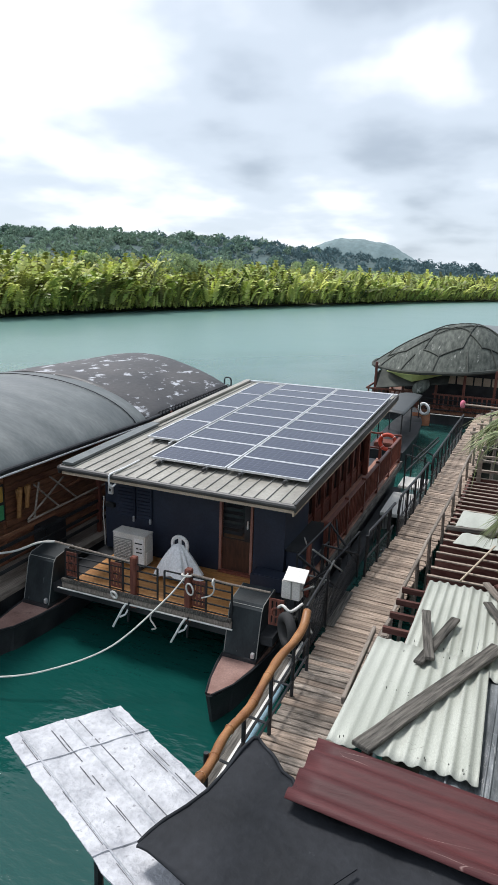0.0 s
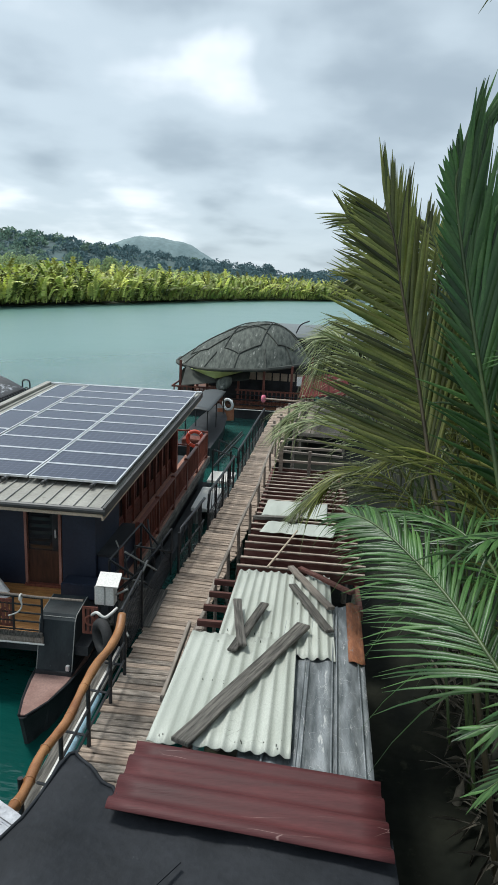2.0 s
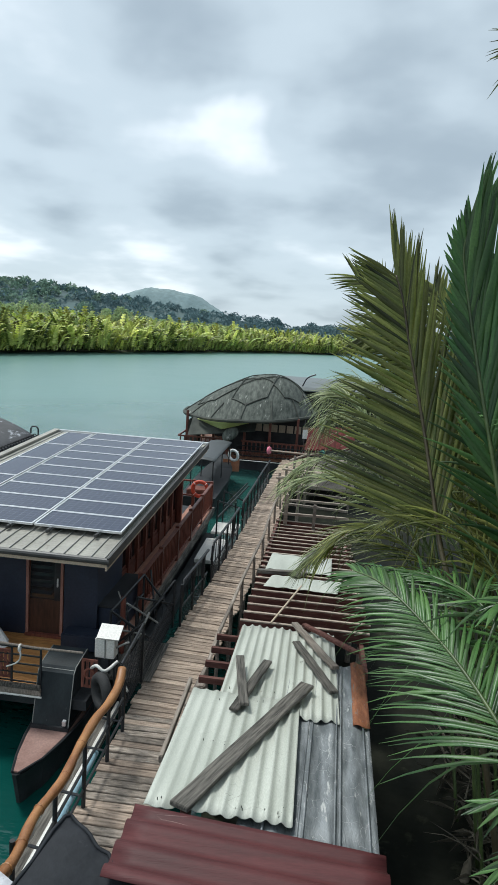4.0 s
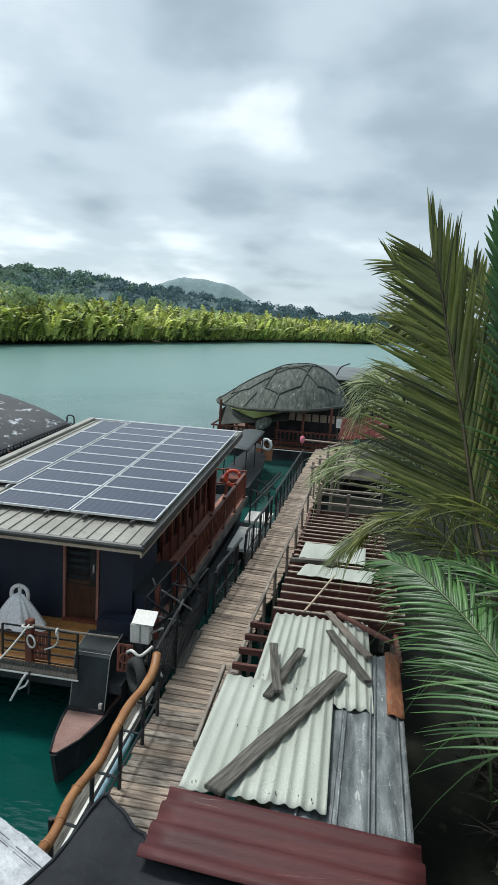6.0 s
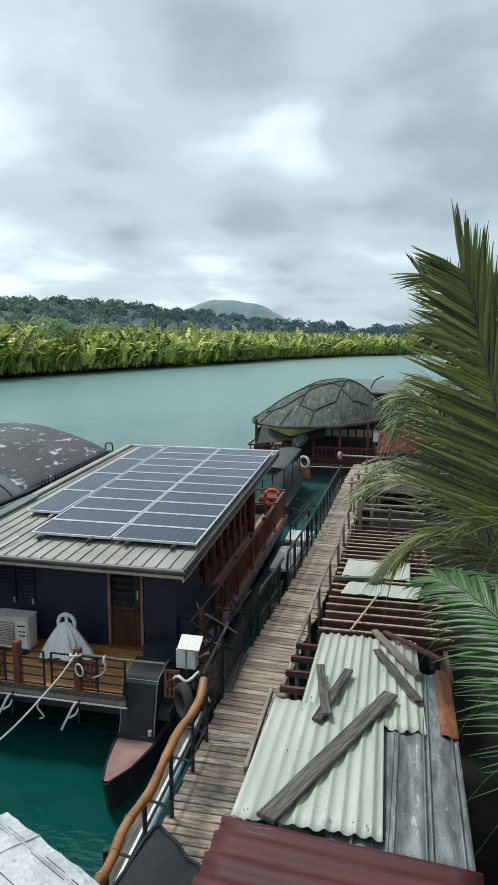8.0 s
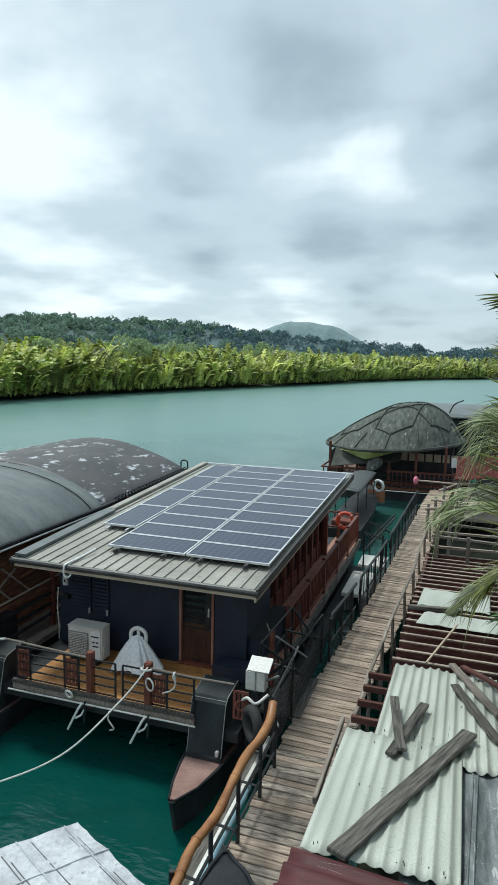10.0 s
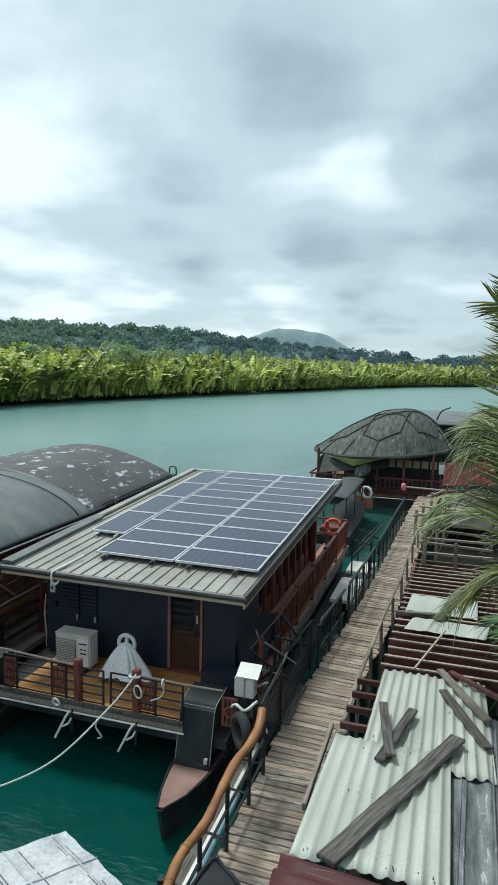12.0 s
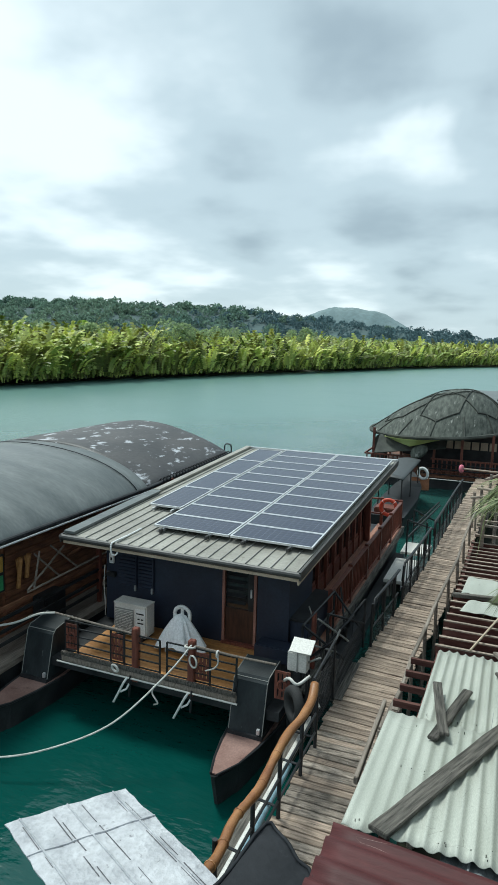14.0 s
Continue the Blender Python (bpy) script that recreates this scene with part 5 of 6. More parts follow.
part("roof", sheet(lambda u, v: Vector((-4.2 + 9.5 * u, 46.0 + 11 * v, 3.2 + 0.55 * math.sin(3.1416 * v))), 6, 10, 0.08), "grey_tarp", far, "grey sheet roof", smooth=True)
part("wall", box(-3.8, 4.8, 46.6, 56.4, 0.5, 3.15), "black_paint", far)
part("hull", box(-4.2, 5.2, 46.0, 57.0, -0.3, 0.5), "black_paint", far)
for k in range(6):
    part("window", box(-3.2 + k * 1.3, -2.4 + k * 1.3, 46.54, 46.59, 1.3, 2.3), "glass", far)
part("mast", tube(spline([(-1.2, 47.0, 3.4), (-0.9, 47.0, 4.0), (-0.3, 47.0, 4.3)], 4), 0.05, 6), "black_iron", far)

# ---- rail, gangway and clutter on the river side of the boardwalk ----
rail = thing("bamboo_railing", (-2.45, 7.0, 0.9), "bent bamboo handrail on black iron posts", "railing")
pole_pts = spline([(-2.31, 4.75, 2.17), (-2.35, 5.17, 2.02), (-2.43, 5.76, 1.95), (-2.40, 6.37, 1.88), (-2.44, 6.96, 1.86), (-2.46, 7.55, 1.84), (-2.42, 8.03, 1.82), (-2.42, 8.45, 1.84), (-2.46, 8.73, 1.93)], 6)
bam = part("pole", tube(pole_pts, 0.05, 12, None, 0.062, 0.25), "bamboo", rail, "orange-brown varnished bamboo pole", smooth=True)
for k in (3, 8, 13, 19, 25, 31, 36):
    p = pole_pts[min(k, len(pole_pts) - 2)]
    d = pole_pts[min(k, len(pole_pts) - 2) + 1] - p
    part("node_ring", ring(p, d, 0.053, 0.008, 12, 5), "bamboo", bam)
for y, z in ((5.3, 2.06), (6.3, 1.9), (7.2, 1.84), (8.1, 1.80), (8.8, 1.74)):
    part("post", tube([(-2.44, y, 0.5), (-2.44, y, z)], 0.027, 8), "black_iron", rail)
    part("stay", tube([(-2.44, y, 1.05), (-2.78, y + 0.1, 1.0)], 0.018, 6), "black_iron", rail)
for z in (1.15, 1.45):
    part("rail_bar", tube([(-2.44, 5.3, z), (-2.44, 8.8, z)], 0.018, 6), "black_iron", rail)
single("blue_pipe", tube(spline([(-2.56, 4.9, 0.95), (-2.60, 6.0, 0.92), (-2.62, 7.0, 0.95), (-2.64, 8.2, 0.93)], 5), 0.05, 10), "blue_pipe", (-2.6, 6, 0.9), "faded blue plastic pipe beside the boardwalk", "pipe", smooth=True)
single("grey_pipe", tube([(-2.72, 4.8, 0.82), (-2.74, 9.6, 0.82)], 0.05, 10), "ac_white", (-2.72, 4.8, 0.8), "grey plastic pipe beside the boardwalk", "pipe", smooth=True)
single("side_plank", box(-2.98, -2.72, 5.6, 9.4, 0.66, 0.71, bevel=0.006), "grey_board", (-2.85, 7, 0.66), "grey plank laid along the boardwalk edge", "plank")
single("shell_bundle", merge(None, sheet(lambda u, v: Vector((-2.86 + 0.17 * math.sin(3.14 * v) * math.cos(6.283 * u) * (1 + 0.25 * math.sin(u * 31)), 7.35 + 0.24 * math.cos(3.14 * v), 0.50 + 0.16 * math.sin(3.14 * v) * math.sin(6.283 * u) * (1 + 0.2 * math.sin(u * 25 + v * 9)))), 18, 10)), "rope", (-2.86, 7.35, 0.5), "crumpled pale sack hanging at the boardwalk", "sack", smooth=True)
tyre = thing("tyre_fender", (-2.86, 9.1, 1.3), "black rubber tyre hanging as a fender", "tyre")
part("tread", ring((-2.86, 9.05, 1.33), (0.75, 0.65, 0), 0.22, 0.085, 20, 8), "rubber", tyre, smooth=True)
part("hanger", tube(spline([(-3.15, 9.4, 1.5), (-3.0, 9.2, 1.66), (-2.85, 9.15, 1.62), (-2.7, 9.3, 1.72)], 5), 0.025, 8), "rope", tyre, "white rope hanger", smooth=True)

gang = thing("gangway", (-2.8, 11.0, 0.9), "black iron gangway with criss-cross rails and wire mesh", "gangway")
part("tread", box(-3.2, -2.4, 10.2, 11.6, 0.86, 0.92), "grey_board", gang)
rng = np.random.default_rng(3)
for a, b in (((-2.55, 9.0, 0.9), (-2.55, 9.0, 1.85)), ((-2.55, 10.2, 0.9), (-2.55, 10.2, 1.95)), ((-2.5, 12.3, 0.9), (-2.5, 12.3, 1.9)), ((-3.15, 10.3, 0.9), (-3.15, 10.3, 2.05)), ((-3.1, 12.2, 0.9), (-3.1, 12.2, 2.0)), ((-2.95, 11.2, 0.9), (-2.95, 11.2, 1.95)),
             ((-2.55, 9.0, 1.85), (-2.55, 10.2, 1.95)), ((-3.15, 10.3, 2.05), (-2.55, 10.9, 1.3)), ((-3.15, 10.6, 1.3), (-2.55, 10.2, 1.95)), ((-3.1, 12.2, 2.0), (-2.5, 12.3, 1.2)), ((-3.1, 11.4, 1.1), (-2.5, 12.3, 1.9)), ((-3.2, 10.3, 1.6), (-3.1, 12.2, 1.6)), ((-3.15, 10.3, 2.05), (-3.1, 12.2, 2.0)), ((-2.95, 11.2, 1.95), (-2.5, 12.3, 1.4)), ((-3.1, 11.0, 1.2), (-2.6, 11.8, 1.75))):
    part("pipe", tube([a, b], 0.022, 8), "black_iron", gang)
for a, b in (((-3.2, 9.9, 1.45), (-2.6, 9.5, 1.95)), ((-3.1, 10.0, 1.9), (-2.65, 10.7, 1.5)), ((-3.05, 10.9, 1.95), (-2.6, 11.5, 1.35)), ((-2.9, 9.9, 1.3), (-2.5, 9.2, 1.3))):
    part("brace", tube([a, b], 0.018, 8), "ac_grille", gang, "worn grey brace")
for k in range(12):
    x0g, y0g = -3.15 + 0.55 * rng.random(), 9.5 + 3.0 * rng.random()
    a = (x0g, y0g, 0.9 + 0.5 * rng.random())
    b = (x0g + 0.45 * rng.normal() * 0.6, y0g + 0.55 * rng.normal(), 1.35 + 0.6 * rng.random())
    part("pipe" if k % 4 else "brace", tube([a, b], 0.014 + 0.008 * rng.random(), 6), "black_iron" if k % 4 else "ac_grille", gang)
mesh_bm = None
for k in range(16):
    y = 9.0 + k * 0.075
    mesh_bm = tube([(-2.56, y, 0.95), (-2.56, min(y + 0.45, 10.2), 1.75)], 0.005, 4, mesh_bm)
    mesh_bm = tube([(-2.56, y, 1.75), (-2.56, min(y + 0.45, 10.2), 0.95)], 0.005, 4, mesh_bm)
part("wire_mesh", mesh_bm, "black_iron", gang, "dark diamond wire mesh")
mesh_bm = None
for k in range(30):
    y = 10.2 + k * 0.075
    mesh_bm = tube([(-2.54, y, 0.92), (-2.54, y + 0.35, 1.5)], 0.005, 4, mesh_bm)
    mesh_bm = tube([(-2.54, y, 1.5), (-2.54, y + 0.35, 0.92)], 0.005, 4, mesh_bm)
part("wire_mesh", mesh_bm, "black_iron", gang)
part("red_post", box(-3.2, -3.12, 11.0, 11.08, 0.9, 2.0, bevel=0.01), "red_wood", gang, "red-brown post")

rail = thing("iron_railing", (-2.1, 16.0, 0.9), "black iron pipe railing along the boardwalk", "railing")


def edge_x(y):
    return walk_at(y) - 0.42


for y in np.arange(12.4, 26.1, 0.85):
    x = edge_x(y)
    part("post", tube([(x, y, 0.75), (x, y, 1.80)], 0.028, 8), "black_iron", rail)
for y0, y1 in ((12.4, 14.5), (14.9, 18.4), (19.0, 22.3), (22.4, 26.0)):
    n_s = 8
    line = [(edge_x(y0), y0, 1.45)] + [(edge_x(y0 + 0.15 + (y1 - y0 - 0.15) * k / n_s), y0 + 0.15 + (y1 - y0 - 0.15) * k / n_s, 1.84) for k in range(n_s + 1)]
    part("top_rail", tube(line, 0.032, 8), "black_iron", rail, smooth=True)
    part("mid_rail", tube([(edge_x(y0), y0, 1.3), (edge_x(y1), y1, 1.3)], 0.02, 6), "black_iron", rail)
    mesh_bm = None
    for k in range(int((y1 - y0) / 0.14)):
        y = y0 + k * 0.14
        mesh_bm = tube([(edge_x(y), y, 0.92), (edge_x(min(y + 0.4, y1)), min(y + 0.4, y1), 1.3)], 0.0045, 4, mesh_bm)
        mesh_bm = tube([(edge_x(y), y, 1.3), (edge_x(min(y + 0.4, y1)), min(y + 0.4, y1), 0.92)], 0.0045, 4, mesh_bm)
        if k % 2:
            mesh_bm = tube([(edge_x(y), y, 1.3), (edge_x(y), y, 1.84)], 0.010, 4, mesh_bm)
    part("wire_mesh", mesh_bm, "black_iron", rail)
    part("kick_plate", beam((edge_x(y0) - 0.03, y0, 0.72), (edge_x(y1) - 0.03, y1, 0.78), 0.03, 0.05), "black_iron", rail)

gang = thing("boarding_bridge", (-2.6, 19.0, 0.5), "small floating step with black iron handrails", "gangway")
part("platform", box(-3.05, -2.35, 17.4, 19.4, 0.42, 0.52, bevel=0.01), "ac_white", gang, "pale worn platform")
part("platform", box(-2.95, -2.15, 19.5, 20.6, 0.62, 0.70, bevel=0.01), "ac_white", gang)
for x in (-2.95, -2.4):
    for y in (17.6, 19.2):
        part("float", tube([(x, y, -0.2), (x, y, 0.42)], 0.11, 10), "ac_grille", gang)
for a, b in (((-2.75, 19.3, 0.6), (-2.75, 19.3, 1.75)), ((-2.75, 20.6, 0.6), (-2.75, 20.6, 1.75)), ((-2.2, 19.3, 0.6), (-2.2, 19.3, 1.75)), ((-2.75, 19.3, 1.75), (-2.05, 20.4, 1.25)), ((-2.75, 20.6, 1.2), (-2.1, 21.4, 1.9)), ((-2.75, 20.6, 1.75), (-2.05, 21.8, 1.1)), ((-2.75, 19.3, 1.2), (-2.05, 21.2, 1.85))):
    part("pipe", tube([a, b], 0.026, 8), "black_iron", gang)

# ---- wooden rail on the land side ----
rail = thing("timber_railing", (-1.3, 14, 0.9), "crooked weathered timber railing along the boardwalk", "railing")
rng = np.random.default_rng(4)
ys = [8.6, 9.7, 10.9, 12.2, 13.6, 15.2, 16.8, 18.6, 20.4, 22.2]
pts = []
for y in ys:
    x = float(np.interp(y, [7.7, 9.7, 12.5, 16.9, 22.3], [-1.52, -1.40, -1.31, -1.12, -1.0])) + 0.015 * rng.normal()
    part("post", tube([(x, y, 0.2), (x + 0.02, y, 1.0), (x, y, 1.55)], 0.035, 7, None, 0.035, 0.2), "weathered", rail)
    pts.append((x, y, 1.56 + 0.03 * rng.normal()))
line = spline(pts, 4)
for a in range(0, len(line) - 1, 4):
    p, q = line[a], line[min(a + 4, len(line) - 1)]
    part("rail_bar", beam(p, q + Vector((0, 0.08, 0)), 0.06, 0.055, bevel=0.01), "weathered", rail)
part("kick_board", beam((-1.45, 6.98, 1.86), (-1.46, 8.80, 1.86), 0.05, 0.10, bevel=0.008), "weathered", rail, "loose bleached board")
part("stub_post", box(-1.36, -1.25, 8.72, 8.84, 0.7, 1.82, bevel=0.015), "weathered", rail)

# ---- low roof frame of purlins beside the boardwalk ----
def plane_z(y):
    return 2.4 - 0.0945 * (y - 5.5)


fr = thing("roof_frame", (0.1, 15, 0), "open roof frame of brown timber purlins over the water", "roof frame")
PUR = [10.98 + 0.47 * k for k in range(21)]
for k, y in enumerate(PUR):
    z = max(plane_z(y), 1.05) - 0.10
    x0, x1 = -1.02 + 0.015 * (k % 3), 1.25 + 0.05 * (k % 2)
    p = part("purlin", box(x0, x1, y - 0.025, y + 0.025, z - 0.11, z + 0.06), "purlin", fr, "brown timber purlin")
    # top edge is paler than the purlin's sides
    part("edge_strip", box(x0, x1, y - 0.028, y + 0.028, z + 0.062, z + 0.085), "pale_timber", p, "pale strip along the top edge")
    if k < 20:
        part("sarking", box(x0 + 0.06, x1 - 0.05, y + 0.03, y + 0.43, z - 0.12, z - 0.10), "purlin", fr, "dark brown boarding")
for k in range(5):
    y = 8.1 + k * 0.55
    part("purlin", box(-1.32, -0.9, y - 0.03, y + 0.03, plane_z(y) - 0.17, plane_z(y) - 0.08), "purlin", fr)
for x, ya in ((-0.95, 5.6), (1.12, 9.8)):
    part("rafter", beam((x, ya, plane_z(ya) - 0.30), (x, 20.9, plane_z(18.0) - 0.35), 0.07, 0.14), "purlin", fr)
    for y in (6.0, 8.5, 11.0, 13.5, 16.0, 18.5, 20.8):
        if y < ya:
            continue
        part("post", tube([(x, y, -0.6), (x, y, max(plane_z(y), 1.1) - 0.3)], 0.06, 8), "weathered", fr)
part("cross_post", box(-0.75, -0.63, 19.9, 20.02, 0.2, 2.0, bevel=0.01), "pale_timber", fr)
part("cross_post", box(0.15, 0.25, 19.7, 19.8, 0.2, 1.8, bevel=0.01), "weathered", fr)
for k in range(4):
    part("cross_bar", beam((-0.9, 20.4 + k * 0.9, 1.25 + 0.1 * (k % 2)), (1.3, 20.5 + k * 0.9, 1.25), 0.09, 0.07), "weathered" if k % 2 else "pale_timber", fr)
for a, b in (((-1.15, 22.6, 0.2), (-1.1, 22.6, 2.1)), ((-0.4, 23.4, 0.2), (-0.4, 23.4, 2.2)), ((-0.95, 24.4, 0.2), (-0.95, 24.4, 2.0)), ((-0.75, 25.6, 0.2), (-0.7, 25.6, 2.2))):
    part("standing_post", tube([a, b], 0.06, 8, None, 0.05, 0.2), "weathered", fr)
for a, b in (((-1.2, 22.4, 1.95), (0.8, 23.6, 2.05)), ((-1.1, 24.3, 1.9), (1.0, 23.6, 2.0)), ((-0.9, 25.6, 2.0), (-0.2, 28.0, 1.9))):
    part("loose_pole", tube([a, b], 0.045, 8), "pale_timber", fr)


def corrugated(x0, x1, y0, y1, pitch, amp, lift, skew=0.0, sag=0.0, fringe=0.0, along_x=False, zf=plane_z, seed=0, flat=1.0):
    """A wavy sheet on the sloping plane; the waves run along y, or along x."""
    n_long = 10

    def fn(u, v):
        x = x0 + (x1 - x0) * u
        y = y0 + (y1 - y0) * v
        if along_x:
            wave = amp * math.sin(2 * math.pi * (y - y0) / pitch)
            y += skew * u
        else:
            ph = 0.5 + 0.5 * math.sin(2 * math.pi * (x - x0) / pitch)
            wave = amp * (2.0 * ph ** 1.8 - 1.0) * (flat + (1 - flat) * u)
            x += skew * v
            edge = fringe * noise.noise(Vector((x * 5, seed, v * 3)))
            y += edge * (1 if v in (0.0, 1.0) else 0)
        return Vector((x, y, zf(y) + lift + wave + sag * math.sin(3.1416 * v) + 0.008 * noise.noise(Vector((x * 1.2, y * 0.8, seed)))))
    across = int(abs((y1 - y0) if along_x else (x1 - x0)) / pitch * 8)
    return sheet(fn, n_long if along_x else across, across if along_x else n_long, 0.006)


upper_sheet = single("corrugated_sheet", corrugated(-0.93, 0.62, 7.6, 10.62, 0.129, 0.021, 0.03, 0.0, 0.0, 0.06, seed=1, flat=0.8), "white_sheet", (-0.1, 9, 2.0), "weathered white corrugated roof sheet under loose boards", "roof sheet", "roof sheets", smooth=True)
lower_sheet = single("corrugated_sheet", corrugated(-1.27, 0.12, 5.5, 7.95, 0.139, 0.021, 0.075, 0.0, 0.0, 0.05, seed=2, flat=0.3), "white_sheet", (-0.6, 6.7, 2.3), "weathered white corrugated roof sheet held by a plank", "roof sheet", "roof sheets", smooth=True)
zinc = single("zinc_sheet", corrugated(-0.40, 0.90, 5.35, 9.45, 0.26, 0.016, -0.01, 0.15, 0.0, 0.05, seed=3), "grey_sheet", (0.4, 7.4, 2.2), "scratched grey zinc roof sheet", "roof sheet", smooth=True)
single("rusty_sheet", corrugated(0.78, 0.99, 7.6, 9.5, 0.26, 0.016, 0.03, 0.06, 0.0, 0.05, seed=9), "rust", (0.8, 8.7, 2.1), "rusted strip along the zinc roof sheet", "roof sheet", smooth=True)
single("corrugated_sheet", corrugated(-0.78, 0.75, 13.0, 13.9, 0.30, 0.004, 0.03, 0.12, 0.0, 0.10, seed=5), "white_sheet", (0, 13.4, 1.7), "short flat white sheet lying on purlins", "roof sheet", smooth=True)
single("corrugated_sheet", corrugated(-0.85, 0.65, 14.35, 15.9, 0.30, 0.004, 0.03, 0.05, 0.0, 0.12, seed=6), "white_sheet", (0, 15, 1.6), "torn flat white sheet lying on purlins", "roof sheet", smooth=True)

for x in (-0.16, 0.16, 0.21, 0.50, 0.55, 0.82):
    part("seam", tube([(x + 0.15 * k / 6, 5.38 + 4.0 * k / 6, plane_z(5.38 + 4.0 * k / 6) + 0.004) for k in range(7)], 0.012, 6), "grey_sheet", zinc, smooth=True)
nail_rng = np.random.default_rng(31)
for own_sheet, x0, x1, y0, y1, up in ((upper_sheet, -0.85, 0.55, 8.15, 10.45, 0.05), (lower_sheet, -1.2, 0.05, 5.62, 7.8, 0.095)):
    for k in range(22):
        x, y = x0 + (x1 - x0) * nail_rng.random(), (y0, y0 + 0.04, (y0 + y1) / 2, y1)[k % 4] + 0.03 * nail_rng.normal()
        part("nail", tube([(x, y, plane_z(y) + up - 0.05), (x, y, plane_z(y) + up - 0.004)], 0.0045, 6), "shell_rib", own_sheet, "dark nail head" if k == 0 else "")


def board(name, a, b, w, h, lift, label, mat="grey_board"):
    p = Vector((a[0], a[1], plane_z(a[1]) + lift))
    q = Vector((b[0], b[1], plane_z(b[1]) + lift))
    d = q - p
    own = box(-w / 2, w / 2, 0, d.length, -h / 2, h / 2, None, 0.008)
    bmesh.ops.subdivide_edges(own, edges=[e for e in own.edges if e.calc_length() > d.length * 0.8], cuts=8)
    for v in own.verts:
        v.co.x += 0.012 * noise.noise(Vector((v.co.y * 2.5, a[0] * 7, v.co.x * 4)))
        v.co.z += 0.008 * noise.noise(Vector((v.co.y * 2, 3, a[0] * 5)))
    ob = new(name, mesh_of(own, name))
    ob.data.materials.append(M[mat])
    side = d.cross(Vector((0, 0, 1))).normalized()
    ob.matrix_basis = Matrix.Translation(p) @ Matrix((side, d.normalized(), side.cross(d.normalized()))).transposed().to_4x4()
    return tagged(ob, label, "board", "loose boards on the roof")


board("loose_board", (-0.93, 5.45), (0.20, 8.35), 0.19, 0.05, 0.13, "long grey weathered plank lying across white sheets")
board("loose_board", (-0.79, 8.95), (-0.56, 7.5), 0.12, 0.04, 0.16, "short grey board lying on the white sheet")
board("loose_board", (-0.38, 9.0), (-0.68, 7.42), 0.12, 0.04, 0.115, "short grey board crossing another one")
board("loose_board", (0.0, 9.95), (0.56, 8.3), 0.13, 0.04, 0.085, "grey weathered board lying on the white sheet")
board("loose_board", (-0.06, 10.8), (0.6, 9.1), 0.12, 0.05, 0.085, "pale split board at the sheet edge", "weathered")
board("loose_board", (0.1, 10.75), (0.95, 9.75), 0.10, 0.05, 0.10, "brown board at the sheet edge", "purlin")
board("loose_board", (0.30, 16.6), (-0.14, 13.8), 0.20, 0.05, 0.08, "grey weathered plank lying over the white sheets")
board("loose_board", (-1.0, 14.0), (0.1, 14.2), 0.12, 0.08, 0.06, "grey round-edged batten on the purlins")
single("roof_hose", tube(spline([(-0.45, 10.7, 2.0), (-0.25, 11.8, 1.88), (0.0, 13.0, 1.80)], 6), 0.02, 8), "cream_trim", (-0.4, 10.8, 2.0), "pale pipe lying over the purlins", "pipe", smooth=True)


def red_z(y):
    return 2.60 + 0.18 * (5.2 - y)


single("maroon_sheet", corrugated(-1.28, 0.89, 4.30, 5.24, 0.30, 0.036, 0.06, -0.22, 0.0, 0.0, True, red_z, 7), "red_sheet", (-0.2, 4.8, 2.7), "maroon corrugated roof sheet", "roof sheet", smooth=True)
porch = thing("porch_roof", (-0.5, 3.5, 0.0), "low porch roof covered with dark tarpaulin", "roof")


def tarp_fn(u, v):
    x = -2.14 + 3.06 * u ** 1.3
    far_y = float(np.interp(x, [-2.14, -2.08, -1.96, -1.86, -1.82, -1.75, -1.66, -1.52, -1.40, -1.30, -1.2, 0.95], [3.56, 3.72, 3.94, 4.22, 4.62, 4.88, 4.82, 4.72, 4.62, 4.60, 4.45, 4.4]))
    near_y = max(1.2, 3.53 - 0.34 * (x + 2.14)) if x < -1.2 else 1.2 + max(0.0, -1.0 - x) * 9
    y = near_y + (far_y - near_y) * v
    n2 = noise.noise(Vector((x * 2.2, y * 2.2, 6)))
    curl = -0.03 * max(0.0, 1 - u * 12) + 0.02 * noise.noise(Vector((x * 9, y * 9, 1))) * (v > 0.9)
    return Vector((x, y, 2.74 + 0.03 * n2 + curl + 0.03 * math.sin(u * 9)))


part("tarpaulin", sheet(tarp_fn, 60, 30, 0.02), "tarp", porch, "dark grey creased tarpaulin", smooth=True)
part("edge_hem", tube([tarp_fn(k / 60, 1.0) + Vector((0, 0, 0.004)) for k in range(30)], 0.016, 6), "tarp", porch, smooth=True)
for x in (-1.7, -0.6, 0.6):
    part("rafter", beam((x * 0.7 - 0.1, 1.4, 2.62), (x, 4.5, 2.62), 0.06, 0.09), "weathered", porch)
for x, y in ((-1.6, 4.3), (0.8, 4.3), (-1.2, 1.6), (0.8, 1.6)):
    part("post", tube([(x, y, -0.6), (x, y, 2.6)], 0.05, 8), "black_iron", porch)
for a, b in (((-0.78, 3.70, 2.78), (-0.62, 3.95, 2.78)), ((-2.0, 3.95, 2.72), (-1.92, 4.1, 2.72)), ((-1.55, 3.25, 2.75), (-1.40, 3.40, 2.76))):
    part("torn_seam", beam(a, b, 0.022, 0.012), "tarp", porch, "frayed seam")

awning = thing("silver_awning", (-3.0, 4.2, 0.0), "silver tarpaulin awning over the water", "awning")
A0, EU, EV = Vector((-4.04, 4.25, 2.47)), Vector((0.74, 0.82, 0.03)), Vector((2.0, -1.0, 0.05))


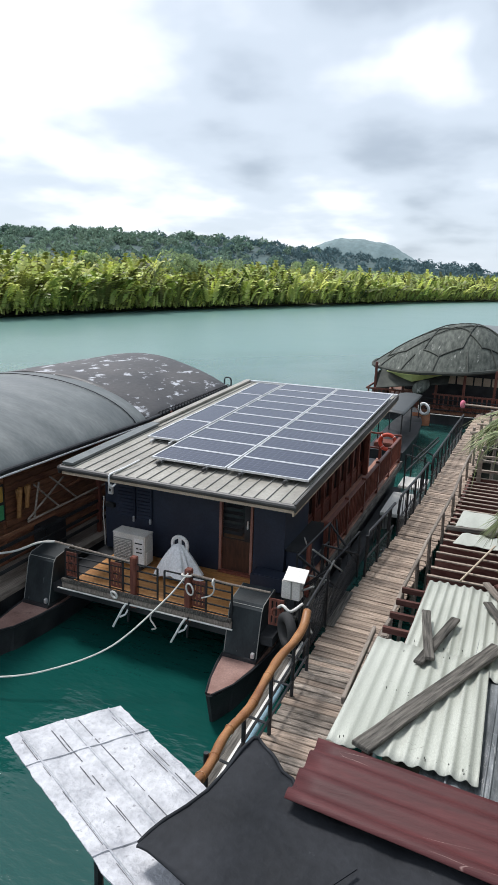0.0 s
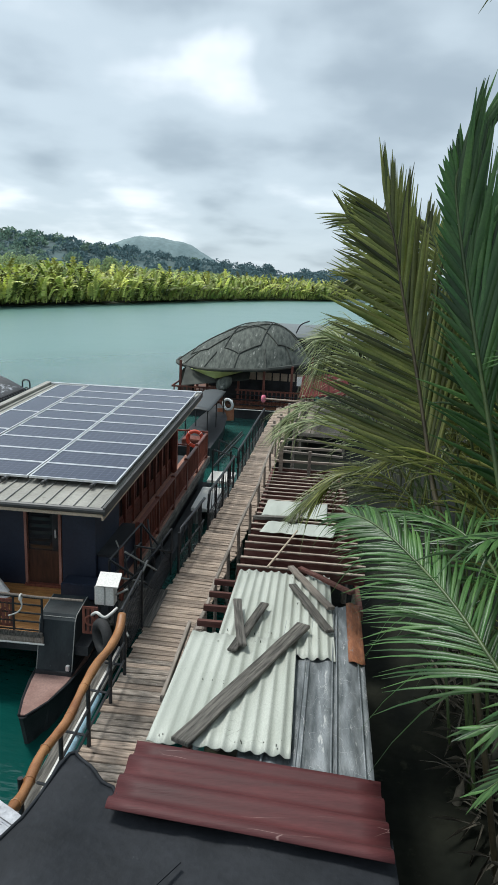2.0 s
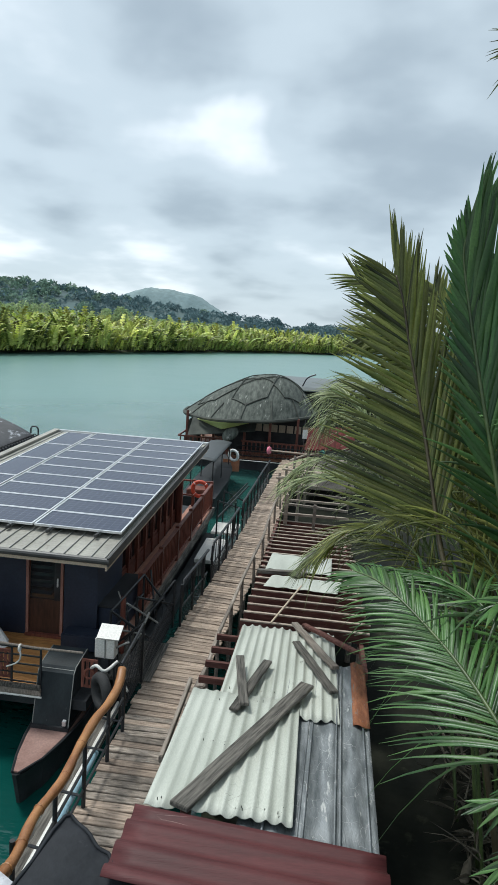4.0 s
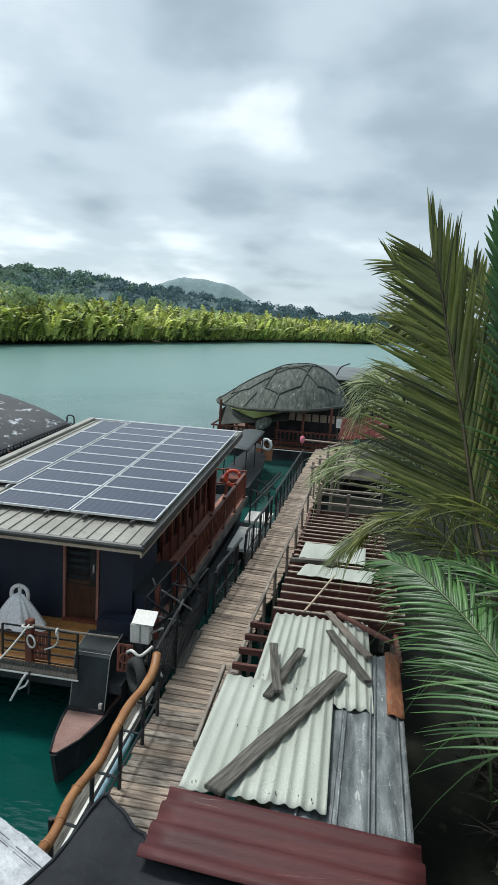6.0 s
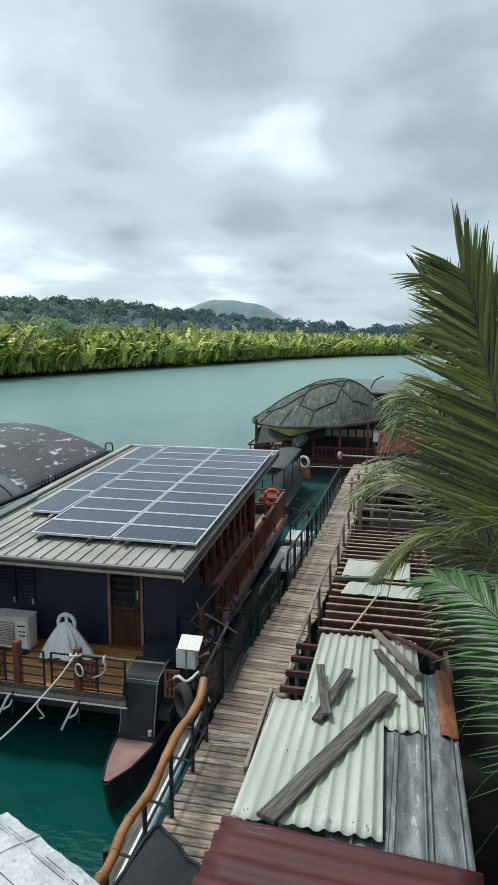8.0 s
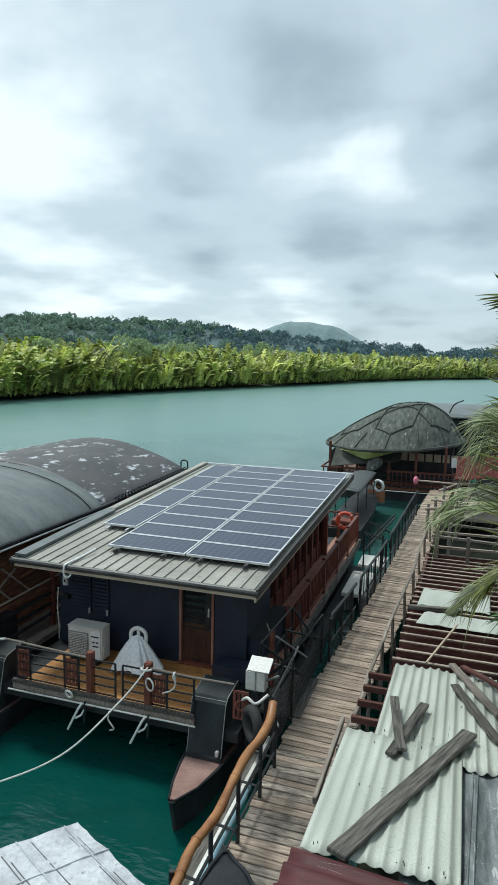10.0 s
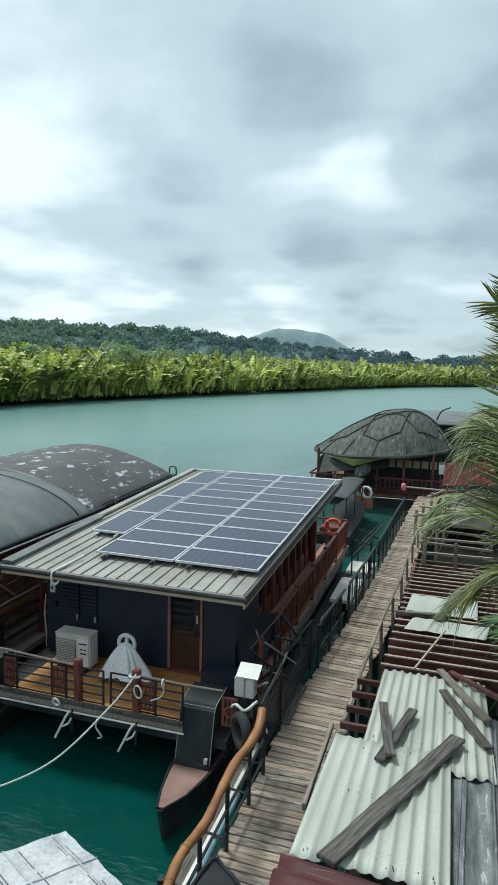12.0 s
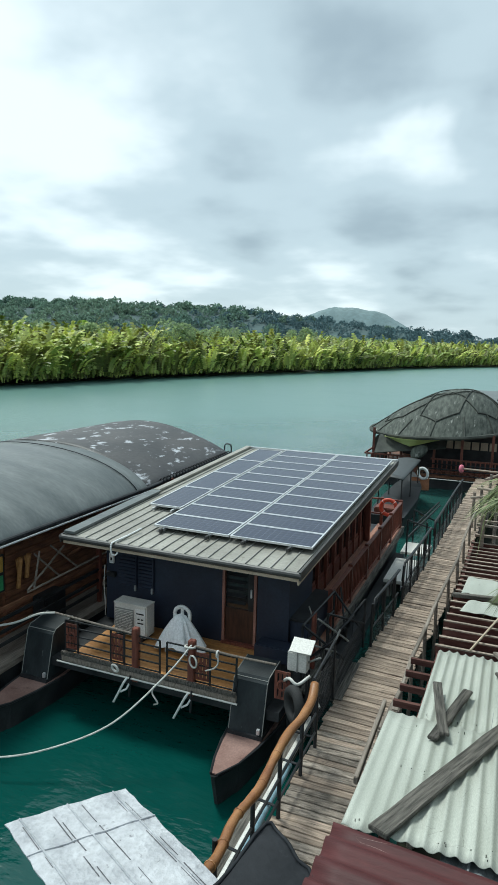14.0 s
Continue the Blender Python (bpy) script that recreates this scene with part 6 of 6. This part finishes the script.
def awn(u, v):
    p = A0 + EU * u + EV * v * 1.25
    n2 = noise.noise(p * 3.0)
    tear = 0.018 * noise.noise(Vector((u * 14, v * 14, 3))) * (1 if u in (0.0, 1.0) or v == 0.0 else 0)
    return p + Vector((tear, tear, 0.008 * n2 + 0.006 * math.sin(u * 18)))


part("sheet", sheet(awn, 26, 34, 0.012), "silver", awning, "creased silver tarpaulin")
for u in (0.12, 0.5, 0.88):
    part("batten", tube([awn(u, k / 10) + Vector((0, 0, 0.004)) for k in range(11)], 0.009, 5), "silver", awning)
    part("under_bar", beam(awn(u, 0.02) - Vector((0, 0, 0.06)), awn(u, 0.98) - Vector((0, 0, 0.06)), 0.04, 0.05), "black_iron", awning)
for v in (0.18, 0.62):
    part("batten", tube([awn(k / 10, v) + Vector((0, 0, 0.004)) for k in range(11)], 0.009, 5), "silver", awning)
# creases are drawn as thin broken dark lines instead of folds
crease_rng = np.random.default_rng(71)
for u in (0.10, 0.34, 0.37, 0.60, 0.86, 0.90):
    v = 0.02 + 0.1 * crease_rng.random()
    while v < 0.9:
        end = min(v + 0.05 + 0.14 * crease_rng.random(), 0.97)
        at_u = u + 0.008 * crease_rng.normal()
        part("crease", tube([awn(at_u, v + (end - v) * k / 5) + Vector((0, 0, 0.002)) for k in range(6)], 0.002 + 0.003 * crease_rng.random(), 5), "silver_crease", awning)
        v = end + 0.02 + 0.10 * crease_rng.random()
for u, v in ((0.04, 0.62), (0.96, 0.95)):
    p = awn(u, v)
    part("post", tube([(p.x, p.y, -0.6), (p.x, p.y, p.z - 0.03)], 0.035, 8), "black_iron", awning)


# ---- nipa palms ----
def frond(parent, ctrl, length, width, pairs, mat, spread=0.9, droop=0.25, seed=0, start=0.12, bare=0.0, flat=None, taper=0.2, tip=0.45, loose=1.0, sides=((1.0, 1.0), (1.0, 1.0)), stalk_r=0.026, stalk_mat="green_stalk"):
    """A palm leaf: a stalk along the control points and folded leaflets on both sides."""
    rng = np.random.default_rng(seed)
    line = spline(ctrl, 10)
    n = len(line)
    stalk = part("frond", tube(line, stalk_r, 7, None, stalk_r * 0.3), stalk_mat, parent, "green nipa frond with a brown stalk" if mat != "frond_dry" else "dry pale nipa frond", smooth=True)
    verts, faces = [], []
    to_face = Vector(flat) if flat else None
    for i in range(pairs):
        t = start + (1 - start) * (i + 0.5) / pairs
        k = min(int(t * (n - 1)), n - 2)
        f = t * (n - 1) - k
        p = line[k].lerp(line[k + 1], f)
        d = (line[k + 1] - line[k]).normalized()
        nrm = to_face if to_face else Vector((0, 0, 1))
        side = d.cross(nrm)
        side = side.normalized() if side.length > 1e-3 else Vector((1, 0, 0))
        up_v = side.cross(d).normalized()
        for sg in (-1, 1):
            if rng.random() < bare:
                continue
            prof = (tip + (1 - tip) * math.sin(math.pi * min(1.0, 0.15 + 0.95 * t))) * (1 - taper * t)
            far_len, far_ang = sides[0 if sg < 0 else 1]
            ln = length * far_len * prof * (1 + loose * (0.25 * rng.random() - 0.14))
            ang = spread * far_ang * (1.05 - 0.55 * t) + 0.11 * loose * rng.normal()
            di = (d * math.cos(ang) + side * sg * math.sin(ang) + up_v * (0.12 + 0.12 * loose * rng.normal())).normalized()
            fall = droop * (0.6 + 0.8 * rng.random())
            if rng.random() < 0.06:
                fall *= 3.0
            w = width * (0.8 + 0.4 * rng.random())
            fold = up_v * w * 0.35
            across = di.cross(up_v).normalized() * w
            b0 = len(verts)
            seg = 5
            for j in range(seg + 1):
                s = j / seg
                c = p + di * ln * s + Vector((0, 0, -1)) * fall * ln * s * s
                ww = (0.55 + 1.1 * s) if s < 0.4 else max(0.03, 1.0 - (s - 0.4) / 0.6) ** 0.75
                verts += [c - across * ww * 0.5 - fold * ww, c, c + across * ww * 0.5 - fold * ww]
            for j in range(seg):
                o = b0 + 3 * j
                faces += [(o, o + 3, o + 4, o + 1), (o + 1, o + 4, o + 5, o + 2)]
    org = place_of(stalk)
    me = bpy.data.meshes.new("blade")
    me.from_pydata([tuple(v - org) for v in verts], [], faces)
    me.materials.append(M[mat])
    for q in me.polygons:
        q.use_smooth = True
    ob = new("blade", me)
    ob.parent = stalk
    return stalk


palm = thing("nipa_palm", (2.7, 7.6, 0.0), "tall nipa palm with long green feathery fronds by the boardwalk", "palm")
BACK = (-0.15, -0.95, 0.25)
TOP = (-0.25, -0.35, 0.9)
FRONDS = [
    ([(2.7, 8.2, 0.2), (2.4, 8.7, 2.2), (2.05, 9.01, 3.9), (1.54, 9.77, 5.1), (0.98, 10.18, 6.0), (0.48, 10.43, 6.1), (0.2, 10.51, 5.6)], 1.43, 0.032, 72, "frond_dry", 1.0, 0.6, 0.42, None),
    ([(2.6, 8.0, 0.2), (2.3, 8.2, 2.2), (1.89, 8.48, 3.7), (1.36, 9.03, 4.40), (0.73, 9.53, 4.85), (0.10, 9.86, 4.80), (-0.25, 10.02, 4.6)], 1.31, 0.030, 51, "frond_dry", 0.8, 0.4, 0.45, None),
    ([(2.6, 7.7, 0.2), (2.3, 7.9, 2.2), (1.88, 8.05, 3.7), (1.19, 8.72, 4.32), (0.62, 9.01, 4.30), (0.25, 9.02, 3.9)], 1.19, 0.035, 60, "frond_dark", 1.0, 0.45, 0.45, None),
    ([(2.9, 3.6, 5.6), (2.2, 3.9, 7.0), (1.68, 4.26, 7.94), (1.35, 4.35, 8.50), (1.18, 4.42, 8.66), (1.05, 4.58, 8.62)], 0.72, 0.020, 29, "frond_dark", 0.7, 0.12, 0.55, BACK),
    ([(3.3, 8.0, 0.20), (3.1, 8.1, 2.20), (2.93, 8.2, 3.72), (2.28, 9.45, 5.98), (1.80, 10.06, 7.18), (1.55, 10.3, 7.74)], 1.45, 0.042, 65, "frond_dark", 0.95, 0.15, 0.4, BACK),
    ([(3.0, 8.6, 0.2), (2.7, 8.9, 2.6), (2.3, 9.3, 4.9), (1.7, 9.7, 6.3), (1.05, 9.9, 6.9), (0.55, 9.95, 6.9)], 1.10, 0.040, 65, "frond_dark", 1.0, 0.25, 0.4, BACK),
    ([(3.1, 7.2, 0.20), (2.9, 7.2, 2.20), (2.5, 7.4, 4.40), (2.1, 7.8, 5.90), (1.95, 8.1, 7.02), (1.95, 8.3, 7.82)], 1.30, 0.045, 65, "frond", 0.9, 0.1, 0.4, BACK),
    ([(2.5, 8.8, 0.2), (2.2, 9.6, 2.6), (1.9, 10.4, 4.2), (1.3, 11.2, 5.2), (0.7, 11.8, 5.6), (0.2, 12.2, 5.4)], 1.43, 0.036, 60, "frond_dry", 1.0, 0.45, 0.4, None),
    ([(3.3, 5.6, 0.20), (3.1, 5.4, 2.40), (2.75, 5.2, 4.60), (2.4, 5.3, 6.22), (2.2, 5.6, 7.18)], 1.66, 0.045, 54, "frond", 0.9, 0.1, 0.4, BACK),
    ([(2.9, 7.0, 0.2), (2.6, 7.3, 2.0), (2.21, 7.8, 3.82), (1.56, 8.69, 4.79), (0.96, 9.32, 5.55), (0.45, 9.75, 6.0), (0.2, 9.95, 6.05)], 1.36, 0.035, 65, "frond_dry", 1.0, 0.4, 0.42, None),
    ([(2.7, 5.4, 1.5), (2.35, 5.7, 3.4), (1.94, 6.06, 4.2), (1.66, 6.56, 4.45), (1.29, 7.07, 4.42), (0.95, 7.5, 4.3)], 1.19, 0.036, 60, "frond", 1.0, 0.4, 0.35, None),
    ([(2.9, 6.9, 0.2), (2.8, 6.9, 2.0), (2.5, 7.1, 3.6), (2.0, 7.6, 4.6), (1.5, 8.0, 4.9), (1.1, 8.3, 4.7)], 1.43, 0.039, 60, "frond_dark", 1.0, 0.4, 0.35, None),
    ([(3.0, 5.2, 0.2), (2.85, 5.1, 1.8), (2.5, 5.0, 3.2), (2.1, 5.1, 3.9), (1.8, 5.3, 3.9)], 1.07, 0.039, 46, "frond_dark", 1.0, 0.4, 0.35, None),
]
# the three large fronds and the low sprigs: line, leaflet length, width, pairs, material, spread, droop, start, facing, tip, (length, angle) on both sides, stalk, its material
GREAT = [
    ([(2.6, 6.6, 0.20), (2.2, 6.8, 2.20), (1.8, 7.2, 3.85), (1.66, 7.4, 4.24), (1.55, 7.65, 4.61), (1.44, 7.95, 5.22), (1.29, 8.25, 5.95), (1.08, 8.5, 6.8), (0.95, 8.62, 7.37), (0.84, 8.7, 7.68)], 1.55, 0.056, 84, "frond_dark", 0.95, 0.04, 0.46, BACK, 0.46, ((1.1, 1.38), (1.4, 0.45)), 0.040, "rachis"),
    ([(2.8, 6.2, 0.20), (2.5, 6.2, 2.20), (2.25, 6.3, 3.74), (2.04, 6.4, 4.57), (1.86, 6.65, 5.41), (1.66, 6.9, 6.28), (1.56, 7.05, 6.75), (1.46, 7.15, 7.21), (1.35, 7.25, 7.78), (1.39, 7.3, 8.05)], 1.85, 0.066, 56, "frond", 0.85, 0.05, 0.46, BACK, 0.55, ((0.38, 0.75), (1.15, 0.55)), 0.034, "green_stalk"),
    ([(2.7, 3.4, 2.6), (2.2, 3.7, 3.5), (1.83, 4.23, 3.93), (1.64, 4.75, 4.02), (1.47, 5.3, 4.15), (1.29, 5.75, 4.26), (0.98, 6.25, 4.42), (0.76, 6.6, 4.47), (0.55, 6.9, 4.44)], 0.98, 0.040, 84, "frond", 1.0, 0.32, 0.32, TOP, 0.45, ((1.05, 1.0), (0.95, 0.9)), 0.026, "green_stalk"),
    ([(2.3, 4.4, 3.9), (1.9, 4.4, 4.15), (1.76, 4.4, 4.10), (1.58, 4.4, 3.86), (1.42, 4.4, 3.78)], 0.42, 0.040, 9, "frond", 0.5, 0.1, 0.45, TOP, 0.6, ((1.0, 0.8), (1.0, 0.8)), 0.014, "green_stalk"),
    ([(2.3, 4.1, 3.6), (1.95, 4.1, 3.95), (1.77, 4.1, 3.86), (1.55, 4.1, 3.66), (1.42, 4.1, 3.52)], 0.36, 0.028, 8, "frond", 0.5, 0.15, 0.45, TOP, 0.6, ((1.0, 0.8), (1.0, 0.8)), 0.012, "green_stalk"),
    ([(2.9, 8.6, 0.2), (2.5, 8.9, 2.4), (2.1, 9.3, 4.4), (1.6, 9.7, 5.9), (1.2, 10.0, 6.9), (0.8, 10.2, 7.55), (0.4, 10.3, 7.8)], 1.15, 0.034, 66, "frond_dark", 1.0, 0.12, 0.42, BACK, 0.45, ((1.0, 1.0), (1.0, 1.0)), 0.026, "green_stalk"),
    ([(2.3, 9.0, 2.2), (1.9, 9.4, 3.7), (1.3, 9.9, 4.6), (0.6, 10.3, 5.0), (0.0, 10.6, 4.9), (-0.35, 10.8, 4.5)], 1.15, 0.024, 58, "frond_dry", 1.0, 0.55, 0.40, None, 0.45, ((1.0, 1.0), (1.0, 1.0)), 0.03, "green_stalk"),
    ([(2.4, 9.4, 2.2), (2.0, 9.8, 4.0), (1.5, 10.2, 5.3), (1.0, 10.6, 6.0), (0.5, 10.8, 6.25), (0.15, 10.9, 5.95)], 1.15, 0.024, 60, "frond_dry", 1.0, 0.6, 0.40, None, 0.45, ((1.0, 1.0), (1.0, 1.0)), 0.03, "green_stalk"),
    ([(2.4, 8.2, 2.0), (1.9, 8.5, 3.4), (1.4, 8.9, 3.95), (0.8, 9.3, 4.05), (0.3, 9.6, 3.8), (0.0, 9.8, 3.4)], 1.0, 0.026, 56, "frond_dry", 1.0, 0.5, 0.38, None, 0.45, ((1.0, 1.0), (1.0, 1.0)), 0.026, "green_stalk"),
]
for k, (ctrl, ln, w, pairs, mt0, spread, droop, start, flat) in enumerate(FRONDS):
    stiff = flat is not None
    frond(palm, ctrl, ln, w * (1.3 if stiff else 0.9), int(pairs * (0.75 if stiff else 1.0)), mt0, spread, droop, 21 + k, start, 0.03, flat, 0.2, 0.45, 0.7 if stiff else 1.3)
for k, (ctrl, ln, w, pairs, mt0, spread, droop, start, flat, tip, both_sides, stalk_r, stalk_mat) in enumerate(GREAT):
    frond(palm, ctrl, ln, w, pairs, mt0, spread, droop, 201 + k, start, 0.02, flat, 0.1, tip, 0.45 if flat else 1.3, both_sides, stalk_r, stalk_mat)

# more palms of the thicket behind
for k, (bx0, by0, mt0) in enumerate([(4.0, 9.6, "frond_dark"), (4.2, 7.0, "frond"), (3.6, 12.0, "frond_dark"), (5.4, 10.5, "frond"), (4.0, 15.0, "frond_dark"), (3.4, 18.5, "frond_dark"), (4.0, 4.6, "frond"), (5.0, 8.4, "frond"), (5.6, 6.0, "frond_dark"), (3.5, 10.8, "frond_dark")]):
    other = thing("nipa_palm", (bx0, by0, 0.0), "nipa palm with dense green fronds in the bank thicket", "palm", "palms of the thicket")
    rng = np.random.default_rng(40 + k)
    for j in range(9):
        az = 2 * math.pi * (j + 0.4 * rng.random()) / 9
        rr, hh = 0.5 + 0.9 * rng.random(), 4.8 + 2.8 * rng.random()
        ox, oy = math.cos(az), math.sin(az)
        frond(other, [(bx0 + 0.2 * ox, by0 + 0.2 * oy, 0.1), (bx0 + 0.35 * rr * ox, by0 + 0.35 * rr * oy, hh * 0.4), (bx0 + 0.8 * rr * ox, by0 + 0.8 * rr * oy, hh * 0.75), (bx0 + 1.7 * rr * ox, by0 + 1.7 * rr * oy, hh * 0.98), (bx0 + 2.5 * rr * ox, by0 + 2.5 * rr * oy, hh)], 1.25, 0.05, 54, mt0, 0.85, 0.3, 60 + 9 * k + j, 0.3, 0.03)

# dead leaves and stumps at the water's edge
rng = np.random.default_rng(17)
verts, faces = [], []
for _ in range(420):
    p = Vector((2.5 + 1.4 * rng.random() ** 1.2, 5.0 + 6.5 * rng.random(), 0.15 + 0.5 * rng.random()))
    d = Vector((rng.normal(), rng.normal(), 0.5 * rng.normal() - 0.1)).normalized()
    ln, w = 0.3 + 0.6 * rng.random(), 0.012 + 0.015 * rng.random()
    s = d.cross(Vector((0.1, 0.2, 1))).normalized() * w
    b0 = len(verts)
    verts += [tuple(p - s), tuple(p + s), tuple(p + d * ln * 0.6 + s + Vector((0, 0, 0.06))), tuple(p + d * ln), tuple(p + d * ln * 0.6 - s + Vector((0, 0, 0.06)))]
    faces.append(tuple(range(b0, b0 + 5)))
tagged(mesh_from("dead_fronds", verts, faces, "dead_leaf"), "dry broken palm leaves littering the mud bank", "leaf litter", kind="stuff")
for k, (x, y, h) in enumerate([(2.45, 6.3, 0.9), (2.6, 6.9, 0.6), (2.75, 5.6, 1.1), (2.4, 7.9, 0.5), (2.9, 8.3, 0.9)]):
    single("palm_stump", tube([(x, y, -0.3), (x + 0.05, y, h * 0.6), (x + 0.12, y + 0.04, h)], 0.07, 8, None, 0.045, 0.3), "dead_leaf", (x, y, 0), "dark dead palm stalk at the water edge", "stump", "dead stalks", smooth=True)

# ---- planks of the boardwalk ----
plank_meshes = []
for k in range(5):
    bm = bmesh.new()
    own = box(-0.43, 0.53, -0.062, 0.062, -0.035, 0.0, None, 0.006)
    bm = merge(None, own)
    for v in bm.verts:
        v.co.x += 0.02 * noise.noise(Vector((k * 3, 0, v.co.x * 9)))
        v.co.z += 0.005 * noise.noise(Vector((v.co.x * 3, k * 7, 0)))
    me = mesh_of(bm, "plank")
    me.materials.append(M["plank_walk"])
    plank_meshes.append(me)
# copies in the darker spotted tone, for some of the near planks
speckled_meshes = []
for me in plank_meshes:
    speckled = me.copy()
    speckled.materials.clear()
    speckled.materials.append(M["plank_speckled"])
    speckled_meshes.append(speckled)
rng = np.random.default_rng(2)
y, k = 4.4, 0
while y < 31.5:
    ob = new("plank", (speckled_meshes if y < 9.2 and rng.random() < 0.6 else plank_meshes)[k % 5])
    slope = math.degrees(math.atan2(walk_at(y + 0.3) - walk_at(y - 0.3), 0.6))
    ob.matrix_basis = pose(walk_at(y) + 0.02 * rng.normal(), y, Z_WALK + 0.004 * rng.normal(), 0.5 * rng.normal(), 0.4 * rng.normal(), -slope + 0.8 * rng.normal()) 
    ob.parent = boardwalk
    ob.matrix_parent_inverse = Matrix.Translation(-Vector(boardwalk.location))
    y += 0.134 + 0.006 * rng.random()
    k += 1
